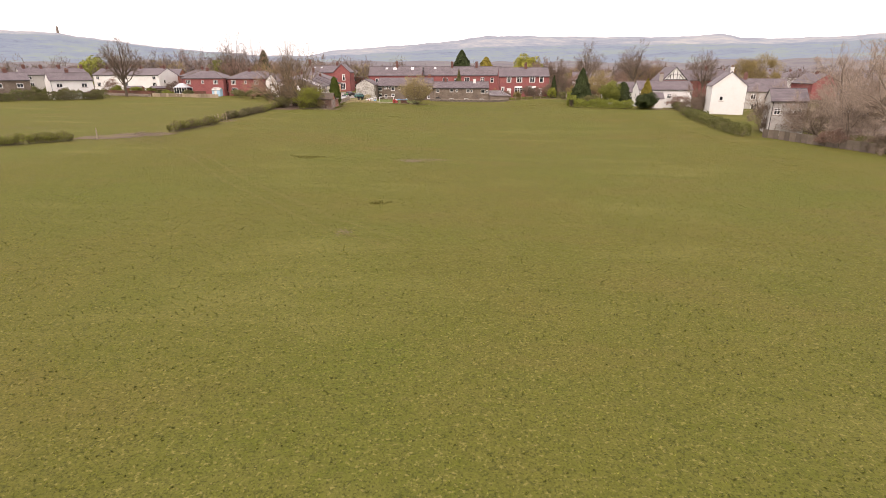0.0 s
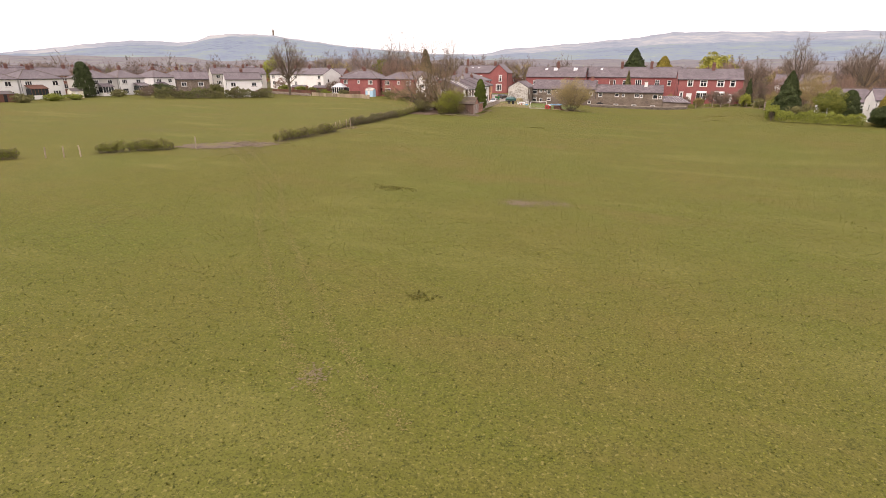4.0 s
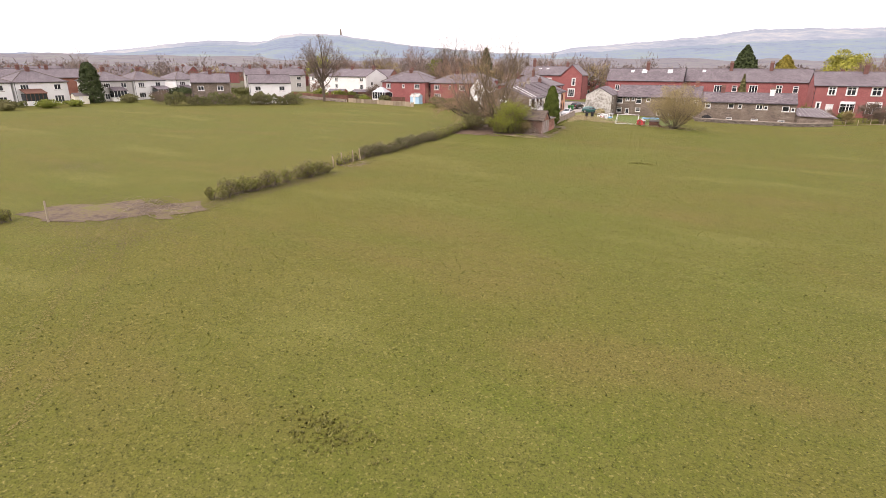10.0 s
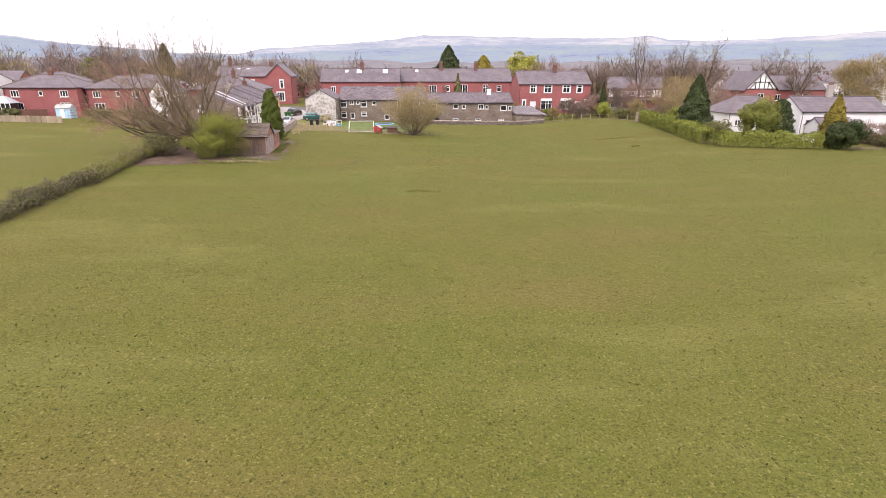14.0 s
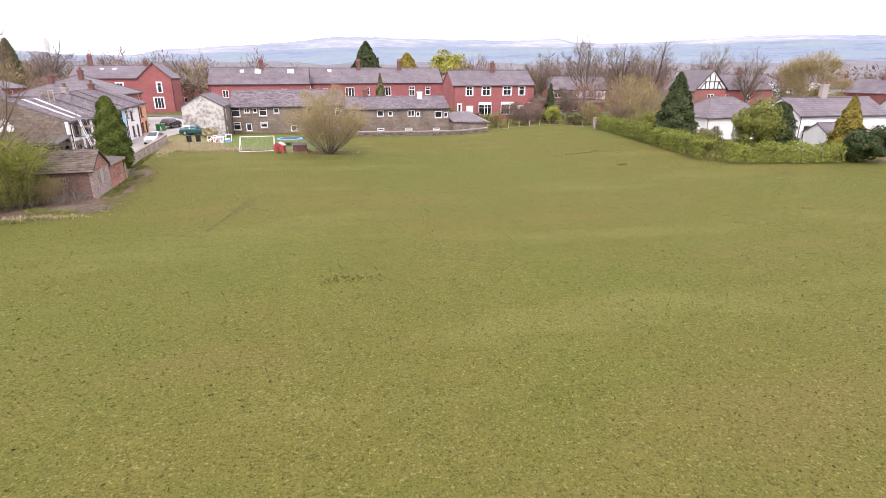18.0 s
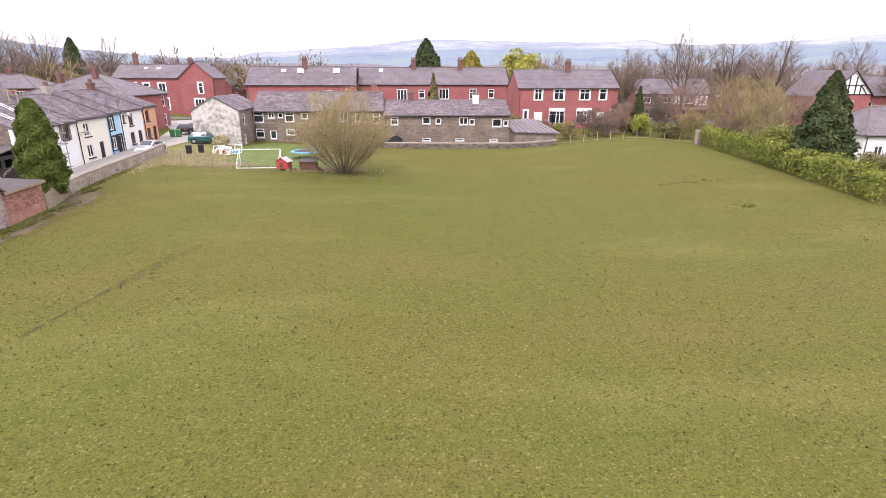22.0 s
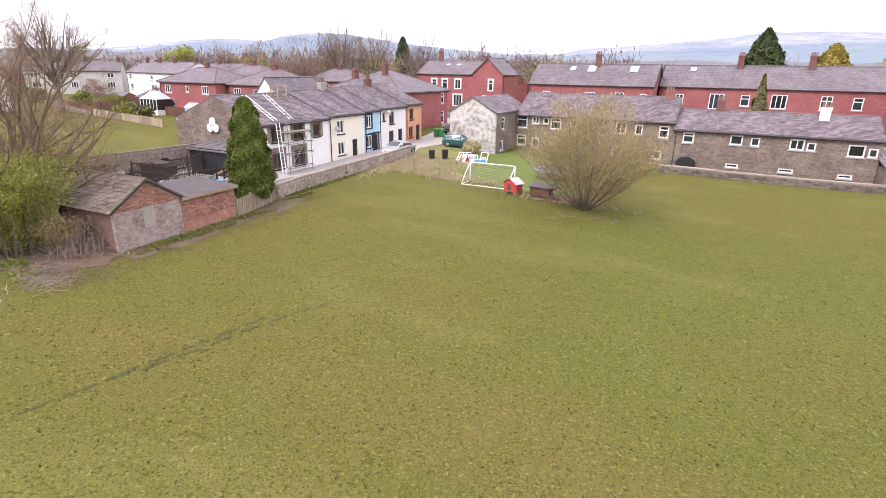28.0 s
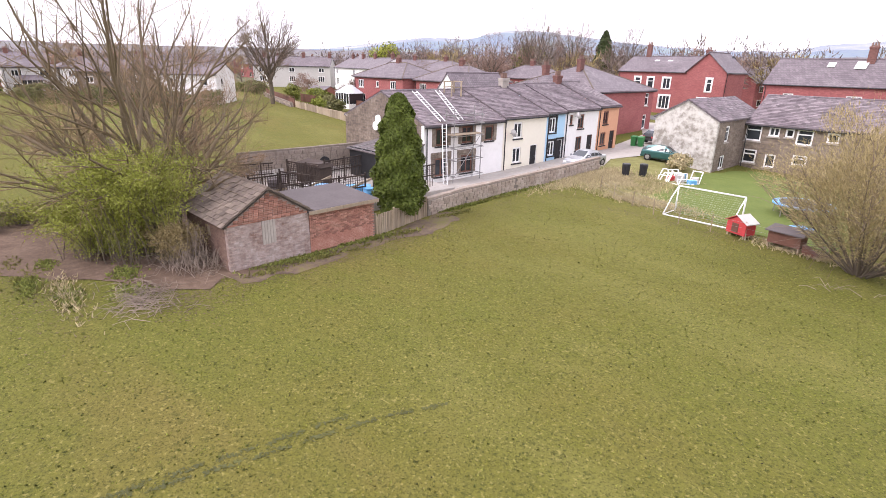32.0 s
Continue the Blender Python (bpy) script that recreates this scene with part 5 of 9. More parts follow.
ragged_hedge(-41.0, 84.5, -41.9, 91.0, 1.0, 0.9, 26, "few leafless stems in a hedge gap", "dim_hedge", 0.72, 0.3, 0.8)
ragged_hedge(-42.0, 91.5, -43.0, 110.0, 1.25, 1.5, 14, "brownish clipped field hedge in pasture", "dull_hedge", 0.10, 0.8, 1.8)
ragged_hedge(-43.0, 110.0, -45.5, 130.0, 1.3, 1.6, 15, "brown-green field hedge below the trees", "dim_hedge", 0.12, 0.9, 1.5)
hedge("hedge", 32.0, 169.0, 28.6, 150.0, 2.0, 1.9, "hedge_leaf", 16, "clipped bright green garden hedge", density=125, size=0.115, gaps=0.03)
hedge("hedge", 28.6, 150.0, 25.4, 132.8, 2.0, 1.9, "hedge_leaf", 17, "clipped hedge with brown patches", density=125, size=0.115, gaps=0.05)
hedge("hedge", 25.8, 131.6, 39.4, 130.2, 1.8, 1.9, "hedge_leaf", 18, "clipped green garden hedge with bare stems below", density=125, size=0.115, gaps=0.06)
hedge("hedge", -126.0, 131.0, -105.5, 156.0, 2.3, 2.2, "dull_hedge", 21, "overgrown brown-green hedge before the white house", density=60, size=0.2, gaps=0.2)
hedge("hedge", -146.0, 148.5, -133.0, 176.0, 1.6, 1.8, "field_hedge", 22, "low green hedge along the gardens", density=45, size=0.2, gaps=0.25)
hedge("hedge", -136.0, 72.0, -144.0, 110.0, 1.5, 1.8, "field_hedge", 23, "low ragged hedge before the white semis", density=40, size=0.2, gaps=0.3)
ragged_hedge(56.0, 150.0, 45.5, 112.0, 1.6, 2.0, 19, "ragged brown-green boundary hedge", "field_hedge", 0.16, 1.0, 1.6)
hedge("hedge", 45.5, 112.0, 43.2, 84.0, 1.6, 1.8, "field_hedge", 20, "clipped green boundary hedge", density=150, gaps=0.1)

# ---------------------------------------------------------------- cottages along the lane: front faces east (+x)
W1, W2 = 0.95, 1.35
cottage_y = [(145.8, 154.4, "white_render", "white-painted end cottage with exposed stone window surrounds"), (154.4, 160.2, "cream_paint", "cream-painted terraced cottage with black sills"),
             (160.2, 163.0, "blue_paint", "pale blue narrow terraced cottage with black trim"), (163.0, 168.6, "white_render", "white-painted terraced cottage with dark door"), (168.6, 172.4, "orange_paint", "orange-painted end cottage of the row")]
for i, (ya, yb, wm, lab) in enumerate(cottage_y):
    L = yb - ya
    if i == 0:
        fr = [(1.7, 3.0, 1.15, 1.3, "two"), (4.4, 3.0, 1.15, 1.3, "two"), (6.9, 3.0, 1.0, 1.2, "one"), (1.7, 0.7, 1.3, 1.4, "two"), (4.4, 0.7, 1.3, 1.4, "two")]
    elif i == 1:
        fr = [(1.9, 2.75, 1.1, 1.35, "two"), (1.9, 0.65, 1.1, 1.35, "two"), (4.2, 0.0, 0.95, 2.05, "door")]
    elif i == 2:
        fr = [(0.95, 2.75, 0.95, 1.35, "two"), (0.95, 0.65, 0.95, 1.35, "two"), (2.2, 0.0, 0.9, 2.05, "door")]
    elif i == 3:
        fr = [(1.0, 3.2, 0.5, 0.9, "one"), (2.6, 2.75, 1.0, 1.35, "two"), (2.5, 0.65, 1.0, 1.35, "two"), (4.4, 0.0, 0.9, 2.05, "door")]
    else:
        fr = [(1.4, 2.75, 0.95, 1.3, "two"), (1.2, 0.65, 0.95, 1.3, "two"), (2.9, 0.0, 0.9, 2.05, "door")]
    cot = house("cottage", -40.0, ya, 90, L, 10.4, 4.55, 6.6, wm, lab, front=fr, z=(0.56, 0.72, 0.88, 0.98, 1.14)[i], group="cottage row", slates=True, seed=30 + i, side=0.0, sill="dark_paint", left_wall="stone_wall" if i == 0 else None,
          frame_mat="brown_wood" if i in (0, 3, 4) else "white_paint", chimneys=[(L - 0.2, 5.2, 7.5, "sooty_brick" if i != 1 else "grey_stone")] if i in (1, 3) else [], trim="bare_stone" if i == 0 else ("dark_paint" if i == 2 else None))

    if i == 0:
        part("quoin", Shape().box(-0.014, -0.003, 10.09, 10.415, -0.6, 4.5).box(-0.014, 0.3, 10.402, 10.415, -0.6, 4.5), M["stone_wall"], cot)

# ---------------------------------------------------------------- the pale gabled wing and the stone row


def wing():
    ob = thing("outhouse_wing", -34.5, 169.5, 0.65, 0, "pale weathered rendered gable wing with slate roof", "house")
    L, D, E, R = 5.7, 9.0, 4.5, 6.1
    s = Shape()
    pierced(s, L, -0.6, E, 0.3, [])
    s.face((0, 0, E), (L, 0, E), (L / 2, 0, R)).face((L, 0.3, E), (0, 0.3, E), (L / 2, 0.3, R))
    part("gable_wall", s, M["pale_render"], ob)
    e = Shape()
    pierced(e, 6.2, -0.6, E, 0.3, [(1.6, 2.5, 2.6, 4.0), (1.3, 2.4, 0.2, 1.4)])
    w = part("wall", e, M["stone_wall"], ob)
    w.location, w.rotation_euler = (L, 0.302, 0), (0, 0, radians(90))
    window(w, 2.05, 2.6, 0.9, 1.4, (1, 2))
    window(w, 1.85, 0.2, 1.1, 1.2, (2, 1))
    b = Shape()
    pierced(b, D - 0.3, -0.6, E, 0.3, [])
    w = part("wall", b, M["pale_render"], ob)
    w.location, w.rotation_euler = (0, D, 0), (0, 0, radians(-90))
    for sg in (0, 1):
        xe = -0.15 if sg == 0 else L + 0.15
        ze = E - 0.15 * (R - E) / (L / 2)
        ring = [(xe, -0.12, ze), (L / 2, -0.12, R), (L / 2, D + 1.5, R), (xe, D + 1.5, ze)]
        if sg == 0:
            ring = ring[::-1]
        slab = part("roof", Shape().solid(ring[::-1], [(a, b_, c + 0.13) for a, b_, c in ring[::-1]]), M["slate"], ob)
        rng = np.random.default_rng(40 + sg)
        if sg == 1:
            sl = slate_rows((xe, -0.12, ze + 0.13), (0, D + 1.6, 0), (L / 2 - xe, 0, R - ze), 12, 26, 0.4, rng, M["slates"])
        else:
            sl = slate_rows((xe, D + 1.5, ze + 0.13), (0, -D - 1.6, 0), (L / 2 - xe, 0, R - ze), 12, 26, 0.4, rng, M["slates"])
        part("slate_courses", sl, None, slab)["kind"] = "stuff"
    part("interior", Shape().box(0.5, L - 0.5, 0.6, D, 0, E - 0.2), M["dark_paint"], ob)


wing()
A_, B_ = "sash", "one"
house("cottage", -28.8, 176.0, 0, 17.9, 8.4, 4.2, 6.5, "stone_wall", "dark stone terraced cottages with white windows and slate roof", z=0.5, slates=True, seed=50, side=0.0,
      front=[(0.8, 2.65, 1.35, 1.5, "sash"), (0.8, 0.6, 1.2, 1.25, "sash"), (2.5, 3.2, 0.9, 0.85, "two"), (3.75, 3.25, 0.7, 0.75, "one"), (4.95, 2.7, 1.28, 1.35, "sash"), (4.95, 0.9, 1.15, 0.9, "sash"), (7.05, 3.1, 0.9, 0.85, "one"),
             (2.6, 0.4, 0.9, 1.2, "one"), (12.4, 2.7, 1.2, 1.3, "two"), (14.3, 2.7, 0.8, 1.1, "one"), (16.9, 2.5, 1.0, 1.3, "sash"), (12.2, 0.3, 1.1, 1.1, "two"), (16.5, 0.2, 0.9, 0.9, "one"), (9.6, 0.2, 1.0, 1.0, "one")],
      chimneys=[(16.6, 4.2, 7.3, "dull_brick")])
house("cottage", -10.9, 176.0, 0, 18.0, 8.4, 3.75, 5.5, "stone_wall", "brown stone terraced cottages with white windows and slate roof", z=0.3, slates=True, seed=51, side=0.05,
      front=[(1.5, 2.4, 1.1, 1.1, "sash"), (6.0, 2.5, 1.15, 1.0, "one"), (7.7, 2.5, 0.8, 0.85, "one"), (11.3, 2.4, 1.25, 1.05, "two"), (12.5, 2.4, 0.75, 0.8, "one"), (16.1, 2.1, 1.35, 1.15, "one"), (17.4, 2.15, 0.75, 0.85, "one"),
             (6.0, 0.15, 1.2, 0.45, "one"), (10.8, 0.1, 1.3, 0.42, "one"), (15.7, 0.0, 1.2, 0.42, "one")],
      chimneys=[(4.0, 4.2, 6.7, "sooty_brick"), (13.4, 3.2, 6.4, "white_render")])
# a thin black plate on the wall stands in for the arch's shaded hollow
arch = thing("cellar_arch", -9.3, 175.96, 0.3, 0, "cellar arch ringed with stone, its shade a flat black plate", "arch")
curve = [(1.0 * math.cos(a), 0.2 + 0.75 * math.sin(a)) for a in [math.pi * k / 12 for k in range(13)]]
part("shade_plate", Shape().solid([(x, -0.012, z) for x, z in [(-1.0, -0.2), (1.0, -0.2)] + curve], [(x, 0.03, z) for x, z in [(-1.0, -0.2), (1.0, -0.2)] + curve]), M["dark_paint"], arch)
for k in range(12):
    (xa, za), (xb, zb) = curve[k], curve[k + 1]
    part("arch_stone", Shape().solid([(xa, -0.05, za), (xb, -0.05, zb), (xb * 1.22, -0.05, 0.2 + (zb - 0.2) * 1.25), (xa * 1.22, -0.05, 0.2 + (za - 0.2) * 1.25)], [(xa, 0.03, za), (xb, 0.03, zb), (xb * 1.22, 0.03, 0.2 + (zb - 0.2) * 1.25), (xa * 1.22, 0.03, 0.2 + (za - 0.2) * 1.25)]), M["dark_stones"], arch)

# ---------------------------------------------------------------- red brick terraces
t3 = house("terrace_house", 11.0, 189.0, 0, 17.0, 9.0, 6.6, 9.3, "red_brick", "red brick terraced pair with white bay windows", z=0.9, seed=60, trim="white_paint",
      front=[(3.4, 4.6, 1.3, 1.8, "cross"), (6.9, 4.6, 1.7, 1.8, "cross"), (11.3, 4.6, 1.7, 1.8, "cross"), (14.4, 4.6, 1.2, 1.8, "sash"), (1.4, 1.5, 0.7, 1.5, "one"), (3.5, 0.2, 1.05, 2.3, "white_door"), (6.7, 0.9, 2.6, 2.0, "bay"), (11.4, 0.9, 2.6, 2.0, "bay"), (14.2, 0.2, 1.05, 2.3, "white_door"), (16.3, 1.3, 0.8, 1.7, "one")],
      chimneys=[(9.3, 4.0, 10.8)])
t2 = house("terrace_house", -16.2, 206.0, 0, 29.0, 9.0, 6.2, 9.2, "red_brick", "long red brick terrace with slate roof", z=1.6, seed=61, trim=None,
      front=[(3.0, 3.6, 1.2, 1.5, "two"), (8.2, 3.0, 2.0, 2.3, "three"), (12.0, 3.6, 1.2, 1.6, "sash"), (16.3, 3.4, 2.0, 2.0, "three"), (22.0, 3.4, 1.4, 2.0, "cross"), (25.6, 3.6, 1.2, 1.7, "sash")],
      chimneys=[(10.6, 4.0, 10.8), (19.8, 4.0, 10.8)])
t1 = house("terrace_house", -35.9, 201.0, 0, 19.4, 9.0, 6.2, 9.2, "red_brick", "red brick terrace with skylights in a slate roof", z=1.6, seed=62,
      front=[(3.0, 3.6, 1.2, 1.5, "two"), (10.0, 3.4, 1.6, 1.7, "three"), (14.5, 3.6, 1.4, 1.6, "two"), (18.0, 3.6, 1.0, 1.5, "sash")], chimneys=[(10.0, 4.0, 10.8)])
vl = house("villa", -66.0, 216.0, 0, 18.0, 10.0, 6.9, 9.4, "red_brick", "red brick villa with a front gable and white stone trim", z=2.0, seed=63, trim="white_paint",
      front=[(4.0, 4.0, 1.2, 1.9, "sash"), (6.5, 4.0, 1.2, 1.9, "sash"), (9.5, 4.0, 1.4, 1.9, "two"), (5.5, 0.6, 1.2, 2.2, "sash"), (9.5, 0.6, 2.0, 2.3, "three")], chimneys=[(3.0, 5.0, 11.6), (14.0, 5.0, 10.6)])
house("villa_gable", -45.4, 213.0, 90, 8.0, 6.4, 7.0, 9.9, "red_brick", "gabled red brick bay of a villa with white window", z=2.0, seed=64, trim="white_paint", over=0.3, side=0.3,
      left=[(3.9, 3.9, 0.9, 2.1, "sash"), (3.4, 0.6, 1.9, 2.3, "three")])
house("semi", -45.0, 175.2, 90, 14.0, 13.0, 5.4, 8.3, "red_brick", "large hip-roofed red brick house beyond the cottages", roof="hip", seed=71, z=1.3, left=[(3.0, 3.4, 1.0, 1.6, "sash"), (3.0, 0.6, 1.0, 1.7, "sash")],
      front=[(12.4, 3.5, 0.9, 1.6, "sash"), (12.4, 0.6, 0.9, 1.8, "sash")], chimneys=[(5.0, 5.5, 9.0), (2.0, 8.5, 8.2)])
for hx, hy, hl, hd, lab in ((-92.0, 174.0, 13.5, 9.0, "hip-roofed red brick semi with white windows"), (-78.0, 176.0, 12.0, 9.0, "hip-roofed red brick semi with white windows"),
                            (-84.0, 200.0, 13.0, 9.0, "hip-roofed red brick house among trees"), (-104.0, 196.0, 13.0, 9.0, "hip-roofed red brick house among trees"), (-70.0, 222.0, 13.0, 9.0, "hip-roofed red brick house among trees")):
    house("semi", hx, hy, 0, hl, hd, 5.0, 7.3, "red_brick", lab, roof="hip", seed=70, trim=None, z=hill(hx, hy) + 0.3,
          front=[(2.0, 3.2, 1.6, 1.3, "three"), (hl - 2.5, 3.2, 1.6, 1.3, "three"), (2.2, 0.6, 2.0, 1.6, "three"), (hl - 2.5, 0.6, 2.0, 1.6, "three"), (hl / 2, 3.4, 0.8, 1.0, "one")],
          right=[(3.0, 3.2, 1.0, 1.4, "sash"), (3.0, 0.7, 1.0, 1.6, "sash")], chimneys=[(hl / 2, hd / 2, 8.1)])
# white semis on the west side, facing east
for hy, hl, wm, lab in ((100.0, 10.5, "white_render", "white-rendered semi with brown roof"), (111.0, 11.5, "white_render", "white-rendered semi with slate roof"), (130.0, 9.0, "grey_render", "pale grey rendered semi facing the pasture"), (139.5, 9.5, "white_render", "pale rendered semi with a sun room"),
                        (152.5, 9.0, "white_render", "white-rendered semi facing the pasture"), (162.5, 9.0, "grey_render", "pale rendered semi facing the pasture")):
    house("semi", -149.0, hy, 90, hl, 9.0, 5.2, 7.6, wm, lab, roof="hip", z=2.0, seed=80,
          front=[(2.2, 3.4, 1.8, 1.3, "three"), (hl - 2.3, 3.4, 1.6, 1.3, "two"), (2.2, 0.6, 2.0, 1.5, "three"), (hl - 2.3, 0.4, 2.2, 1.8, "three")], chimneys=[(hl / 2, 4.5, 8.5)])
for hx, hy, rz, hl, hd, wm, lab in ((-138.0, 198.0, -14, 30.0, 9.0, "white_render", "white-rendered cottage row with brick end chimney"), (-117.0, 149.2, 46, 10.5, 8.0, "white_render", "low white-rendered house beside a tall tree"), (-125.5, 138.5, 46, 9.0, 8.5, "stone_wall", "dark stone house with slate roof"),
                                (-124.0, 203.0, 8, 15.0, 8.5, "dull_brick", "brown brick house among gardens"), (-152.0, 182.0, 50, 20.0, 9.0, "grey_render", "pale rendered row behind the gardens"), (-178.0, 118.0, 70, 24.0, 9.0, "dull_brick", "brown brick row behind the white semis")):
    low = hl < 11
    house("house", hx, hy, rz, hl, hd, 3.4 if low else 4.4, 5.3 if low else 6.6, wm, lab, seed=85, base=2.8, z=hill(hx, hy) + (1.8 if low else 1.0), front=[(2.2, 1.4, 1.5, 1.2, "two"), (hl - 2.3, 1.4, 1.5, 1.2, "two")] if low else [(2.2, 2.8, 1.5, 1.2, "two"), (hl / 2, 2.8, 1.5, 1.2, "two"), (hl - 2.3, 2.8, 1.5, 1.2, "two"), (2.4, 0.4, 1.8, 1.5, "three"), (hl - 2.4, 0.4, 1.8, 1.5, "three"), (hl / 2, 0.4, 1.6, 1.5, "three")],
          right=[(2.5, 1.6, 0.9, 1.2, "one")], chimneys=[(hl * f, 4.2, 6.3 if low else 7.6) for f in ((0.1, 0.35, 0.62, 0.97) if hl > 18 else (0.5,))])


def sunroom(x, y, rz, L, D, label, roof="slate", frame_tone="white_paint"):
    """A low glazed lean-to room: dwarf wall, posts, panes and a sloping roof; its open side faces local -y."""
    ob = thing("sunroom", x, y, hill(x, y) + 0.35, rz, label, "sunroom")
    part("base", Shape().box(0, L, -D, -0.02, -0.8, 0.6), M["white_render"], ob)
    n = max(2, round(L / 0.9))
    for i in range(n + 1):
        px = 0.05 + (L - 0.1) * i / n
        part("post", cached(("sunpost", frame_tone), lambda: Shape().box(-0.05, 0.05, 0, 0.09, 0.6, 2.2).mesh("post", M[frame_tone])), None, ob).location = (px, -D, 0)
    part("pane", Shape().box(0.06, L - 0.06, -D + 0.03, -D + 0.05, 0.62, 2.2), M["glass"], ob)
    part("pane", Shape().box(L - 0.06, L - 0.04, -D + 0.06, -0.1, 0.62, 2.2), M["glass"], ob)
    part("pane", Shape().box(0.04, 0.06, -D + 0.06, -0.1, 0.62, 2.2), M["glass"], ob)
    part("roof", Shape().solid([(-0.15, -D - 0.2, 2.2), (L + 0.15, -D - 0.2, 2.2), (L + 0.15, -0.02, 3.1), (-0.15, -0.02, 3.1)], [(-0.15, -D - 0.2, 2.3), (L + 0.15, -D - 0.2, 2.3), (L + 0.15, -0.02, 3.2), (-0.15, -0.02, 3.2)]), M[roof], ob)


sunroom(-149.0, 144.5, 90, 4.2, 2.6, "white glazed sunroom with slate roof on a semi")
sunroom(-149.0, 132.5, 90, 3.6, 1.8, "glazed porch with a grey roof on a semi")
sunroom(-149.0, 112.0, 90, 4.4, 2.2, "dark-roofed brown porch on a white semi", "brown_wood", "brown_wood")
sunroom(-149.0, 153.2, 90, 3.2, 2.0, "white glazed porch with slate roof on a semi")
for hx, hy, rz, L_, D_, wm, rm, lab in ((-145.4, 121.6, 80, 3.0, 2.4, "cream_paint", "felt", "cream-painted wooden garden shed with felt roof"), (-141.0, 100.5, 90, 3.5, 2.4, "brown_wood", "felt", "brown garden shed by the gardens"), (-141.5, 95.0, 84, 3.0, 2.2, "wood", "felt", "grey weathered garden shed"),
                                (-106.0, 178.5, 0, 5.5, 3.5, "brown_wood", "slate", "low brown garden outbuilding"), (-113.0, 176.5, 10, 5.0, 3.0, "dull_brick", "slate", "low brick garden outbuilding"), (-96.0, 187.0, 0, 4.0, 3.0, "wood", "felt", "weathered garden shed behind the fence"), (-80.5, 169.5, 0, 2.6, 2.0, "blue_paint", "pale_render", "pale blue playhouse in a back garden")):
    sh = thing("garden_shed", hx, hy, None, rz, lab, "shed")
    body = Shape().box(0, L_, 0, D_, -0.2, 1.9)
    for x0 in (0.0, L_ - 0.08):
        body.solid([(x0, 0, 1.9), (x0 + 0.08, 0, 1.9), (x0 + 0.08, D_, 1.9), (x0, D_, 1.9)], [(x0, D_ / 2 - 0.02, 2.5), (x0 + 0.08, D_ / 2 - 0.02, 2.5), (x0 + 0.08, D_ / 2 + 0.02, 2.5), (x0, D_ / 2 + 0.02, 2.5)])
    part("wall", body, M[wm], sh)
    for y0 in (-0.15, D_ + 0.15):
        ring = [(-0.12, y0, 1.82), (L_ + 0.12, y0, 1.82), (L_ + 0.12, D_ / 2, 2.52), (-0.12, D_ / 2, 2.52)]
        ring = ring if y0 < 0 else ring[::-1]
        part("roof", Shape().solid(ring, [(a, b, c + 0.06) for a, b, c in ring]), M[rm], sh)
    part("door", Shape().box(L_ * 0.3, L_ * 0.3 + 0.75, -0.03, -0.003, 0.0, 1.75), M["dark_paint" if wm == "brown_wood" else "white_paint"], sh)
# white gable-ended garden room and a glazed conservatory among the red semis
house("extension", -58.2, 166.4, 90, 9.0, 3.6, 4.6, 6.6, "white_render", "white gabled extension of a red semi", seed=87, z=hill(-60, 166) + 0.4, left=[(1.8, 3.0, 1.5, 1.1, "two")], category="extension")
cv = thing("conservatory", -93.5, 171.0, hill(-93.5, 171) + 0.2, 0, "white glazed conservatory with a peaked roof", "conservatory")
part("base", Shape().box(0, 4.2, 0, 3.0, -0.6, 0.6), M["white_render"], cv)
part("pane", Shape().box(0.06, 4.14, 0.06, 2.94, 0.6, 2.3), M["glass"], cv)
for k in range(6):
    part("post", Shape().box(0.0 + k * 0.82, 0.1 + k * 0.82, -0.01, 0.09, 0.6, 2.3), M["white_paint"], cv)
part("roof", Shape().solid([(-0.1, -0.1, 2.3), (4.3, -0.1, 2.3), (4.3, 3.0, 2.3), (-0.1, 3.0, 2.3)], [(1.6, 1.2, 3.6), (2.6, 1.2, 3.6), (2.6, 1.8, 3.6), (1.6, 1.8, 3.6)]), M["pale_glass"], cv)
# houses east of the field
tud = house("house", 66.5, 190.0, 0, 8.0, 9.0, 6.6, 11.0, "red_brick", "red brick house with black and white timbered gable", roof="none", seed=90, z=-0.3, front=[(4.2, 3.9, 1.7, 1.7, "two"), (4.2, 0.7, 1.7, 1.7, "two")], gutter=False)


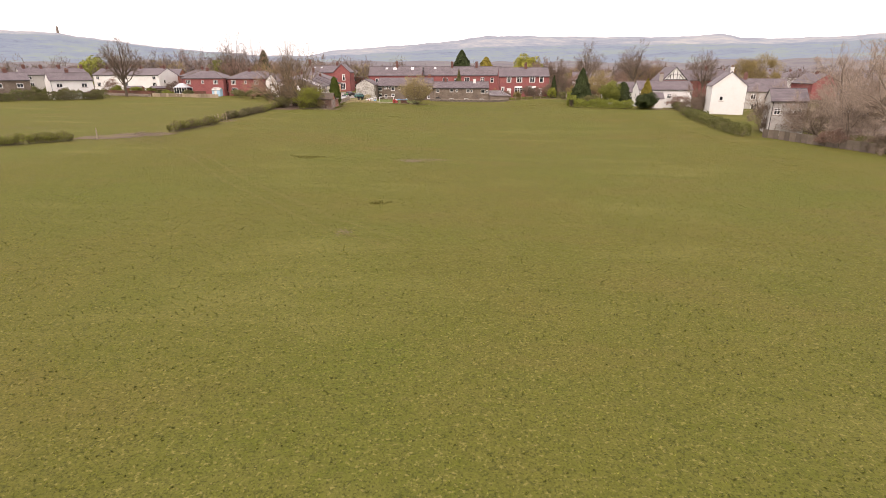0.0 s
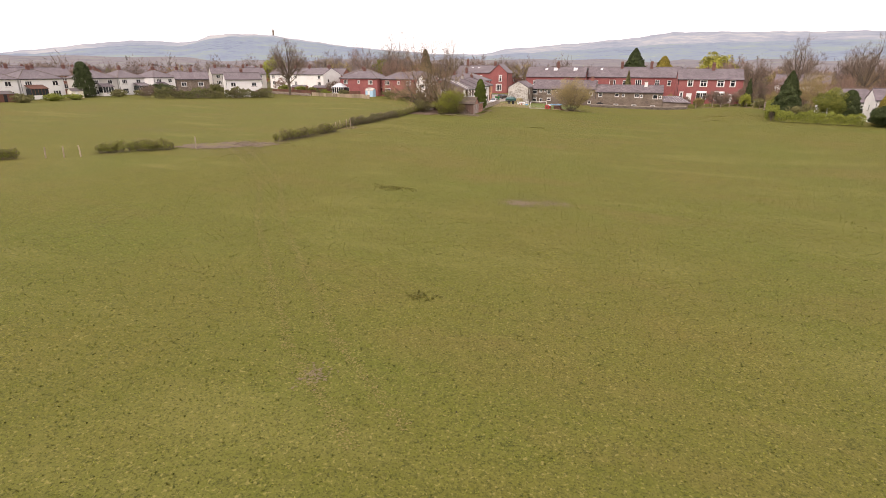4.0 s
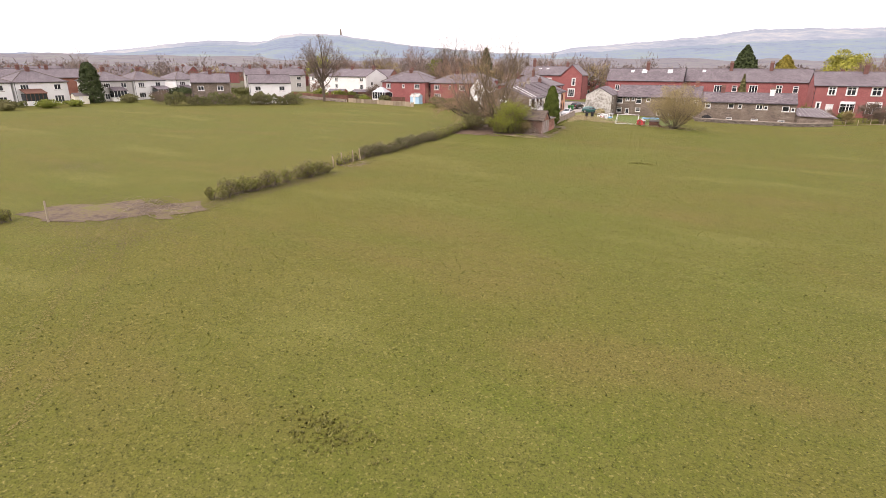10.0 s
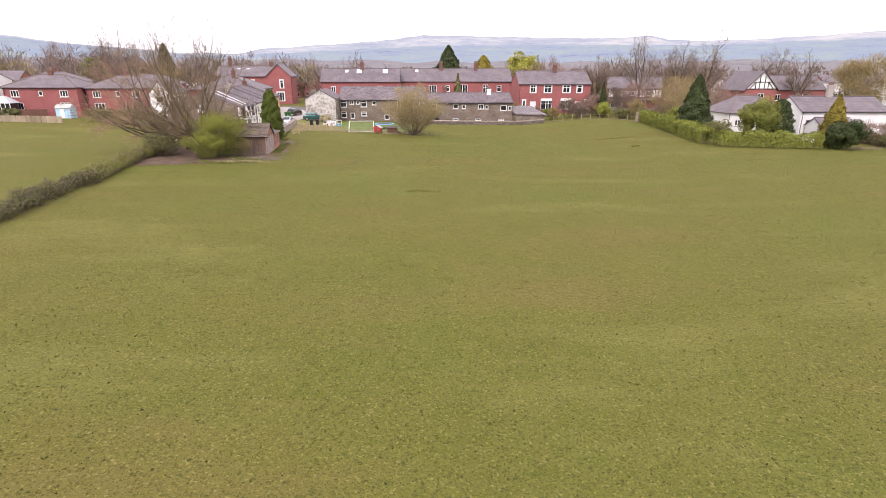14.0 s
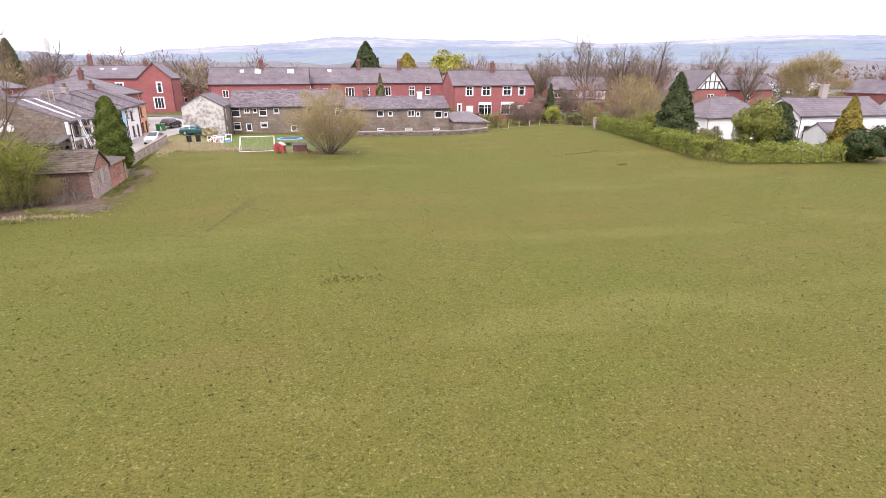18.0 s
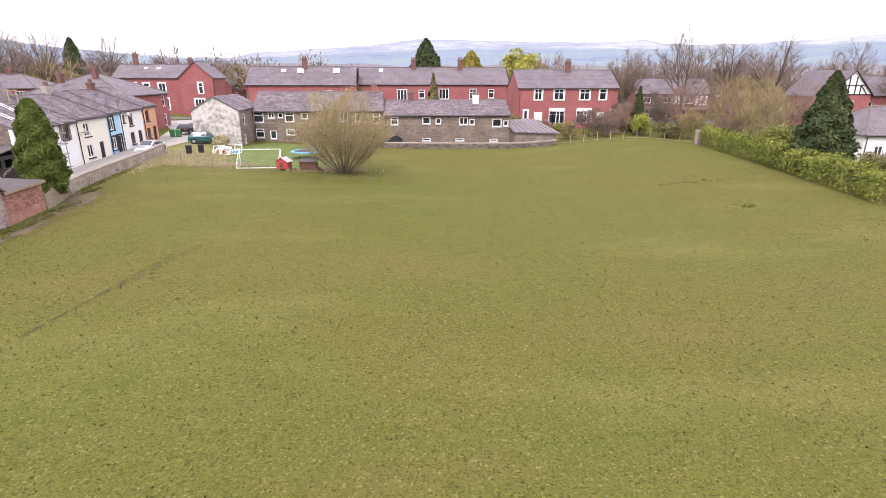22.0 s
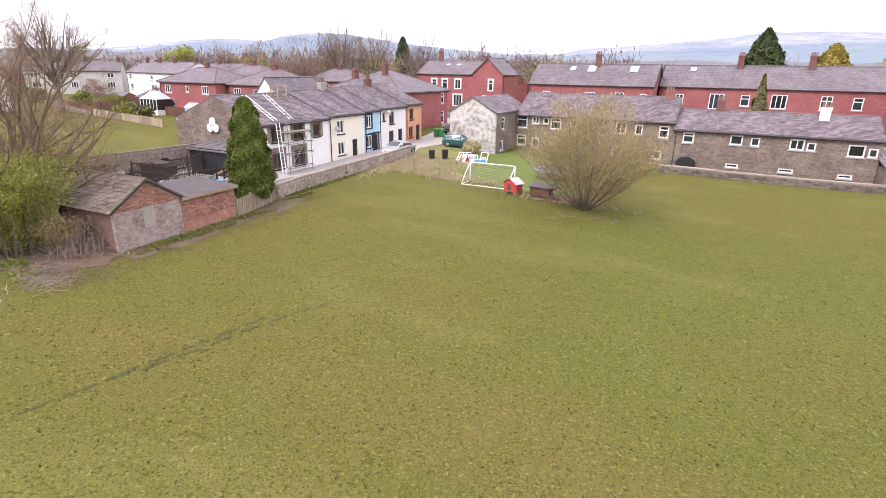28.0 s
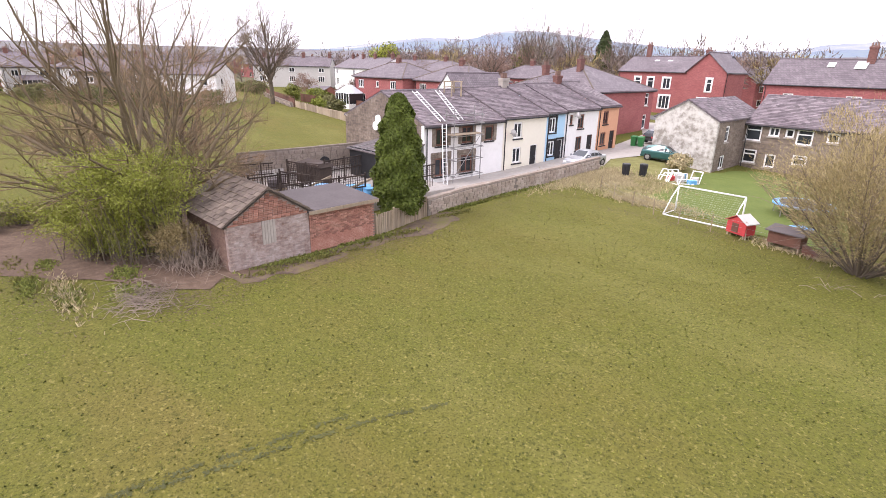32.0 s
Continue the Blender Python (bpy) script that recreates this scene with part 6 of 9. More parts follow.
def timber_gable(ob, L, E, R, D):
    s = Shape().solid([(0.05, -0.02, E), (L - 0.05, -0.02, E), (L - 0.05, 0.28, E), (0.05, 0.28, E)], [(L / 2 - 0.02, -0.02, R), (L / 2 + 0.02, -0.02, R), (L / 2 + 0.02, 0.28, R), (L / 2 - 0.02, 0.28, R)])
    part("gable", s, M["white_render"], ob)
    beam = lambda *p: part("timber", Shape().tube(p, [0.11] * len(p), 4), M["dark_paint"], ob)  # noqa: E731
    beam((0, -0.06, E + 0.05), (L, -0.06, E + 0.05))
    beam((L * 0.2, -0.06, E + (R - E) * 0.4), (L * 0.8, -0.06, E + (R - E) * 0.4))
    for f in (0.3, 0.42, 0.58, 0.7):
        beam((L * f, -0.06, E), (L * f, -0.06, E + (R - E) * (0.4 if f in (0.3, 0.7) else 0.75)))
    beam((L * 0.12, -0.06, E), (L * 0.3, -0.06, E + (R - E) * 0.4))
    beam((L * 0.88, -0.06, E), (L * 0.7, -0.06, E + (R - E) * 0.4))
    beam((0 - 0.4, -0.35, E - 0.35), (L / 2, -0.35, R + 0.1))
    beam((L + 0.4, -0.35, E - 0.35), (L / 2, -0.35, R + 0.1))
    for sg in (0, 1):
        xe = -0.45 if sg == 0 else L + 0.45
        ze = E - 0.45 * (R - E) / (L / 2)
        ring = [(xe, -0.45, ze), (L / 2, -0.45, R), (L / 2, D + 2, R), (xe, D + 2, ze)]
        ring = ring[::-1] if sg == 0 else ring
        part("roof", Shape().solid(ring, [(a, b, c + 0.14) for a, b, c in ring]), M["slate"], ob)


timber_gable(tud, 8.0, 6.6, 10.6, 9.0)
house("house", 74.6, 193.0, 0, 15.0, 9.0, 6.4, 9.6, "red_brick", "long red brick wing beside the timbered gable", seed=93, z=-0.3, front=[(2.6, 3.7, 1.4, 1.6, "two"), (8.5, 3.7, 1.4, 1.6, "two")], chimneys=[(9.0, 4.5, 11.0)])
half = house("house", 39.0, 207.0, -14, 14.0, 8.0, 5.4, 8.2, "dull_brick", "brick house with half-timbered upper floor", seed=94, z=0.6, front=[(2.6, 0.5, 3.0, 1.8, "three"), (7.0, 0.5, 1.2, 1.9, "one"), (9.5, 0.5, 1.2, 1.9, "one"), (2.4, 3.6, 1.5, 1.1, "two"), (6.3, 3.6, 1.5, 1.1, "two"), (10.5, 3.6, 1.5, 1.1, "two")], material="slate")
for a, b in ((0.1, 1.5), (3.3, 5.4), (7.2, 9.6), (11.4, 13.9)):
    part("plaster_panel", Shape().box(a, b, -0.03, -0.003, 3.2, 5.1), M["white_render"], half)
for k in range(18):
    part("timber", Shape().box(0.05 + k * 0.81, 0.2 + k * 0.81, -0.06, -0.032, 3.2, 5.15), M["brown_wood"], half) if not any(abs(0.12 + k * 0.81 - c) < 0.85 for c in (2.4, 6.3, 10.5)) else None
part("timber", Shape().box(0.0, 14.0, -0.09, -0.002, 2.95, 3.18), M["brown_wood"], half)
part("porch_roof", Shape().solid([(0.2, -1.0, 2.4), (13.8, -1.0, 2.4), (13.8, -0.1, 2.9), (0.2, -0.1, 2.9)], [(0.2, -1.0, 2.5), (13.8, -1.0, 2.5), (13.8, -0.1, 3.0), (0.2, -0.1, 3.0)]), M["stone_slate"], half)
house("cottage", 43.5, 140.0, -4, 13.0, 7.0, 4.1, 6.0, "white_render", "white-rendered cottage with slate roof", seed=91, z=0.5, front=[(1.4, 1.2, 1.0, 1.7, "door"), (3.2, 1.9, 1.1, 1.2, "cross"), (7.5, 1.9, 1.1, 1.2, "cross"), (9.8, 1.4, 1.0, 1.2, "two")], left=[(3.5, 2.0, 0.9, 1.1, "one")], chimneys=[(6.0, 3.5, 7.8, "grey_stone")], gutter=True)
house("garage", 43.6, 135.6, -8, 4.6, 4.0, 2.2, 3.3, "white_render", "low white garage with slate roof", seed=95, z=0.5, front=[], gutter=False, category="garage")
house("bungalow", 39.0, 151.0, 4, 11.0, 7.0, 3.2, 5.9, "white_render", "white bungalow with grey slate roof behind the hedge", seed=96, z=0.4, roof="hip", front=[(2.0, 1.0, 1.1, 1.1, "two"), (6.0, 1.0, 1.2, 1.1, "two")], gutter=True)
house("terrace_house", 62.5, 141.0, -20, 16.0, 8.0, 5.0, 7.8, "grey_render", "pale rendered terrace with slate roof", seed=97, z=-0.8, front=[(2.0, 3.0, 1.2, 1.4, "two"), (5.5, 3.0, 1.2, 1.4, "two"), (9.0, 3.0, 1.2, 1.4, "two"), (12.5, 3.0, 1.2, 1.4, "two"), (3.0, 0.6, 1.4, 1.5, "two"), (9.5, 0.6, 1.4, 1.5, "two")], chimneys=[(7.0, 4.0, 9.2)])
house("house", 58.8, 117.2, 74, 9.0, 6.6, 6.3, 9.0, "white_render", "white-rendered gabled house with end chimney", seed=92, z=-0.3, left=[(2.0, 3.2, 0.8, 1.0, "one")], front=[(2.0, 3.2, 1.0, 1.1, "two"), (2.0, 0.6, 1.2, 1.4, "two")], chimneys=[(0.5, 3.3, 10.0, "white_render")])
house("house", 48.6, 88.2, -20, 5.0, 7.0, 5.6, 7.3, "grey_render", "grey rendered house with dark windows", seed=98, z=-1.2, front=[(1.0, 3.4, 1.0, 1.1, "cross"), (3.8, 3.4, 1.1, 1.1, "cross"), (3.7, 1.2, 1.2, 1.1, "cross")], trim=None)
house("house", 61.0, 92.0, -33, 15.0, 8.0, 5.2, 7.6, "pink_render", "pinkish rendered house row with white windows", seed=99, z=-1.3, front=[(2.0, 3.2, 1.4, 1.2, "two"), (4.8, 3.2, 1.6, 1.2, "two"), (8.0, 3.2, 1.4, 1.2, "two"), (11.0, 3.2, 1.4, 1.2, "two"), (13.4, 3.2, 1.2, 1.2, "two"), (12.0, 0.6, 1.5, 1.5, "three")])


def skylight(ob, x, f, E, R, D, w=0.8, h=1.0):
    """A roof window lying on the front slope at the share f of its height."""
    slope = math.atan2(R - E, D / 2)
    p = part("skylight", Shape().box(-w / 2, w / 2, -h / 2, h / 2, 0.15, 0.22), M["white_paint"], ob, "pale roof window")
    p.location, p.rotation_euler = (x, f * D / 2, E + f * (R - E)), (slope, 0, 0)
    part("pane", Shape().box(-w / 2 + 0.07, w / 2 - 0.07, -h / 2 + 0.07, h / 2 - 0.07, 0.215, 0.225), M["pale_glass"], p)


for ob, xs, f in ((t3, (2.0, 4.3, 6.6, 8.1, 14.2), 0.75), (t1, (6.2, 9.3, 15.8), 0.75), (t2, (4.2,), 0.8), (vl, (5.5, 8.0), 0.75)):
    for x in xs:
        skylight(ob, x, f, 6.3, 9.2, 9.0, *( (1.2, 1.6) if x in (9.3, 15.8) else (0.8, 1.0)))
def bargeboards(ob, x, E, R, D, material="dark_paint", out=0.2):
    """Boards along the rake of a gable end that stands at local x."""
    for y0 in (-0.3, D + 0.3):
        z0 = E - 0.3 * (R - E) / (D / 2)
        a, b = (x + out, y0, z0 - 0.12), (x + out, D / 2, R - 0.12)
        ring = [(a[0] - 0.04, a[1], a[2]), (a[0] + 0.04, a[1], a[2]), (b[0] + 0.04, b[1], b[2]), (b[0] - 0.04, b[1], b[2])]
        ring = ring if y0 < 0 else ring[::-1]
        part("bargeboard", Shape().solid(ring, [(p, q, r + 0.42) for p, q, r in ring]), M[material], ob)


bargeboards(t1, 19.4, 6.2, 9.2, 9.0)
bargeboards(t2, 29.0, 6.2, 9.2, 9.0)
bargeboards(t2, 0.0, 6.2, 9.2, 9.0, out=-0.2)
bargeboards(vl, 18.0, 6.9, 9.4, 10.0)
# low lean-to with a pale roof at the end of the stone row
ext = thing("lean_to", 7.3, 173.9, 0.1, 6, "low garden lean-to with a grey sloping roof", "outbuilding")
part("wall", Shape().box(0.1, 6.2, 0.0, 5.0, -0.2, 1.7), M["stone_wall"], ext)
part("roof", Shape().solid([(-0.1, -0.3, 1.7), (7.0, -0.3, 1.4), (4.8, 5.2, 3.0), (-0.1, 5.2, 3.0)], [(-0.1, -0.3, 1.78), (7.0, -0.3, 1.48), (4.8, 5.2, 3.08), (-0.1, 5.2, 3.08)]), M["slate"], ext)
for k in range(8):
    part("glazing_bar", Shape().tube([(0.5 + 0.8 * k, -0.28, 1.76), (0.5 + 0.55 * k, 5.1, 3.08)], [0.03, 0.03], 4), M["grey_render"], ext)

# ---------------------------------------------------------------- old shed at the field's edge
def old_shed():
    ob = thing("old_shed", -32.15, 128.3, 0.62, 92.5, "old brick shed with pinkish rendered gable and stone slate roof", "shed")
    L, D, E, R = 3.9, 4.5, 2.15, 3.38
    rng = np.random.default_rng(9)
    s = Shape()
    pierced(s, L, -0.4, E, 0.25, [])
    s.face((0, 0, E), (L, 0, E), (L / 2, 0, R)).face((L, 0.25, E), (0, 0.25, E), (L / 2, 0.25, R))
    front = part("front_wall", s, M["pink_render"], ob)
    b = Shape()
    pierced(b, D - 0.25, -0.4, E, 0.25, [(2.2, 2.7, 1.2, 1.75)])
    side = part("side_wall", b, M["shed_brick"], ob)
    side.location, side.rotation_euler = (0, D, 0), (0, 0, radians(-90))
    window(side, 2.45, 1.2, 0.5, 0.55, (2, 1), "wood", sill=None)
    r = Shape()
    pierced(r, D - 0.25, -0.4, E, 0.25, [])
    w = part("side_wall", r, M["dull_brick"], ob)
    w.location, w.rotation_euler = (L, 0.25, 0), (0, 0, radians(90))
    k = Shape()
    pierced(k, L - 0.6, -0.4, E, 0.25, [])
    w = part("back_wall", k, M["dull_brick"], ob)
    w.location, w.rotation_euler = (L - 0.3, D + 0.25, 0), (0, 0, radians(180))
    board = Shape()
    for i in range(5):
        board.box(1.55 + i * 0.13, 1.67 + i * 0.13, -0.035, -0.003, 0.95 + 0.02 * (i % 2), 2.05, 0.006)
    part("boarded_hatch", board, M["grey_stone"], front, "grey weathered boards over a hatch")
    bm1 = Shape().box(-0.105, 0.105, -0.02, 0.02, 0, 0.065, 0.006).mesh("brick", M["brick_piece"])
    n = 0
    for row in range(15):
        z = E + row * 0.08 - 0.1
        half = (R - z - 0.1) / (R - E) * L / 2
        x = L / 2 - half + 0.15 + (row % 2) * 0.11
        while x < L / 2 + half - 0.12 and z < R - 0.15:
            q = part("brick", bm1, None, front)
            q.location = (x, -0.012 - rng.uniform(0, 0.01), z)
            x += 0.225
            n += 1
    for sgn in (0, 1):
        xe = -0.18 if sgn == 0 else L + 0.12
        ze = E - 0.18 * (R - E) / (L / 2)
        ring = [(xe, -0.15, ze), (L / 2, -0.15, R), (L / 2, D + 0.2, R), (xe, D + 0.2, ze)]
        if sgn == 1:
            ring = ring[::-1]
        slab = part("roof", Shape().solid(ring[::-1], [(a, c, d + 0.06) for a, c, d in ring[::-1]]), M["shed_slab"], ob)
        up = Vector((L / 2 - xe, 0, R - ze))
        W = up.length
        upn = up.normalized()
        rows, cols = 10, 13
        rh, cw = W / rows, (D + 0.35) / cols
        nrm = Vector((-upn.z, 0, upn.x)) if sgn == 0 else Vector((upn.z, 0, -upn.x)) * -1
        if nrm.z < 0:
            nrm = -nrm
        for rr in range(rows):
            for c in range(cols + rr % 2):
                y0, y1 = max(-0.15, -0.15 + (c - 0.5 * (rr % 2)) * cw), min(D + 0.2, -0.15 + (c + 1 - 0.5 * (rr % 2)) * cw) - 0.03
                if y1 - y0 < 0.08:
                    continue
                o = Vector((xe, 0, ze)) + upn * (rr * rh - 0.06) + nrm * 0.10
                t = Vector((xe, 0, ze)) + upn * ((rr + 1) * rh + 0.05) + nrm * 0.062
                lift = nrm * (0.05 + rng.uniform(0, 0.03))
                sl = Shape().solid([(o.x, y0, o.z), (o.x, y1, o.z), (t.x, y1, t.z), (t.x, y0, t.z)] if sgn == 1 else [(t.x, y0, t.z), (t.x, y1, t.z), (o.x, y1, o.z), (o.x, y0, o.z)],
                                   [tuple(Vector(p) + lift) for p in ([(o.x, y0, o.z), (o.x, y1, o.z), (t.x, y1, t.z), (t.x, y0, t.z)] if sgn == 1 else [(t.x, y0, t.z), (t.x, y1, t.z), (o.x, y1, o.z), (o.x, y0, o.z)])])
                part("stone_slate", sl, M["stone_slate"], slab)
    part("ridge", Shape().tube([(L / 2, -0.15, R + 0.1), (L / 2, D + 0.2, R + 0.1)], [0.09, 0.09], 6), M["stone_slate"], ob)


old_shed()


def flat_shed():
    ob = thing("brick_store", -32.35, 132.23, 0.62, 92.0, "red brick flat-roofed store with black felt roof", "shed")
    L, D, E = 3.85, 3.3, 2.02
    rng = np.random.default_rng(19)
    core = Shape().box(0.0, L, 0.03, 0.25, -0.4, E)
    w = part("front_wall", core, M["mortar"], ob)
    me = Shape().box(-0.107, 0.107, -0.03, 0.03, 0, 0.066, 0.006).mesh("brick", M["brick_piece"])
    half = Shape().box(-0.05, 0.05, -0.03, 0.03, 0, 0.066, 0.006).mesh("brick", M["brick_piece"])
    count, rest = 0, Shape()
    for row in range(31, -1, -1):
        z = -0.35 + row * 0.0745
        x = 0.115 if row % 2 else 0.06
        first = not row % 2
        while x < L - 0.04:
            use = half if first else me
            mloc = pose(x, 0.03 - rng.uniform(0, 0.008), z, 0, 0, rng.uniform(-1, 1))
            if count < 300:
                q = part("brick", use, None, w)
                q.matrix_local = mloc
                count += 1
            else:
                off = len(rest.v)
                rest.v += [tuple(mloc @ v.co) for v in use.vertices]
                rest.f += [tuple(i + off for i in p.vertices) for p in use.polygons]
            x += 0.17 if first else 0.225
            first = False
    part("bricks", rest, M["brick_piece"], w)["kind"] = "stuff"
    for loc, rz, ln in (((L, 0.26, 0), 90, D), ((0, D, 0), -90, D - 0.26)):
        s = Shape()
        pierced(s, ln, -0.4, E, 0.22, [])
        p = part("side_wall", s, M["dull_brick"], ob)
        p.location, p.rotation_euler = loc, (0, 0, radians(rz))
    rf = Shape().solid([(-0.1, -0.2, E), (L + 0.12, -0.2, E), (L + 0.12, D + 0.2, E + 0.22), (-0.1, D + 0.2, E + 0.22)], [(-0.1, -0.2, E + 0.1), (L + 0.12, -0.2, E + 0.1), (L + 0.12, D + 0.2, E + 0.32), (-0.1, D + 0.2, E + 0.32)])
    roof = part("roof", rf, M["felt"], ob, "sagging black felt roof")
    part("fascia", Shape().box(-0.1, L + 0.12, -0.235, -0.203, E - 0.08, E + 0.09), M["wood"], roof)


flat_shed()


def board_fence(name, x0, y0, x1, y1, height, label, material="wood", width=0.11, gap=0.015, seed=1, posts=1.8, rail=True):
    """Upright boards on rails and posts; every board is a piece of its own."""
    rng = np.random.default_rng(seed)
    L = math.hypot(x1 - x0, y1 - y0)
    ob = thing(name, x0, y0, None, math.degrees(math.atan2(y1 - y0, x1 - x0)), label, "fence")
    me = Shape().box(-width / 2, width / 2, -0.012, 0.012, 0.02, height, 0.004).mesh("board", M[material])
    n = int(L / (width + gap))
    a = math.atan2(y1 - y0, x1 - x0)
    g0 = hill(x0, y0)
    for i in range(n):
        s = (i + 0.5) * L / n
        b = part("board", me, None, ob)
        b.location = (s, -0.05, hill(x0 + math.cos(a) * s, y0 + math.sin(a) * s) - g0 + rng.uniform(-0.04, 0.03))
        b.rotation_euler = (0, radians(rng.normal(0, 1.0)), 0)
    m = max(1, round(L / posts))
    for i in range(m + 1):
        s = i * L / m
        p = part("post", cached(("fpost", height, material), lambda: Shape().box(-0.05, 0.05, -0.03, 0.07, -0.3, height + 0.08, 0.01).mesh("post", M[material])), None, ob)
        p.location = (s, 0, hill(x0 + math.cos(a) * s, y0 + math.sin(a) * s) - g0)
    for zr in (0.3, height - 0.25):
        part("rail", Shape().box(0, L, -0.035, -0.002, zr, zr + 0.08), M[material], ob)
    return ob


board_fence("board_fence", -32.5, 136.15, -33.6, 140.6, 1.15, "grey weathered vertical board fence below the conifer", seed=3)
stone_run("field_wall", [(-33.8, 140.7), (-34.5, 144.6), (-34.9, 150.0), (-35.0, 156.0), (-35.1, 161.4)], 0.95, 0.4, "lane_stones", "weathered stone and rendered wall between lane and field", 21, piece=(0.5, 0.23))
conifer("conifer", -33.9, 138.8, 1.45, 7.1, "conifer_leaf", 101, "dense dark green conical conifer by the lane wall", n=40000, size=0.095, power=0.42, base=0.5)
bare_tree("bare_tree", -39.7, 127.4, 17.2, 6.6, 102, "large spreading leafless tree with fanning limbs behind the shed", limbs=18, kids=(6, 5, 4, 2), fork=0.15, radius=0.36, stems=3, widest=84.0, thin=0.008, lift=0.05, wander=0.10, twig="shed_twig", bark="field_bark", fuzz=5000, fuzz_length=0.4, fuzz_width=0.007)
bare_tree("bare_tree", -45.3, 130.5, 11.6, 6.4, 103, "reddish-brown leafless tree at the end of the hedge", limbs=14, kids=(6, 5, 4, 2), fork=0.2, radius=0.3, stems=2, widest=96.0, thin=0.01, lift=0.02, wander=0.14, twig="hedge_twig", off=(-2.2, -0.5), fuzz=11000, fuzz_length=0.4, fuzz_width=0.008)


def feathery_bush(x, y, reach, height, stems, seed, material, label, size=0.045):
    """Long arching stems set with small leaves: loose, drooping at the rim."""
    rng = np.random.default_rng(seed)
    ob = thing("bush", x, y, None, 0, label, "bush")
    st = Shape()
    pts = []
    for k in range(stems):
        a = rng.uniform(0, 6.28)
        rr, hh = reach * rng.uniform(0.25, 1.05), height * rng.uniform(0.65, 1.08)
        bx, by = 0.25 * reach * rng.normal(0, 1, 2)
        line = []
        for i in range(8):
            t = i / 7
            rise = hh * (1.9 * t - 1.05 * t * t) if rr > 0.5 * reach else hh * t ** 0.8
            line.append((bx + rr * math.cos(a) * t ** 1.3 + rng.normal(0, 0.05), by + rr * math.sin(a) * t ** 1.3 + rng.normal(0, 0.05), max(0.05, rise)))
        st.tube(line, [0.022 - 0.0024 * i for i in range(8)], 3)
        ln = np.array(line)
        n = 300
        f = 0.25 + 6.75 * rng.uniform(0, 1, n) ** 0.8
        i0 = np.minimum(6, f.astype(int))
        base = ln[i0] + (ln[i0 + 1] - ln[i0]) * (f - i0)[:, None]
        side = rng.normal(0, 1, (n, 3)) * np.array([0.2, 0.2, 0.14]) * (0.5 + 0.1 * f)[:, None]
        side[:, 2] -= 0.10 * np.abs(side[:, 0])
        pts.append(base + side)
    p = np.concatenate(pts)
    p[:, 2] = np.maximum(0.04, p[:, 2])
    part("crown", leaves(rng, p, size, M[material], "crown", squash=1.0), None, ob)
    part("stem_tangle", st, M["bark"], ob)["kind"] = "stuff"
    return ob


M["spring_leaf"] = leafy("spring_leaf", [(0.18, 0.20, 0.03), (0.235, 0.255, 0.042), (0.30, 0.305, 0.065)], island=0.25)
feathery_bush(-36.7, 126.0, 2.7, 5.0, 200, 105, "spring_leaf", "fresh yellow-green overgrown bush beside the old shed")
feathery_bush(-38.0, 124.6, 2.6, 3.0, 90, 106, "spring_leaf", "fresh yellow-green arching bush on the earth bank")
feathery_bush(-34.9, 127.0, 1.3, 1.9, 40, 108, "bud", "olive-brown arching stems by the shed")
bush("bush", -43.5, 126.5, 2.6, 3.0, 3.2, "olive_leaf", 107, "olive-green thicket under the trees", n=8000, size=0.08)
rngb = np.random.default_rng(77)
brush = Shape()
for k in range(260):
    a, r = rngb.uniform(0, 6.28), rngb.uniform(0, 1) ** 0.5
    x, y = -34.2 + 1.9 * r * math.cos(a), 127.4 + 1.3 * r * math.sin(a)
    h0 = rngb.uniform(0.5, 1.9) * (1.2 - r)
    dx, dy = rngb.normal(0, 0.7, 2)
    brush.tube([(x, y, hill(x, y) - 0.05), (x + dx * 0.5, y + dy * 0.5, hill(x, y) + h0), (x + dx, y + dy, hill(x, y) + h0 * rngb.uniform(0.2, 1.1))], [0.014, 0.01, 0.005], 3)
tagged(part("brushwood", brush, M["stick"]), "tangle of bare arching brambles against the shed", "brushwood", kind="stuff")

# ---------------------------------------------------------------- yard behind the shed
yt = thing("yard_terrace", -41.0, 139.0, 0.0, 0, "raised concrete yard between shed and cottages", "yard", kind="structure")
part("slab", Shape().box(-5.4, 4.6, -6.6, 6.6, 0.3, 1.32, 0.03), M["lane"], yt)
stone_run("yard_wall", [(-46.2, 134.5), (-46.2, 145.5)], 2.4, 0.3, "yard_block", "pale rendered yard wall with a dark gate", 23, piece=(0.6, 0.3), limit=60)


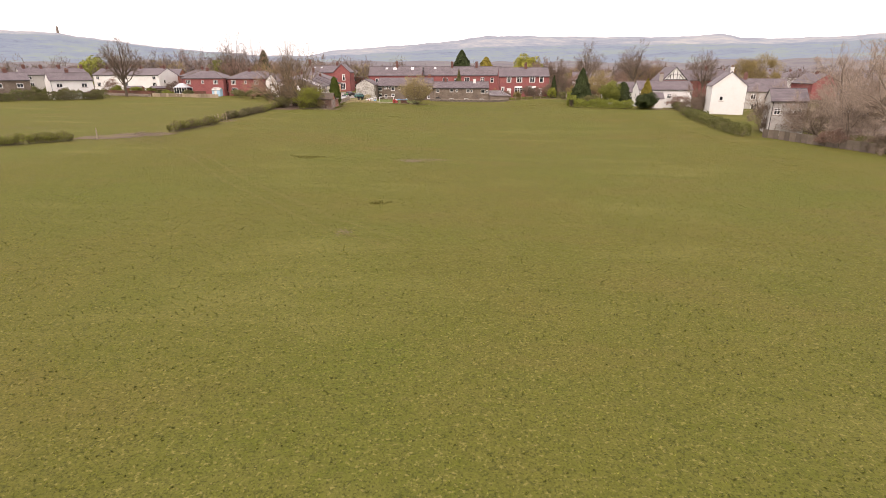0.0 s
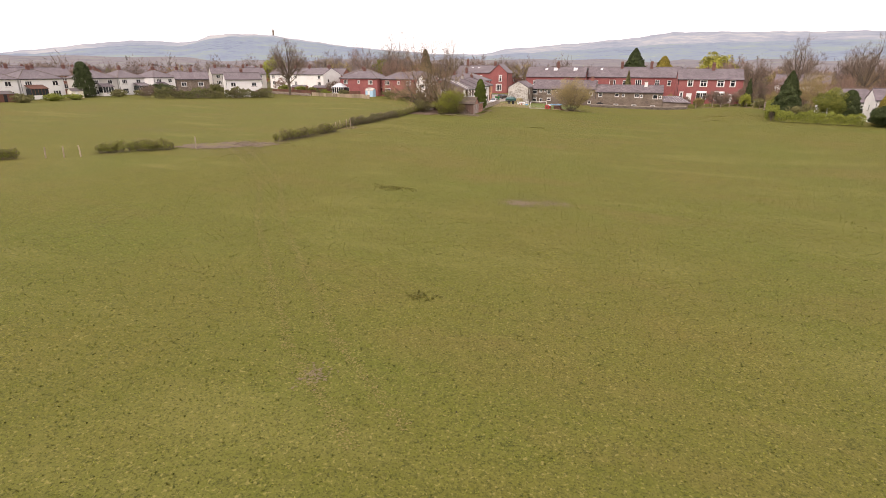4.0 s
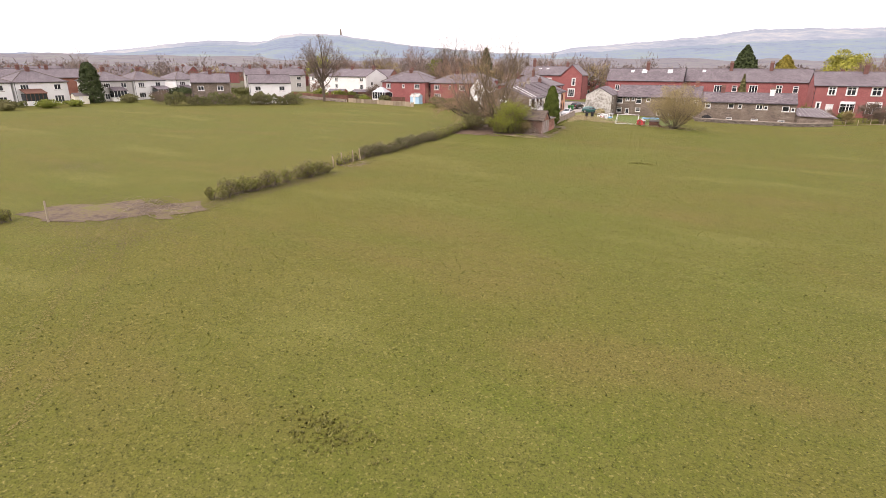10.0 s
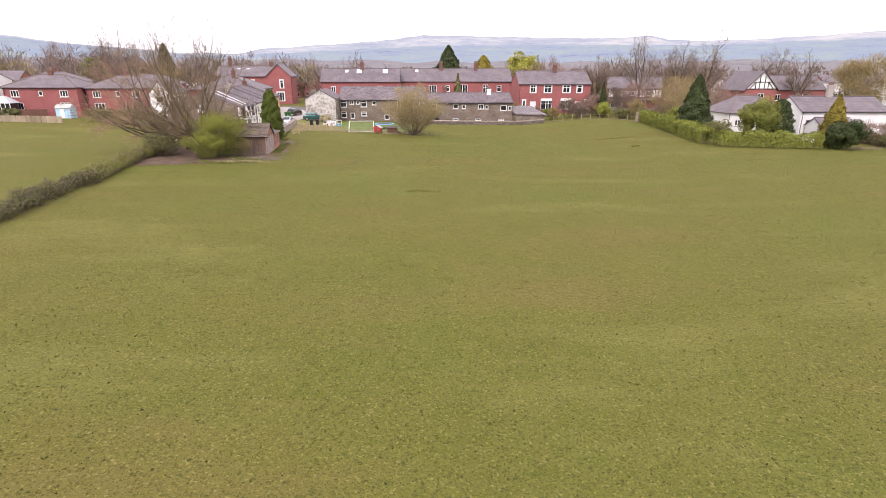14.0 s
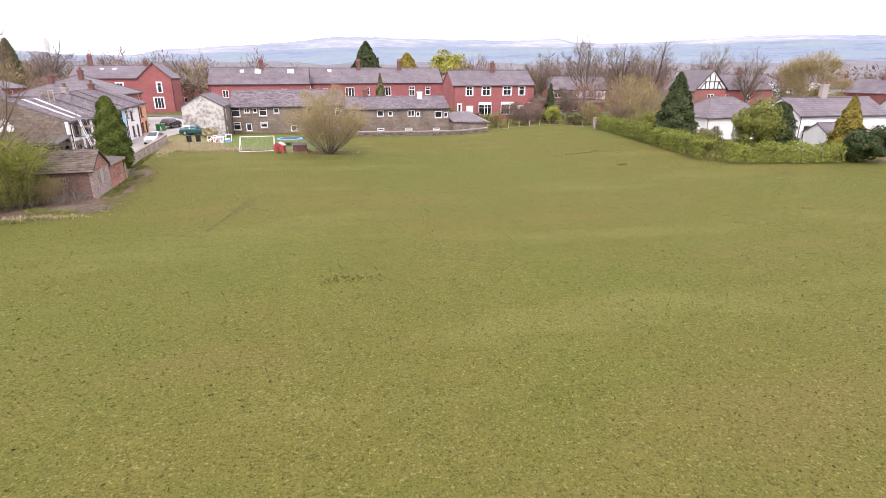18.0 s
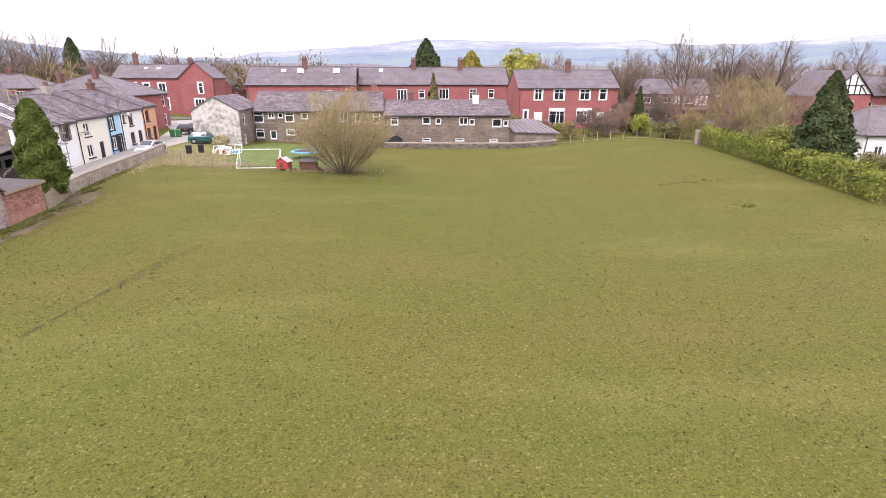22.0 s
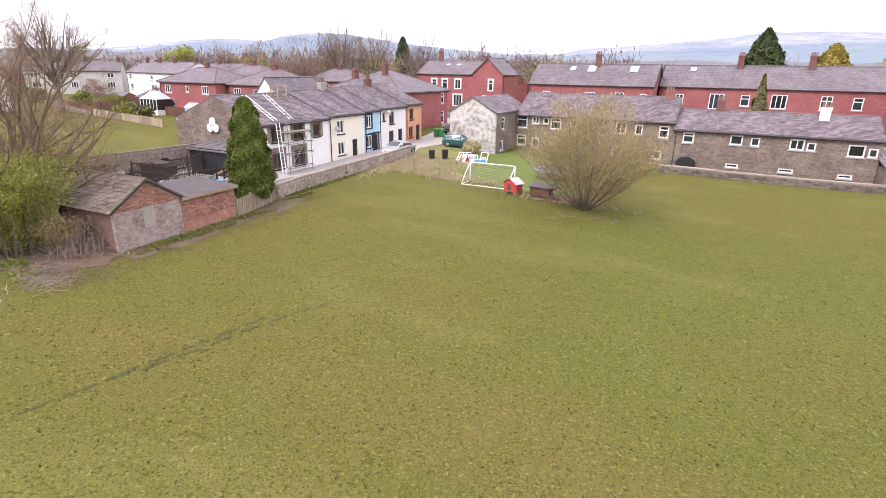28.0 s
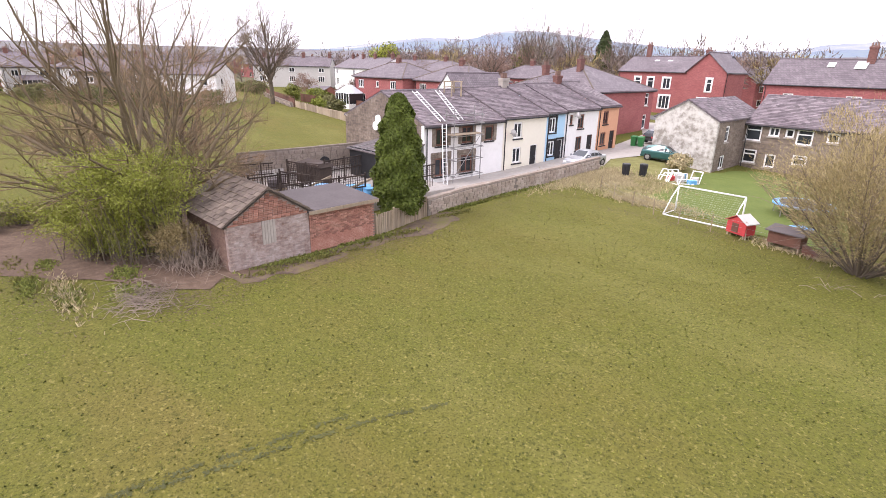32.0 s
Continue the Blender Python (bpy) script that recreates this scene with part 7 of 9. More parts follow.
def yard_bits():
    t = thing("timber_pile", -38.6, 131.0, 1.0, 8, "heap of old planks and sheets behind the shed", "timber")
    rng = np.random.default_rng(31)
    for i in range(14):
        ln = rng.uniform(1.4, 2.6)
        p = part("plank", Shape().box(-ln / 2, ln / 2, -0.08, 0.08, 0, 0.05, 0.008), M["wood"], t)
        p.location, p.rotation_euler = (rng.uniform(-0.6, 0.6), rng.uniform(-1.2, 1.2), 0.1 + i * 0.085), (radians(rng.normal(0, 4)), radians(rng.normal(0, 7)), radians(rng.uniform(-25, 25)))
    p = part("sheet", Shape().box(-1.1, 1.1, -0.6, 0.6, 1.35, 1.39), M["grey_stone"], t, "pale corrugated sheet")
    p.rotation_euler = (radians(8), radians(-9), radians(14))
    for xx, yy, rz, ln in ((-44.4, 133.4, 80, 2.6), (-41.0, 135.0, 20, 2.4), (-37.2, 133.2, 88, 5.4), (-37.0, 139.2, 92, 5.2), (-40.0, 132.6, 90, 3.0), (-44.0, 137.0, 15, 3.0), (-42.5, 139.0, 100, 3.6)):
        f = thing("trellis", xx, yy, 1.32, rz, "dark stained trellis fence panel in the yard", "fence", "yard trellis")
        part("rail", Shape().box(0, ln, -0.03, 0.03, 1.55, 1.63), M["dark_wood"], f)
        part("rail", Shape().box(0, ln, -0.03, 0.03, 0.85, 0.92), M["dark_wood"], f)
        for i in range(int(ln / 1.8) + 1):
            q = part("post", cached("trpost", lambda: Shape().box(-0.045, 0.045, -0.045, 0.045, -0.2, 1.75, 0.01).mesh("post", M["dark_wood"])), None, f)
            q.location = (i * 1.8, 0, 0)
        for i in range(int(ln / 0.16)):
            q = part("slat", cached("trslat", lambda: Shape().box(-0.014, 0.014, -0.012, 0.012, 0.1, 1.55).mesh("slat", M["dark_wood"])), None, f)
            q.location = (0.08 + i * 0.16, 0.035, 0)
        for k in range(4):
            part("slat", Shape().box(0, ln, 0.05, 0.07, 0.98 + k * 0.15, 1.0 + k * 0.15), M["dark_wood"], f)
    for xx, yy, zz, w_, d_, h_, rz, mt, nm, lab in ((-40.6, 137.4, 1.32, 1.6, 0.9, 0.5, 20, "white_paint", "tarpaulin", "crumpled white sheet over clutter in the yard"), (-42.8, 135.6, 1.32, 1.2, 1.0, 0.8, -30, "felt", "crate", "dark crate in the cluttered yard"), (-39.6, 139.8, 1.32, 1.5, 0.8, 0.35, 60, "blue_plastic", "tarpaulin", "crumpled blue tarpaulin in the yard"),
                                                     (-43.6, 138.8, 1.32, 2.4, 1.2, 1.5, 10, "dark_wood", "log_store", "dark timber log store in the yard"), (-41.6, 132.0, 1.0, 2.6, 1.6, 1.3, 12, "grey_stone", "low_shed", "low shed with pale roof behind the old shed")):
        c = thing(nm, xx, yy, zz, rz, lab, "clutter")
        part("body", Shape().box(-w_ / 2, w_ / 2, -d_ / 2, d_ / 2, 0, h_ * 0.8, 0.05), M["dark_wood" if nm in ("log_store", "low_shed") else mt], c)
        lid = Shape().solid([(-w_ * 0.55, -d_ * 0.56, h_ * 0.8), (w_ * 0.55, -d_ * 0.56, h_ * 0.8), (w_ * 0.55, d_ * 0.56, h_ * 0.8), (-w_ * 0.55, d_ * 0.56, h_ * 0.8)], [(-w_ * 0.5, -d_ * 0.5, h_ * 0.9), (w_ * 0.5, -d_ * 0.52, h_), (w_ * 0.45, d_ * 0.5, h_ * 0.95), (-w_ * 0.52, d_ * 0.5, h_)])
        part("cover", lid, M[mt], c)
    for k, (xa, ya, xb, yb, zt) in enumerate(((-39.4, 138.0, -38.0, 140.6, 2.6), (-38.2, 139.0, -37.4, 141.2, 2.9), (-42.0, 133.2, -39.4, 134.6, 2.2), (-41.4, 136.2, -40.0, 138.0, 2.4))):
        pl = thing("plank", xa, ya, 1.32, 0, "long pale plank propped in the yard", "plank", "yard planks")
        part("board", Shape().tube([(0, 0, 0.0), (xb - xa, yb - ya, zt - 1.32)], [0.09, 0.09], 4), M["wood"], pl)
    def butt(x, y, name, mat, label, w=0.6, h=0.75):
        b = thing(name, x, y, 1.32, 20, label, "barrel")
        part("body", Shape().tube([(0, 0, 0), (0, 0, 0.1), (0, 0, h * 0.6), (0, 0, h)], [w * 0.42, w * 0.46, w * 0.5, w * 0.47], 12), M[mat], b, smooth=True)
        part("lid", Shape().tube([(0, 0, h), (0, 0, h + 0.05)], [w * 0.52, w * 0.5], 12), M[mat], b)
    butt(-38.6, 136.6, "water_butt", "blue_plastic", "blue plastic drum in the yard", 1.0, 0.9)
    butt(-36.7, 138.6, "water_butt", "blue_plastic", "blue plastic drum beside the trellis", 0.7, 0.8)
    butt(-35.7, 139.6, "barrel", "white_paint", "small white drum beside the trellis", 0.5, 0.5)
    d = thing("yard_door", -45.95, 141.0, 0.95, 90, "black arched door leaning in the yard wall", "door")
    part("door_leaf", Shape().solid([(-0.45, -0.05, 0), (0.45, -0.05, 0), (0.45, 0.03, 0), (-0.45, 0.03, 0)], [(-0.45, -0.05, 1.2), (0.45, -0.05, 1.2), (0.45, 0.03, 1.2), (-0.45, 0.03, 1.2)]).tube([(0, -0.05, 1.2), (0, 0.03, 1.2)], [0.45, 0.45], 16), M["dark_paint"], d)
    l = thing("lean_to", -40.0, 142.4, 1.32, 90, "black timber lean-to against the cottage gable", "shed")
    s = Shape()
    pierced(s, 3.2, -0.2, 1.9, 0.08, [(0.5, 1.3, 0.9, 1.6), (1.7, 2.6, 0.9, 1.6)])
    part("front_wall", s, M["dark_paint"], l)
    for xx in (0.0, 3.12):
        part("side_wall", Shape().box(xx, xx + 0.08, 0.085, 4.6, -0.2, 2.1), M["dark_paint"], l)
    part("roof", Shape().solid([(-0.2, -0.2, 1.92), (3.35, -0.2, 2.45), (3.35, 4.8, 2.45), (-0.2, 4.8, 1.92)], [(-0.2, -0.2, 2.0), (3.35, -0.2, 2.53), (3.35, 4.8, 2.53), (-0.2, 4.8, 2.0)]), M["felt"], l)
    for k in range(4):
        part("batten", Shape().solid([(-0.2, 0.6 + k * 1.1, 2.003), (3.35, 0.6 + k * 1.1, 2.533), (3.35, 0.66 + k * 1.1, 2.533), (-0.2, 0.66 + k * 1.1, 2.003)], [(-0.2, 0.6 + k * 1.1, 2.04), (3.35, 0.6 + k * 1.1, 2.57), (3.35, 0.66 + k * 1.1, 2.57), (-0.2, 0.66 + k * 1.1, 2.04)]), M["metal"], l)


yard_bits()

# three pale discs on the stone gable
orn = thing("wall_ornament", -45.5, 145.72, 3.5, 0, "three white discs fixed as a clover on the gable", "ornament")
for dx, dz in ((0, 0.52), (-0.34, 0), (0.36, 0.0)):
    part("disc", Shape().tube([(dx, -0.08, 1.1 + dz), (dx, 0.02, 1.1 + dz)], [0.36, 0.36], 20), M["white_paint"], orn)

# ---------------------------------------------------------------- scaffold tower on the end cottage
sc = thing("scaffold", -38.9, 147.9, None, 90, "steel scaffold tower with ladders before the end cottage", "scaffold")
for x in (0.0, 2.9):
    for y in (0.15, 1.0):
        part("pole", Shape().tube([(x, y, 0), (x, y, 5.6)], [0.035, 0.035], 6), M["metal"], sc)
for z in (0.5, 1.7, 2.6, 3.5, 4.4, 5.0):
    for y in (0.15, 1.0):
        part("rail", Shape().tube([(-0.3, y, z), (3.2, y, z)], [0.03, 0.03], 6), M["metal"], sc)
    for x in (0.0, 2.9):
        part("transom", Shape().tube([(x, -0.05, z + 0.07), (x, 1.15, z + 0.07)], [0.03, 0.03], 6), M["metal"], sc)
for k in range(5):
    part("plank", Shape().box(-0.2, 3.1, 0.08 + k * 0.2, 0.26 + k * 0.2, 3.6, 3.64), M["wood"], sc)
part("brace", Shape().tube([(0, 0.15, 0.4), (2.9, 0.15, 3.6)], [0.025, 0.025], 6), M["metal"], sc)


def ladder(name, p, q, width, label, mat="white_paint"):
    p, q = Vector(p), Vector(q)
    ob = thing(name, p.x, p.y, p.z, 0, label, "ladder")
    d = q - p
    side = Vector((0, 1, 0))
    for s in (-1, 1):
        part("stile", Shape().tube([tuple(side * s * width / 2), tuple(d + side * s * width / 2)], [0.035, 0.035], 6), M[mat], ob)
    n = int(d.length / 0.3)
    for i in range(1, n):
        c = d * (i / n)
        part("rung", Shape().tube([tuple(c - side * width / 2), tuple(c + side * width / 2)], [0.02, 0.02], 5), M[mat], ob)


ladder("ladder", (-37.8, 146.0, 0.6), (-39.5, 147.3, 5.2), 0.4, "long pale ladder leaning on the cottage eaves")
ladder("roof_ladder", (-40.1, 147.7, 5.36), (-44.9, 148.9, 7.25), 0.45, "pale roof ladder lying on the slates")
ladder("roof_ladder", (-40.1, 149.6, 5.36), (-44.9, 151.4, 7.25), 0.45, "pale roof ladder lying on the slates")

rb_ = thing("roof_frame", -44.6, 151.9, 7.05, 0, "pale timber frame standing at an opened roof", "timber frame")
for dx in (0.0, 0.9):
    for dy in (0.0, 1.1):
        part("post", Shape().box(dx - 0.05, dx + 0.05, dy - 0.05, dy + 0.05, -0.25, 1.0), M["wood"], rb_)
for dy in (0.0, 1.1):
    part("rail", Shape().box(-0.1, 1.0, dy - 0.04, dy + 0.04, 0.9, 0.99), M["wood"], rb_)
for dx in (0.0, 0.9):
    part("rail", Shape().box(dx - 0.04, dx + 0.04, 0.05, 1.05, 0.45, 0.54), M["wood"], rb_)

# satellite dish and lamp on the cottages
for yy, zz in ((155.2, 4.0), (164.4, 5.0)):
    dish = thing("satellite_dish", -39.93, yy, zz, 90, "white satellite dish on the cottage front", "dish", "dishes")
    bowl = Shape()
    bowl.tube([(0, -0.42, 0.05), (0, -0.34, 0.02), (0, -0.28, 0.0)], [0.33, 0.2, 0.04], 14)
    part("bowl", bowl, M["grey_render"], dish, smooth=True)
    part("bracket", Shape().tube([(0, -0.3, 0), (0, 0.0, -0.05)], [0.03, 0.03], 6), M["metal"], dish)
    part("arm", Shape().tube([(0, -0.4, -0.28), (0, -0.78, -0.05)], [0.015, 0.015], 5), M["metal"], dish)

# ---------------------------------------------------------------- garden: goal, hutches, trampoline
def goal():
    ob = thing("goal", -24.9, 152.9, None, 0, "small white football goal with net seen from behind", "goal")
    zc = 1.65
    part("crossbar", Shape().tube([(0, 1.7, zc), (4.05, 1.7, zc)], [0.05, 0.05], 8), M["white_paint"], ob, smooth=True)
    for x in (0.0, 4.05):
        part("post", Shape().tube([(x, 1.7, 0), (x, 1.7, zc)], [0.05, 0.05], 8), M["white_paint"], ob, smooth=True)
        part("stay", Shape().tube([(x, 1.7, zc), (x, 0.9, zc * 0.62), (x, 0.0, 0.06)], [0.04, 0.04, 0.04], 8), M["white_paint"], ob, smooth=True)
        part("side_bar", Shape().tube([(x, 0, 0.05), (x, 1.7, 0.05)], [0.035, 0.035], 6), M["white_paint"], ob)
    part("back_bar", Shape().tube([(0, 0, 0.05), (4.05, 0, 0.05)], [0.04, 0.04], 8), M["white_paint"], ob)
    n = Shape()
    for i in range(1, 27):
        x = i * 0.15
        n.tube([(x, 1.7, zc), (x, 0.9, zc * 0.6), (x, 0, 0.06)], [0.002, 0.002, 0.002], 3)
    for k in range(1, 15):
        t = k / 15
        y, z = 1.7 * (1 - t), zc * (1 - t) + 0.06 * t - 0.02
        n.tube([(0, y, z), (4.05, y, z)], [0.004, 0.004], 3)
    part("net", n, M["net"], ob)


goal()
hut = thing("hutch", -20.1, 152.3, None, -20, "red painted wooden hen house with pitched roof", "hutch")
part("body", Shape().box(-0.6, 0.6, -0.4, 0.4, 0.2, 0.85).solid([(-0.6, -0.4, 0.85), (0.6, -0.4, 0.85), (0.6, 0.4, 0.85), (-0.6, 0.4, 0.85)], [(-0.02, -0.4, 1.2), (0.02, -0.4, 1.2), (0.02, 0.4, 1.2), (-0.02, 0.4, 1.2)]), M["red_paint"], hut)
part("roof", Shape().solid([(-0.72, -0.5, 0.84), (0, -0.5, 1.25), (0, 0.5, 1.25), (-0.72, 0.5, 0.84)][::-1], [(-0.72, -0.5, 0.88), (0, -0.5, 1.29), (0, 0.5, 1.29), (-0.72, 0.5, 0.88)][::-1]), M["red_paint"], hut)
part("roof", Shape().solid([(0.002, -0.5, 1.25), (0.72, -0.5, 0.84), (0.72, 0.5, 0.84), (0.002, 0.5, 1.25)][::-1], [(0.002, -0.5, 1.29), (0.72, -0.5, 0.88), (0.72, 0.5, 0.88), (0.002, 0.5, 1.29)][::-1]), M["grey_render"], hut, "pale felted slope")
for sx in (-0.5, 0.5):
    for sy in (-0.33, 0.33):
        part("leg", Shape().box(sx - 0.04, sx + 0.04, sy - 0.04, sy + 0.04, 0, 0.2), M["wood"], hut)
part("door", Shape().box(-0.25, 0.15, -0.43, -0.402, 0.3, 0.8), M["brown_wood"], hut)
hut2 = thing("hutch", -17.7, 152.0, None, -8, "dark brown wooden rabbit hutch with felt roof", "hutch")
part("body", Shape().box(-0.8, 0.8, -0.4, 0.4, 0.3, 0.95), M["brown_wood"], hut2)
part("roof", Shape().solid([(-0.95, -0.55, 0.93), (0.95, -0.55, 0.93), (0.95, 0.5, 1.1), (-0.95, 0.5, 1.1)], [(-0.95, -0.55, 0.99), (0.95, -0.55, 0.99), (0.95, 0.5, 1.16), (-0.95, 0.5, 1.16)]), M["felt"], hut2)
for sx in (-0.74, 0.74):
    for sy in (-0.34, 0.34):
        part("leg", Shape().box(sx - 0.04, sx + 0.04, sy - 0.04, sy + 0.04, 0, 0.3), M["wood"], hut2)
part("ramp", Shape().solid([(0.85, -0.2, 0.0), (1.6, -0.2, 0.0), (1.6, 0.2, 0.0), (0.85, 0.2, 0.0)], [(0.85, -0.2, 0.5), (1.6, -0.2, 0.05), (1.6, 0.2, 0.05), (0.85, 0.2, 0.5)]), M["brown_wood"], hut2)
tr = thing("trampoline", -19.2, 160.2, None, 0, "round blue garden trampoline on steel legs", "trampoline")
part("pad", Shape().tube([(0, 0, 0.78), (0, 0, 0.86)], [1.75, 1.72], 24), M["blue_plastic"], tr)
part("mat", Shape().tube([(0, 0, 0.855), (0, 0, 0.875)], [1.35, 1.35], 24), M["dark_paint"], tr)
for k in range(6):
    a = k * math.pi / 3
    part("leg", Shape().tube([(1.6 * math.cos(a), 1.6 * math.sin(a), 0), (1.6 * math.cos(a), 1.6 * math.sin(a), 0.8)], [0.03, 0.03], 6), M["metal"], tr)
sl = thing("paddling_pool", -18.2, 156.6, None, 0, "small flat blue paddling pool on the lawn", "pool")
part("basin", Shape().tube([(0, 0, 0.0), (0, 0, 0.16), (0, 0, 0.18)], [0.62, 0.66, 0.58], 16), M["blue_plastic"], sl)

# wire fence between the garden and the field
wf = thing("wire_fence", -31.0, 155.4, None, 0, "thin leaning posts with sagging wire along the garden", "fence")
rngf = np.random.default_rng(12)
fence_pts = [(-31.0 + i * 1.9, 155.4 - 3.6 * min(1, i / 4) ** 0.7) for i in range(9)]
for i, (x, y) in enumerate(fence_pts):
    p = part("post", Shape().tube([(0, 0, -0.2), (rngf.normal(0, 0.06), rngf.normal(0, 0.06), 1.05)], [0.035, 0.03], 6), M["wood"], wf)
    p.location = (x + 31.0, y - 155.4, hill(x, y) - hill(-31.0, 155.4))
for zz in (0.35, 0.65, 0.95):
    part("wire", Shape().tube([(x + 31.0, y - 155.4, hill(x, y) - hill(-31, 155.4) + zz) for x, y in fence_pts], [0.006] * len(fence_pts), 4), M["metal"], wf)

def willow(x, y, reach, height, seed, label):
    """A round many-stemmed willow: fanning stems, fine rods and a haze of opening buds."""
    rng = np.random.default_rng(seed)
    rods = Shape()
    ob = thing("willow", x, y, None, 0, label, "tree")
    tips = []
    for k in range(26):
        a, f = k * 2.4, math.sqrt((k + 0.5) / 26)
        d = Vector((math.cos(a) * f * 0.95 + 0.09, math.sin(a) * f * 0.95, 1.05 - 0.45 * f)).normalized()
        p = Vector((math.cos(a) * 0.3 * f, math.sin(a) * 0.3 * f, -0.1))
        ln = height * (0.95 - 0.22 * f)
        pts = [p]
        for i in range(5):
            d = (d + Vector(rng.normal(0, 0.06, 3)) + Vector((0, 0, 0.05))).normalized()
            p = p + d * ln / 5
            pts.append(p)
        part("stem", Shape().tube([tuple(q) for q in pts], [0.06, 0.05, 0.04, 0.028, 0.016, 0.008], 5), M["bark"], ob)
        for m in range(34):
            i = int(rng.integers(1, 5))
            q = pts[i].lerp(pts[i + 1] if i < 5 else pts[i], rng.uniform())
            e = (d + Vector(rng.normal(0, 0.55, 3))).normalized() * rng.uniform(0.8, 1.9)
            mid = q + e * 0.5 + Vector(rng.normal(0, 0.06, 3))
            end = q + e + Vector((0, 0, -0.08))
            rods.tube([tuple(q), tuple(mid), tuple(end)], [0.014, 0.009, 0.004], 3)
            tips += [tuple(mid), tuple(end), tuple(q.lerp(end, 0.75))]
    part("rod_haze", rods, M["twig"], ob)["kind"] = "stuff"
    t = np.array(tips)
    q, _ = blob_points(rng, 30000, reach * 1.12, reach * 1.12, height * 0.57, lumps=60, shell=0.06)
    q[:, 2] += height * 0.55
    q[:, 0] += 0.09 * q[:, 2]
    p = np.concatenate([t[rng.integers(0, len(t), 26000)] + rng.normal(0, 0.26, (26000, 3)), q])
    p = p[(p[:, 2] > 0.7) & (np.hypot(p[:, 0], p[:, 1]) < 0.7 + 1.15 * p[:, 2])]
    part("bud_haze", sprigs(rng, p, unit(p - np.array([0, 0, height * 0.2])) + np.array([0.0, 0.0, 0.3]), 0.24, 0.014, M["willow_bud"], "buds"), None, ob)
    return ob


M["willow_bud"] = surface("willow_bud", [(0.27, 0.215, 0.105), (0.40, 0.325, 0.165)], fine=2.0, coarse=0.3, rough=0.9, bump=0.0, island=0.35)
willow(-14.2, 150.9, 4.7, 7.9, 104, "round many-stemmed willow with tiny olive buds")

stone_run("garden_wall", [(-11.5, 170.6), (1.0, 171.6), (13.2, 173.4)], 0.65, 0.45, "dark_stones", "rough dry-stone garden wall", 25, piece=(0.45, 0.2))


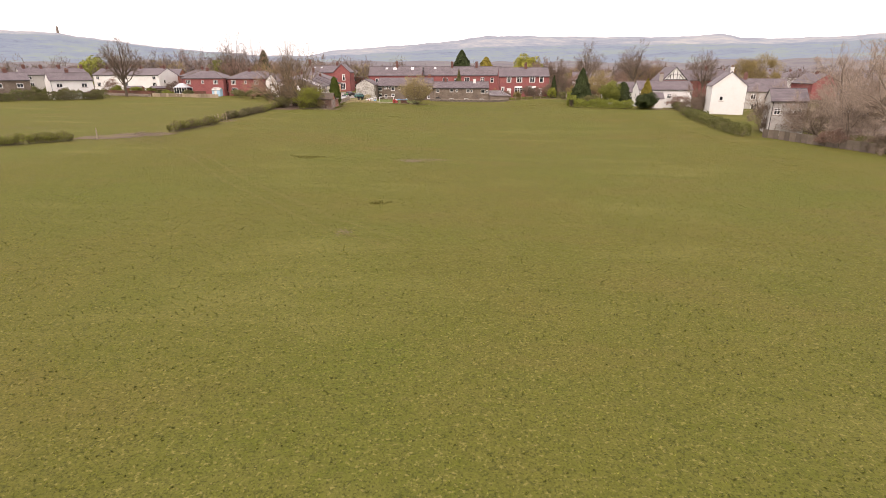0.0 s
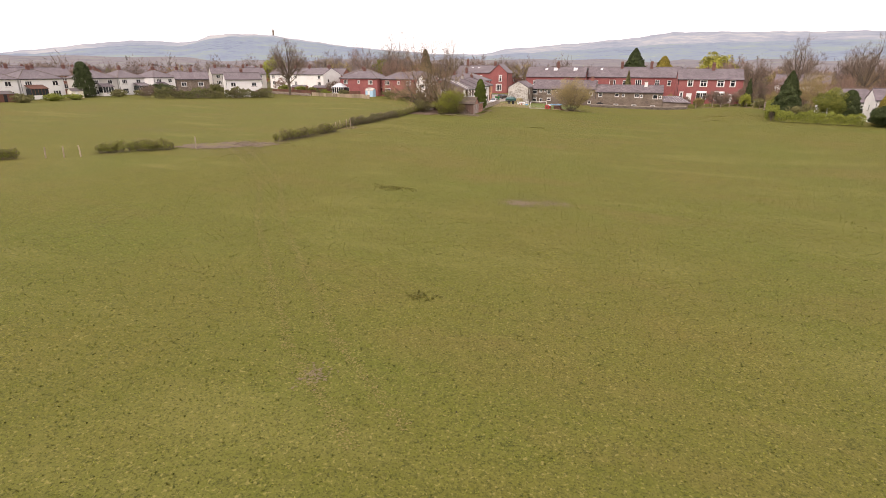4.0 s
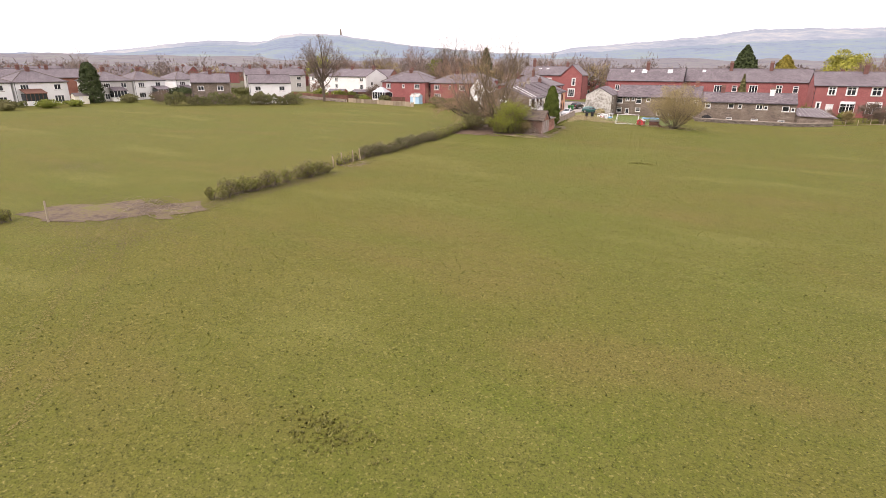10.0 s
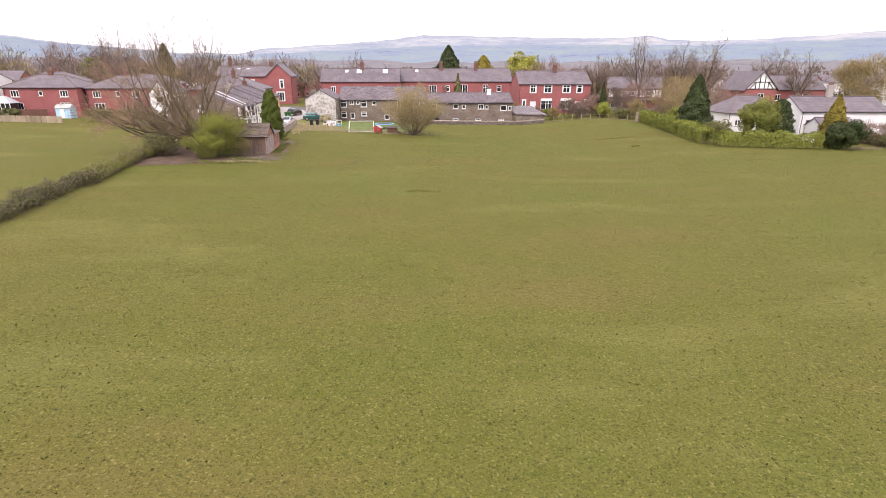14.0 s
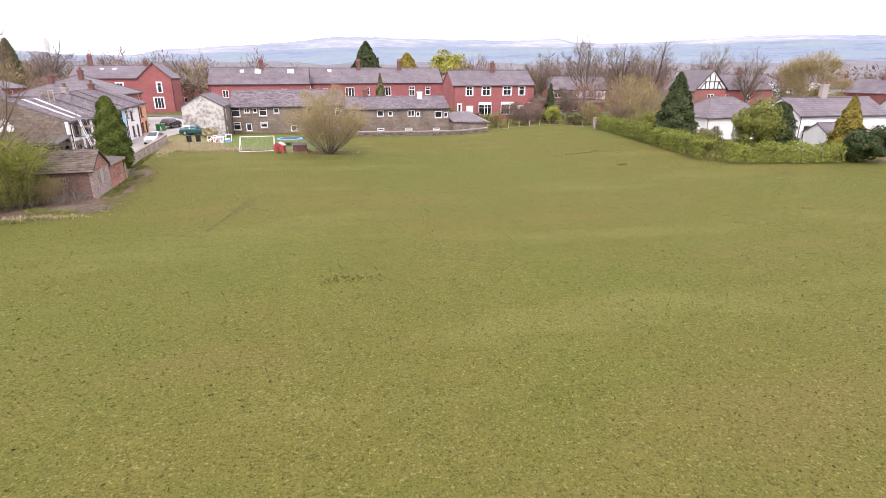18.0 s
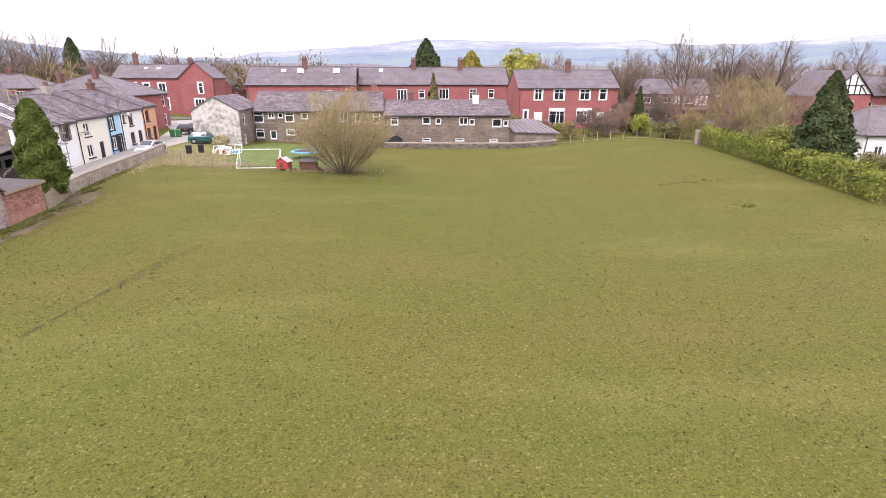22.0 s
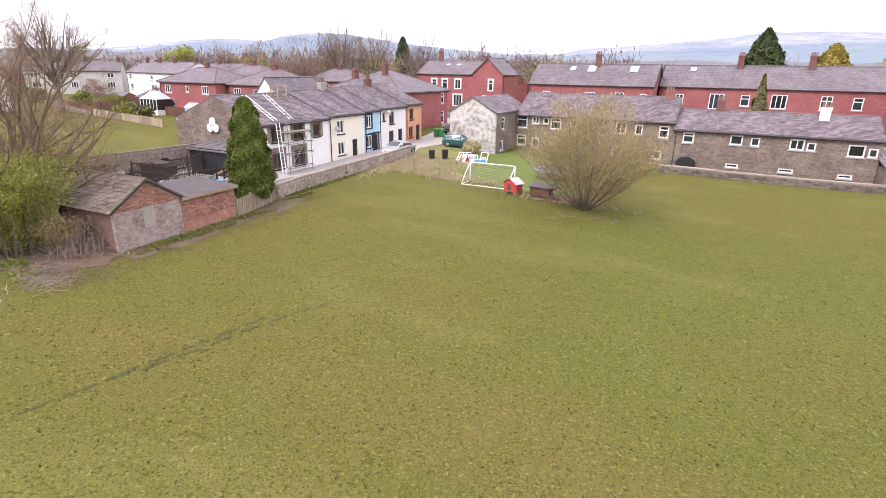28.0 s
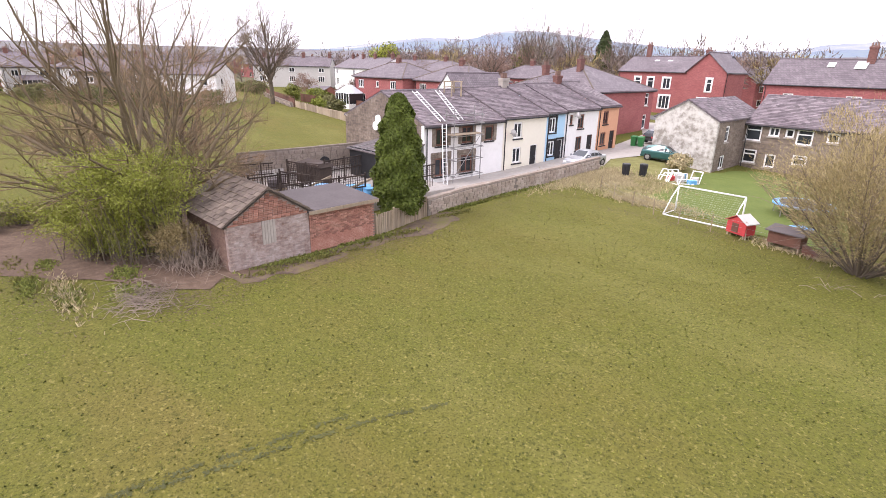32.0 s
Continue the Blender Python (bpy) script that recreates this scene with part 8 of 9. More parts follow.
# ---------------------------------------------------------------- cars
def car(x, y, rz, paint, label, outline, W=1.7, z=None):
    """A parked car: body lofted along its length, with glass, wheels and lamps of its own.
    outline: along the car, rows of (x, belt height, top height, half width at the belt, at the top)."""
    ob = thing("car", x, y, z, rz, label, "car", "parked cars")
    k = W / 1.7
    rows = [(a, b, c, d * k, e * k) for a, b, c, d, e in outline]
    s = Shape()
    m = 10
    for a, b, c, d, e in rows:
        low = 0.24 if abs(a) < abs(rows[0][0]) - 0.15 else 0.34
        half = [(d * 0.94, low), (d, low + 0.12), (d * 1.01, b - 0.12), (d * 0.97, b), (e, c)]
        s.v += [(a, -u, v) for u, v in half] + [(a, u, v) for u, v in half[::-1]]
    for i in range(len(rows) - 1):
        for q in range(m):
            s.f.append((i * m + q, i * m + (q + 1) % m, (i + 1) * m + (q + 1) % m, (i + 1) * m + q))
    s.f += [tuple(range(m - 1, -1, -1)), tuple(range((len(rows) - 1) * m, len(rows) * m))]
    part("body", s, M[paint], ob)

    def pane(name, a, b, c, d):
        q = [Vector(v) for v in (a, b, c, d)]
        mid = (q[0] + q[1] + q[2] + q[3]) / 4
        n = (q[1] - q[0]).cross(q[3] - q[0]).normalized() * 0.012
        q = [mid + (v - mid) * 0.9 for v in q]
        part(name, Shape().solid([tuple(v - n) for v in q], [tuple(v + n) for v in q]), M["glass"], ob)

    tall = [i for i, v in enumerate(rows) if v[2] > 1.2]
    lo, hi = tall[0], tall[-1]
    for name, p, q in (("rear_window", rows[lo - 1], rows[lo]), ("windscreen", rows[hi + 1], rows[hi])):
        sg = 1 if name == "windscreen" else -1
        pane(name, (p[0], -sg * p[4], p[2] + 0.01), (p[0], sg * p[4], p[2] + 0.01), (q[0], sg * q[4], q[2]), (q[0], -sg * q[4], q[2]))
    for sg in (-1, 1):
        span = rows[lo - 1:hi + 2]
        for p, q in zip(span, span[1:]):
            a, b = (p[0], sg * p[3] * 0.97, p[1] + 0.02), (q[0], sg * q[3] * 0.97, q[1] + 0.02)
            c, d = (q[0], sg * q[4], max(q[2] - 0.05, q[1] + 0.05)), (p[0], sg * p[4], max(p[2] - 0.05, p[1] + 0.05))
            pane("side_window", *((a, b, c, d) if sg < 0 else (b, a, d, c)))
        for wx in (rows[0][0] + 0.72, rows[-1][0] - 0.82):
            w = part("wheel", Shape().tube([(wx, sg * (W / 2 - 0.2), 0.3), (wx, sg * (W / 2 - 0.02), 0.3), (wx, sg * (W / 2 + 0.01), 0.3)], [0.3, 0.3, 0.27], 18), M["rubber"], ob)
            part("rim", Shape().tube([(wx, sg * (W / 2 + 0.012), 0.3), (wx, sg * (W / 2 + 0.03), 0.3)], [0.2, 0.16], 12), M["metal"], w)
            part("wheel_arch", Shape().tube([(wx, sg * (W / 2 - 0.1), 0.32), (wx, sg * (W / 2 + 0.004), 0.32)], [0.36, 0.36], 18), M["dark_paint"], ob)
        f, g = rows[-1], rows[0]
        part("headlight", Shape().box(f[0] - 0.14, f[0] + 0.015, sg * 0.5 * k - 0.15, sg * 0.5 * k + 0.15, 0.5, 0.63, 0.02), M["white_paint"], ob)
        part("tail_light", Shape().box(g[0] - 0.015, g[0] + 0.08, sg * 0.56 * k - 0.1, sg * 0.56 * k + 0.1, 0.6, 0.78, 0.01), M["red_paint"], ob)
        part("mirror", Shape().box(0.72, 0.86, sg * (W / 2 + 0.07) - 0.08, sg * (W / 2 + 0.07) + 0.08, 0.93, 1.05, 0.02), M[paint], ob)
    part("bumper", Shape().box(rows[-1][0] - 0.1, rows[-1][0] + 0.05, -W / 2 + 0.12, W / 2 - 0.12, 0.28, 0.46, 0.03), M[paint], ob)
    part("bumper", Shape().box(rows[0][0] - 0.05, rows[0][0] + 0.1, -W / 2 + 0.12, W / 2 - 0.12, 0.3, 0.5, 0.03), M[paint], ob)
    return ob


SALOON = [(-2.2, 0.68, 0.72, 0.70, 0.60), (-2.08, 0.86, 0.92, 0.80, 0.68), (-1.5, 0.90, 0.97, 0.85, 0.64), (-0.9, 0.92, 1.36, 0.85, 0.57), (-0.3, 0.92, 1.42, 0.85, 0.56), (0.3, 0.92, 1.38, 0.85, 0.57), (1.1, 0.89, 0.96, 0.85, 0.66), (1.9, 0.74, 0.80, 0.80, 0.66), (2.2, 0.56, 0.60, 0.70, 0.58)]
HATCH = [(-1.95, 0.70, 0.76, 0.74, 0.62), (-1.85, 0.90, 1.02, 0.82, 0.66), (-1.4, 0.93, 1.36, 0.85, 0.57), (-0.5, 0.93, 1.43, 0.85, 0.56), (0.25, 0.92, 1.38, 0.85, 0.57), (1.0, 0.88, 0.96, 0.85, 0.66), (1.75, 0.74, 0.80, 0.80, 0.64), (2.0, 0.54, 0.58, 0.68, 0.56)]
car(-36.5, 161.5, -92, "silver_car", "silver-grey saloon car parked in the lane", SALOON, z=hill(-35.9, 161.0) + 0.06)
car(-33.1, 169.4, 4, "green_car", "dark green hatchback car by the pale gable", HATCH, z=hill(-33.1, 169.4) + 0.06)
car(-38.6, 179.5, 75, "black_car", "black car parked behind the green bins", HATCH, W=1.75, z=hill(-38, 179) + 0.15)
for dx in (0.0, 0.75):
    b = thing("wheelie_bin", -39.6 + dx, 175.6 + 0.15 * dx, None, 10, "green wheeled bin with lid at the lane end", "bin", "green bins")
    part("body", Shape().solid([(-0.24, -0.26, 0.05), (0.24, -0.26, 0.05), (0.24, 0.26, 0.05), (-0.24, 0.26, 0.05)], [(-0.29, -0.34, 1.0), (0.29, -0.34, 1.0), (0.29, 0.36, 1.0), (-0.29, 0.36, 1.0)]), M["green_plastic"], b)
    part("lid", Shape().solid([(-0.31, -0.37, 1.0), (0.31, -0.37, 1.0), (0.31, 0.4, 1.0), (-0.31, 0.4, 1.0)], [(-0.28, -0.34, 1.07), (0.28, -0.34, 1.07), (0.28, 0.38, 1.1), (-0.28, 0.38, 1.1)]), M["green_plastic"], b)
    for s in (-1, 1):
        part("wheel", Shape().tube([(s * 0.26, 0.3, 0.1), (s * 0.32, 0.3, 0.1)], [0.1, 0.1], 10), M["rubber"], b)
for xx, yy in ((-32.2, 161.0), (-31.3, 162.2)):
    b = thing("dustbin", xx, yy, None, 0, "black bin standing in dead grass", "bin", "black bins")
    part("body", Shape().tube([(0, 0, 0), (0, 0, 0.5), (0, 0, 0.95)], [0.28, 0.31, 0.34], 10), M["dark_paint"], b)
    part("lid", Shape().tube([(0, 0, 0.95), (0, 0, 1.03)], [0.37, 0.3], 10), M["dark_paint"], b)
jk = thing("scrap_heap", -28.4, 163.0, None, 15, "heap of white frames, sheets and boxes by the gable", "junk")
rngj = np.random.default_rng(15)
for i in range(9):
    w, h = rngj.uniform(0.5, 1.3), rngj.uniform(0.5, 1.1)
    fr = Shape().box(-w / 2, -w / 2 + 0.07, 0, 0.06, 0, h).box(w / 2 - 0.07, w / 2, 0, 0.06, 0, h).box(-w / 2, w / 2, 0, 0.06, 0, 0.07).box(-w / 2, w / 2, 0, 0.06, h - 0.07, h)
    q = part("frame", fr, M["white_paint"], jk)
    q.location, q.rotation_euler = (rngj.uniform(-1.6, 1.6), rngj.uniform(-0.7, 0.7), 0.02), (radians(rngj.uniform(-55, -10)), 0, radians(rngj.uniform(-40, 40)))
for i in range(6):
    q = part("box", Shape().box(-0.3, 0.3, -0.25, 0.25, 0, rngj.uniform(0.3, 0.6), 0.02), M["blue_plastic" if i % 3 == 0 else "grey_render" if i % 3 == 1 else "red_paint"], jk)
    q.location, q.rotation_euler = (rngj.uniform(-1.6, 1.8), rngj.uniform(0.2, 1.4), 0), (0, 0, radians(rngj.uniform(0, 90)))

# ---------------------------------------------------------------- garden trees and shrubs
conifer("conifer", 30.4, 146.2, 2.7, 9.0, "dark_leaf", 201, "broad dark green conifer behind the garden hedge", n=16000, size=0.2, power=0.7)
bush("round_bush", 35.8, 138.4, 3.2, 3.0, 6.3, "lime_leaf", 202, "large rounded yellow-green variegated bush", n=28000, size=0.1, stem=False)
conifer("conifer", 39.0, 138.4, 2.1, 5.9, "dark_leaf", 203, "dark green dense cypress beside the round bush", n=10000, size=0.15, power=0.42)
bush("holly_bush", 42.4, 129.6, 2.9, 2.4, 3.9, "dark_leaf", 204, "glossy dark green laurel bush at the hedge end", n=13000, size=0.13, stem=False)
conifer("conifer", 43.2, 133.0, 2.0, 6.9, "gold_leaf", 205, "golden-green conifer beside the laurel", n=12000, size=0.16, power=0.8)
bush("bush", 29.6, 150.6, 2.2, 2.0, 4.2, "lime_leaf", 206, "variegated bush beside the conifer", n=7000, size=0.12, stem=False)
bush("bush", 31.8, 141.4, 2.6, 2.0, 2.8, "olive_leaf", 207, "low olive shrub behind the hedge", n=6000, size=0.1)
conifer("conifer", -2.8, 193.0, 1.7, 9.2, "olive_leaf", 208, "slim green conifer before the red terrace", n=7000, size=0.18, power=0.9)
conifer("conifer", -2.1, 228.0, 6.4, 16.0, "dark_leaf", 209, "tall dark green conifer behind the terraces", n=11000, size=0.48, power=0.75)
conifer("conifer", 7.6, 223.0, 5.0, 13.5, "gold_leaf", 210, "golden-green conifer behind the terraces", n=9000, size=0.4, power=0.6)
bush("tree", 29.5, 264.0, 9.0, 8.0, 15.5, "yellow_leaf", 211, "tree in bright yellow-green leaf behind the terraces", n=12000, size=0.4, category="tree")
conifer("conifer", 28.6, 182.0, 1.3, 7.0, "dark_leaf", 212, "narrow dark conifer in a back garden", n=6000, size=0.15, power=0.8)
for i, (x, y, rx, h, mt, lab) in enumerate([(9.6, 184.5, 2.0, 3.4, "lime_leaf", "green garden shrub by the red terrace"), (27.6, 178.2, 2.0, 3.6, "fresh_leaf", "bright green garden shrub behind the fence"), (17.0, 184.5, 1.6, 1.8, "hedge_leaf", "low clipped shrub in a garden"),
                                            (31.0, 176.0, 2.0, 2.4, "olive_leaf", "dull garden shrub at the field corner"), (-30.6, 167.2, 1.2, 1.6, "dry_grass", "dead shrub before the pale gable")]):
    bush("bush", x, y, rx, rx, h, mt, 220 + i, lab, n=5000, size=0.11)


def thicket(name, x, y, rx, ry, height, seed, label, n=6000, tone="twig", z=None):
    """A leafless thicket: stems and a haze of fine twigs."""
    rng = np.random.default_rng(seed)
    ob = thing(name, x, y, z, 0, label, "shrub")
    s, f = Shape(), Shape()
    for k in range(4):
        a = rng.uniform(0, 6.28)
        grow(s, f, rng, Vector((0.55 * rx * math.cos(a) * rng.uniform(0, 1), 0.55 * ry * math.sin(a) * rng.uniform(0, 1), -0.1)), Vector((0.3 * math.cos(a), 0.3 * math.sin(a), 1)).normalized(), height * 0.5, 0.05, 0, 1, SHRUB)
    off = len(s.v)
    s.v += f.v
    s.f += [tuple(i + off for i in q) for q in f.f]
    part("stem_tangle", s, M["bark"], ob)["kind"] = "stuff"
    p, out = blob_points(rng, n * 2, rx, ry, height * 0.5, lumps=34, shell=0.05)
    p[:, 2] = np.maximum(0.05, p[:, 2] + height * 0.47)
    part("crown", sprigs(rng, p, unit(out) * 0.6 + np.array([0, 0, 0.7]), 0.11 * height ** 0.5 + 0.25, 0.012 + 0.0012 * height, M[tone], "crown"), None, ob)
    return ob


for i, (x, y, rx, h, tone) in enumerate([(20.0, 179.0, 2.5, 4.6, "twig"), (24.5, 181.0, 2.6, 4.0, "red_twig"), (31.0, 184.0, 4.0, 7.5, "twig"), (36.0, 181.0, 5.0, 9.5, "red_twig"), (42.5, 177.0, 5.5, 10.5, "bud"), (40.0, 168.0, 4.5, 9.0, "bud"), (46.0, 170.0, 5.0, 9.0, "red_twig"),
                                         (50.0, 186.0, 5.0, 8.0, "twig"), (56.0, 178.0, 5.0, 7.5, "red_twig"), (52.0, 136.0, 3.0, 3.5, "red_twig"), (55.0, 128.0, 3.0, 4.0, "twig"), (58.0, 131.0, 3.5, 6.0, "red_twig"), (50.0, 90.0, 4.0, 6.0, "twig"),
                                         (52.0, 84.0, 4.5, 6.5, "twig"), (50.0, 74.0, 2.5, 2.5, "red_twig"), (53.0, 68.0, 3.0, 3.0, "twig"), (48.0, 118.0, 3.0, 3.6, "twig"), (57.0, 145.0, 3.0, 4.0, "red_twig"), (62.0, 165.0, 5.0, 7.0, "red_twig")]):
    thicket("thicket", x, y, rx, rx, h, 240 + i, "leafless brown thicket in the gardens" if tone != "bud" else "budding olive-brown thicket in the gardens", n=2700, tone=tone)

for i, (x, y, rx, h, tone) in enumerate([(9.0, 181.0, 1.6, 2.8, "twig"), (13.0, 180.0, 1.8, 3.0, "red_twig"), (16.5, 178.0, 1.6, 2.6, "bud"), (22.0, 177.5, 1.8, 3.4, "twig"), (27.0, 183.0, 2.4, 4.6, "red_twig"), (33.5, 175.0, 2.4, 4.8, "bud"), (34.5, 186.0, 3.2, 6.5, "twig"), (38.0, 172.5, 2.6, 5.6, "red_twig"), (28.5, 187.5, 2.6, 5.0, "twig"), (45.0, 184.0, 3.6, 8.0, "red_twig"), (48.0, 162.0, 3.0, 6.0, "twig")]):
    thicket("thicket", x, y, rx, rx, h, 520 + i, "tangled leafless shrubs behind the field fence", n=2200, tone=tone)
thicket("tree", 97.0, 190.0, 9.5, 9.5, 16.0, 306, "large round tree in olive bud", n=13000, tone="bud")
# ---------------------------------------------------------------- larger leafless trees
for k, (x, y, h, r, sd, lab) in enumerate(((42.5, 195.2, 18.4, 6.2, 301, "tall leafless tree with a rounded crown behind the gardens"), (60.5, 211.0, 19.4, 4.2, 302, "tall slender leafless tree behind gardens"), (57.8, 192.5, 19.8, 5.2, 303, "tall leafless tree beside the timbered house"),
                                           (31.5, 194.5, 12.6, 4.4, 304, "rounded leafless tree beside the red terrace"), (80.0, 190.0, 15.0, 4.6, 305, "leafless tree before the red wing"))):
    bare_tree("bare_tree", x, y, h, r, sd, lab, limbs=11, kids=(6, 6, 5), fork=0.32, radius=0.3, widest=50.0 if r < 4.5 else 62.0, thin=0.016, twig="twig", fuzz=2600, fuzz_length=0.7, fuzz_width=0.012)
bare_tree("bare_tree", -105.5, 165.0, 17.2, 6.3, 307, "tall leafless tree with a fan-shaped crown by the gardens", limbs=16, kids=(6, 6, 5), fork=0.33, radius=0.42, widest=58.0, thin=0.018, lift=0.07, fuzz=4500, fuzz_length=0.6, fuzz_width=0.012)
for k, (x, y, h, r) in enumerate(((-99.6, 232.7, 25.5, 6.8), (-91.0, 236.0, 23.0, 6.0), (-78.0, 240.0, 20.0, 5.0), (-84.0, 199.0, 14.0, 4.5), (-108.0, 256.0, 19.0, 6.0), (-160.0, 309.0, 21.0, 6.5), (-118.0, 262.0, 17.0, 6.5), (-140.0, 280.0, 18.0, 6.5), (-55.0, 262.0, 13.0, 4.5), (72.0, 218.0, 14.0, 6.0), (88.0, 212.0, 16.0, 6.5), (25.0, 214.0, 11.0, 4.5), (47.0, 218.0, 13.0, 5.5))):
    bare_tree("bare_tree", x, y, h, r, 340 + k, "tall leafless brown tree behind the houses", limbs=13, kids=(6, 5, 4), fork=0.28, radius=0.32, widest=64.0, thin=0.018, wander=0.09, twig="red_twig" if k % 2 else "twig", fuzz=2600, fuzz_length=0.8, fuzz_width=0.016)
bare_tree("poplar", -97.8, 319.8, 22.5, 2.6, 310, "slim leafless poplar behind the town", limbs=14, kids=(5, 4, 4), fork=0.12, radius=0.35, widest=30.0, thin=0.03, lift=0.2, twig="twig", fuzz=900, fuzz_length=1.0, fuzz_width=0.02)
conifer("conifer", -94.5, 256.0, 3.6, 16.0, "dark_leaf", 309, "dark green pine among leafless trees behind the houses", n=5000, size=0.4, power=0.6)
for x, y, h, r, sd, lab in ((57.0, 82.0, 14.5, 8.0, 311, "gnarled spreading leafless oak at the field's edge"), (56.5, 70.0, 15.5, 8.0, 313, "spreading leafless oak at the field's edge"), (66.0, 92.0, 13.5, 7.0, 320, "spreading pale leafless tree among the houses")):
    bare_tree("bare_tree", x, y, h, r, sd, lab, limbs=15, kids=(6, 5, 5), fork=0.17, radius=0.42, widest=84.0, thin=0.016, lift=0.02, wander=0.2, twig="pale_twig", bark="oak_bark", fuzz=16000, fuzz_length=0.45, fuzz_width=0.013)
bare_tree("bare_tree", 51.5, 94.0, 8.5, 4.2, 312, "spreading leafless tree by the houses", limbs=10, kids=(6, 6, 5), fork=0.15, radius=0.22, widest=75.0, thin=0.013, twig="pale_twig", fuzz=4000, fuzz_length=0.4)
bare_tree("bare_tree", 51.0, 79.5, 9.0, 4.6, 321, "small spreading leafless tree beside the fence", limbs=11, kids=(6, 6, 5), fork=0.16, radius=0.24, widest=80.0, thin=0.013, wander=0.18, twig="pale_twig", bark="oak_bark", fuzz=5000, fuzz_length=0.4)
bare_tree("bare_tree", 53.0, 128.5, 8.0, 3.0, 314, "small leafless tree at the boundary", limbs=9, kids=(5, 5, 5), fork=0.2, radius=0.14, widest=60.0, thin=0.012, twig="red_twig", fuzz=1200, fuzz_length=0.4)
thicket("thicket", 53.0, 74.0, 6.0, 6.0, 9.5, 322, "pale leafless thicket beside the field", n=5000, tone="pale_twig")
thicket("thicket", 56.0, 63.0, 6.0, 6.0, 8.5, 323, "pale leafless thicket at the field edge", n=5000, tone="pale_twig")
bush("tree", -110.0, 244.0, 6.0, 6.0, 12.0, "lime_leaf", 315, "tree in fresh green leaf among the houses", n=6000, size=0.35, category="tree")
bush("tree", -160.0, 230.0, 7.0, 6.0, 13.0, "fresh_leaf", 316, "tree in fresh green leaf behind the white houses", n=6000, size=0.35, category="tree")
conifer("conifer", -146.5, 126.5, 2.6, 9.5, "dark_leaf", 317, "dark green cypress between the white semis", n=9000, size=0.22, power=0.35)
bush("bush", -143.0, 149.0, 5.0, 3.0, 3.6, "dark_leaf", 318, "dark evergreen shrub before the white semis", n=5000, size=0.18)
conifer("conifer", -118.5, 196.0, 2.0, 5.0, "gold_leaf", 319, "golden conifer in a garden", n=3000, size=0.2)

# far trees of the town: a few kinds, each copied
def light_tree(seed, reach, height, label, tone, kids=(3, 3), fuzz=260, widest=62.0):
    """A small tree for the distance."""
    return bare_tree("town_tree", 0, 0, height, reach, seed, label, limbs=6, kids=kids, fork=0.26, radius=0.26, widest=widest, thin=0.05, twig=tone, group="town trees", z=0, fuzz=fuzz, fuzz_length=1.5, fuzz_width=0.075)


def leafy_tree(seed, rx, height, tone, label):
    rng = np.random.default_rng(seed)
    ob = thing("town_tree", 0, 0, 0, 0, label, "tree", "town trees")
    part("trunk", Shape().tube([(0, 0, -0.5), (0.1, 0, height * 0.4), (0, 0.1, height * 0.85)], [0.3, 0.2, 0.05], 5), M["bark"], ob)
    p, out = blob_points(rng, 700, rx, rx, height * 0.44, lumps=30, shell=0.05)
    p[:, 2] += height * 0.56
    part("crown", leaves(rng, p, 0.34, M[tone], "crown", squash=0.9, outward=out), None, ob)
    return ob


far_kinds = [light_tree(330, 4.6, 11.0, "leafless brown tree far in the town", "town_twig"), light_tree(331, 3.2, 13.5, "tall leafless tree far in the town", "twig", widest=45.0), light_tree(332, 5.0, 9.0, "rounded brown leafless tree far in the town", "red_twig", fuzz=380),
             light_tree(333, 4.8, 9.0, "rounded olive budding tree far in the town", "bud", fuzz=420), leafy_tree(334, 4.0, 7.5, "olive_leaf", "olive-green tree far in the town")]
rngt = np.random.default_rng(8)
count = 0
for _ in range(6000):
    a, r = rngt.uniform(-78, 60), 200 + 330 * rngt.uniform(0, 1) ** 1.4
    x, y = (r * math.sin(radians(a)) - 10, r * math.cos(radians(a)) + 30) if count % 5 < 3 else (rngt.uniform(-170, 100), rngt.uniform(219, 290))
    if (-168 < x < 92 and y < 219) or (y < 50 and x > -185) or any((x - u) ** 2 + (y - v) ** 2 < 9 ** 2 for u, v in spots[:120]):
        continue
    k = int(rngt.choice([0, 1, 2, 2, 2, 3, 3, 4], ))
    m = pose(x, y, hill(x, y) - 0.4 - 2.5 * max(0, (math.hypot(x, y) - 320) / 400), 0, 0, rngt.uniform(0, 360))
    s = rngt.uniform(0.7, 1.15)
    if count < 5:
        far_kinds[count].matrix_basis = m
    else:
        ob = copy_thing(far_kinds[k], m)
        ob.scale = (s, s, s)
    count += 1
    if count > 215:
        break
# a closer row of brown garden trees rising over the roofs
rgr = np.random.default_rng(23)
for k in range(38):
    x = -168 + k * 6.6 + rgr.uniform(-2.5, 2.5)
    y = 228 + rgr.uniform(0, 26) + (8 if -70 < x < 30 else 0)
    ob = copy_thing(far_kinds[(0, 2, 0, 2, 3, 0, 1)[k % 7]], pose(x, y, hill(x, y) - 0.3, 0, 0, rgr.uniform(0, 360)))
    sc = rgr.uniform(0.95, 1.4) * (0.75 if -36 < x < 30 else 1.0)
    ob.scale = (sc, sc, sc)
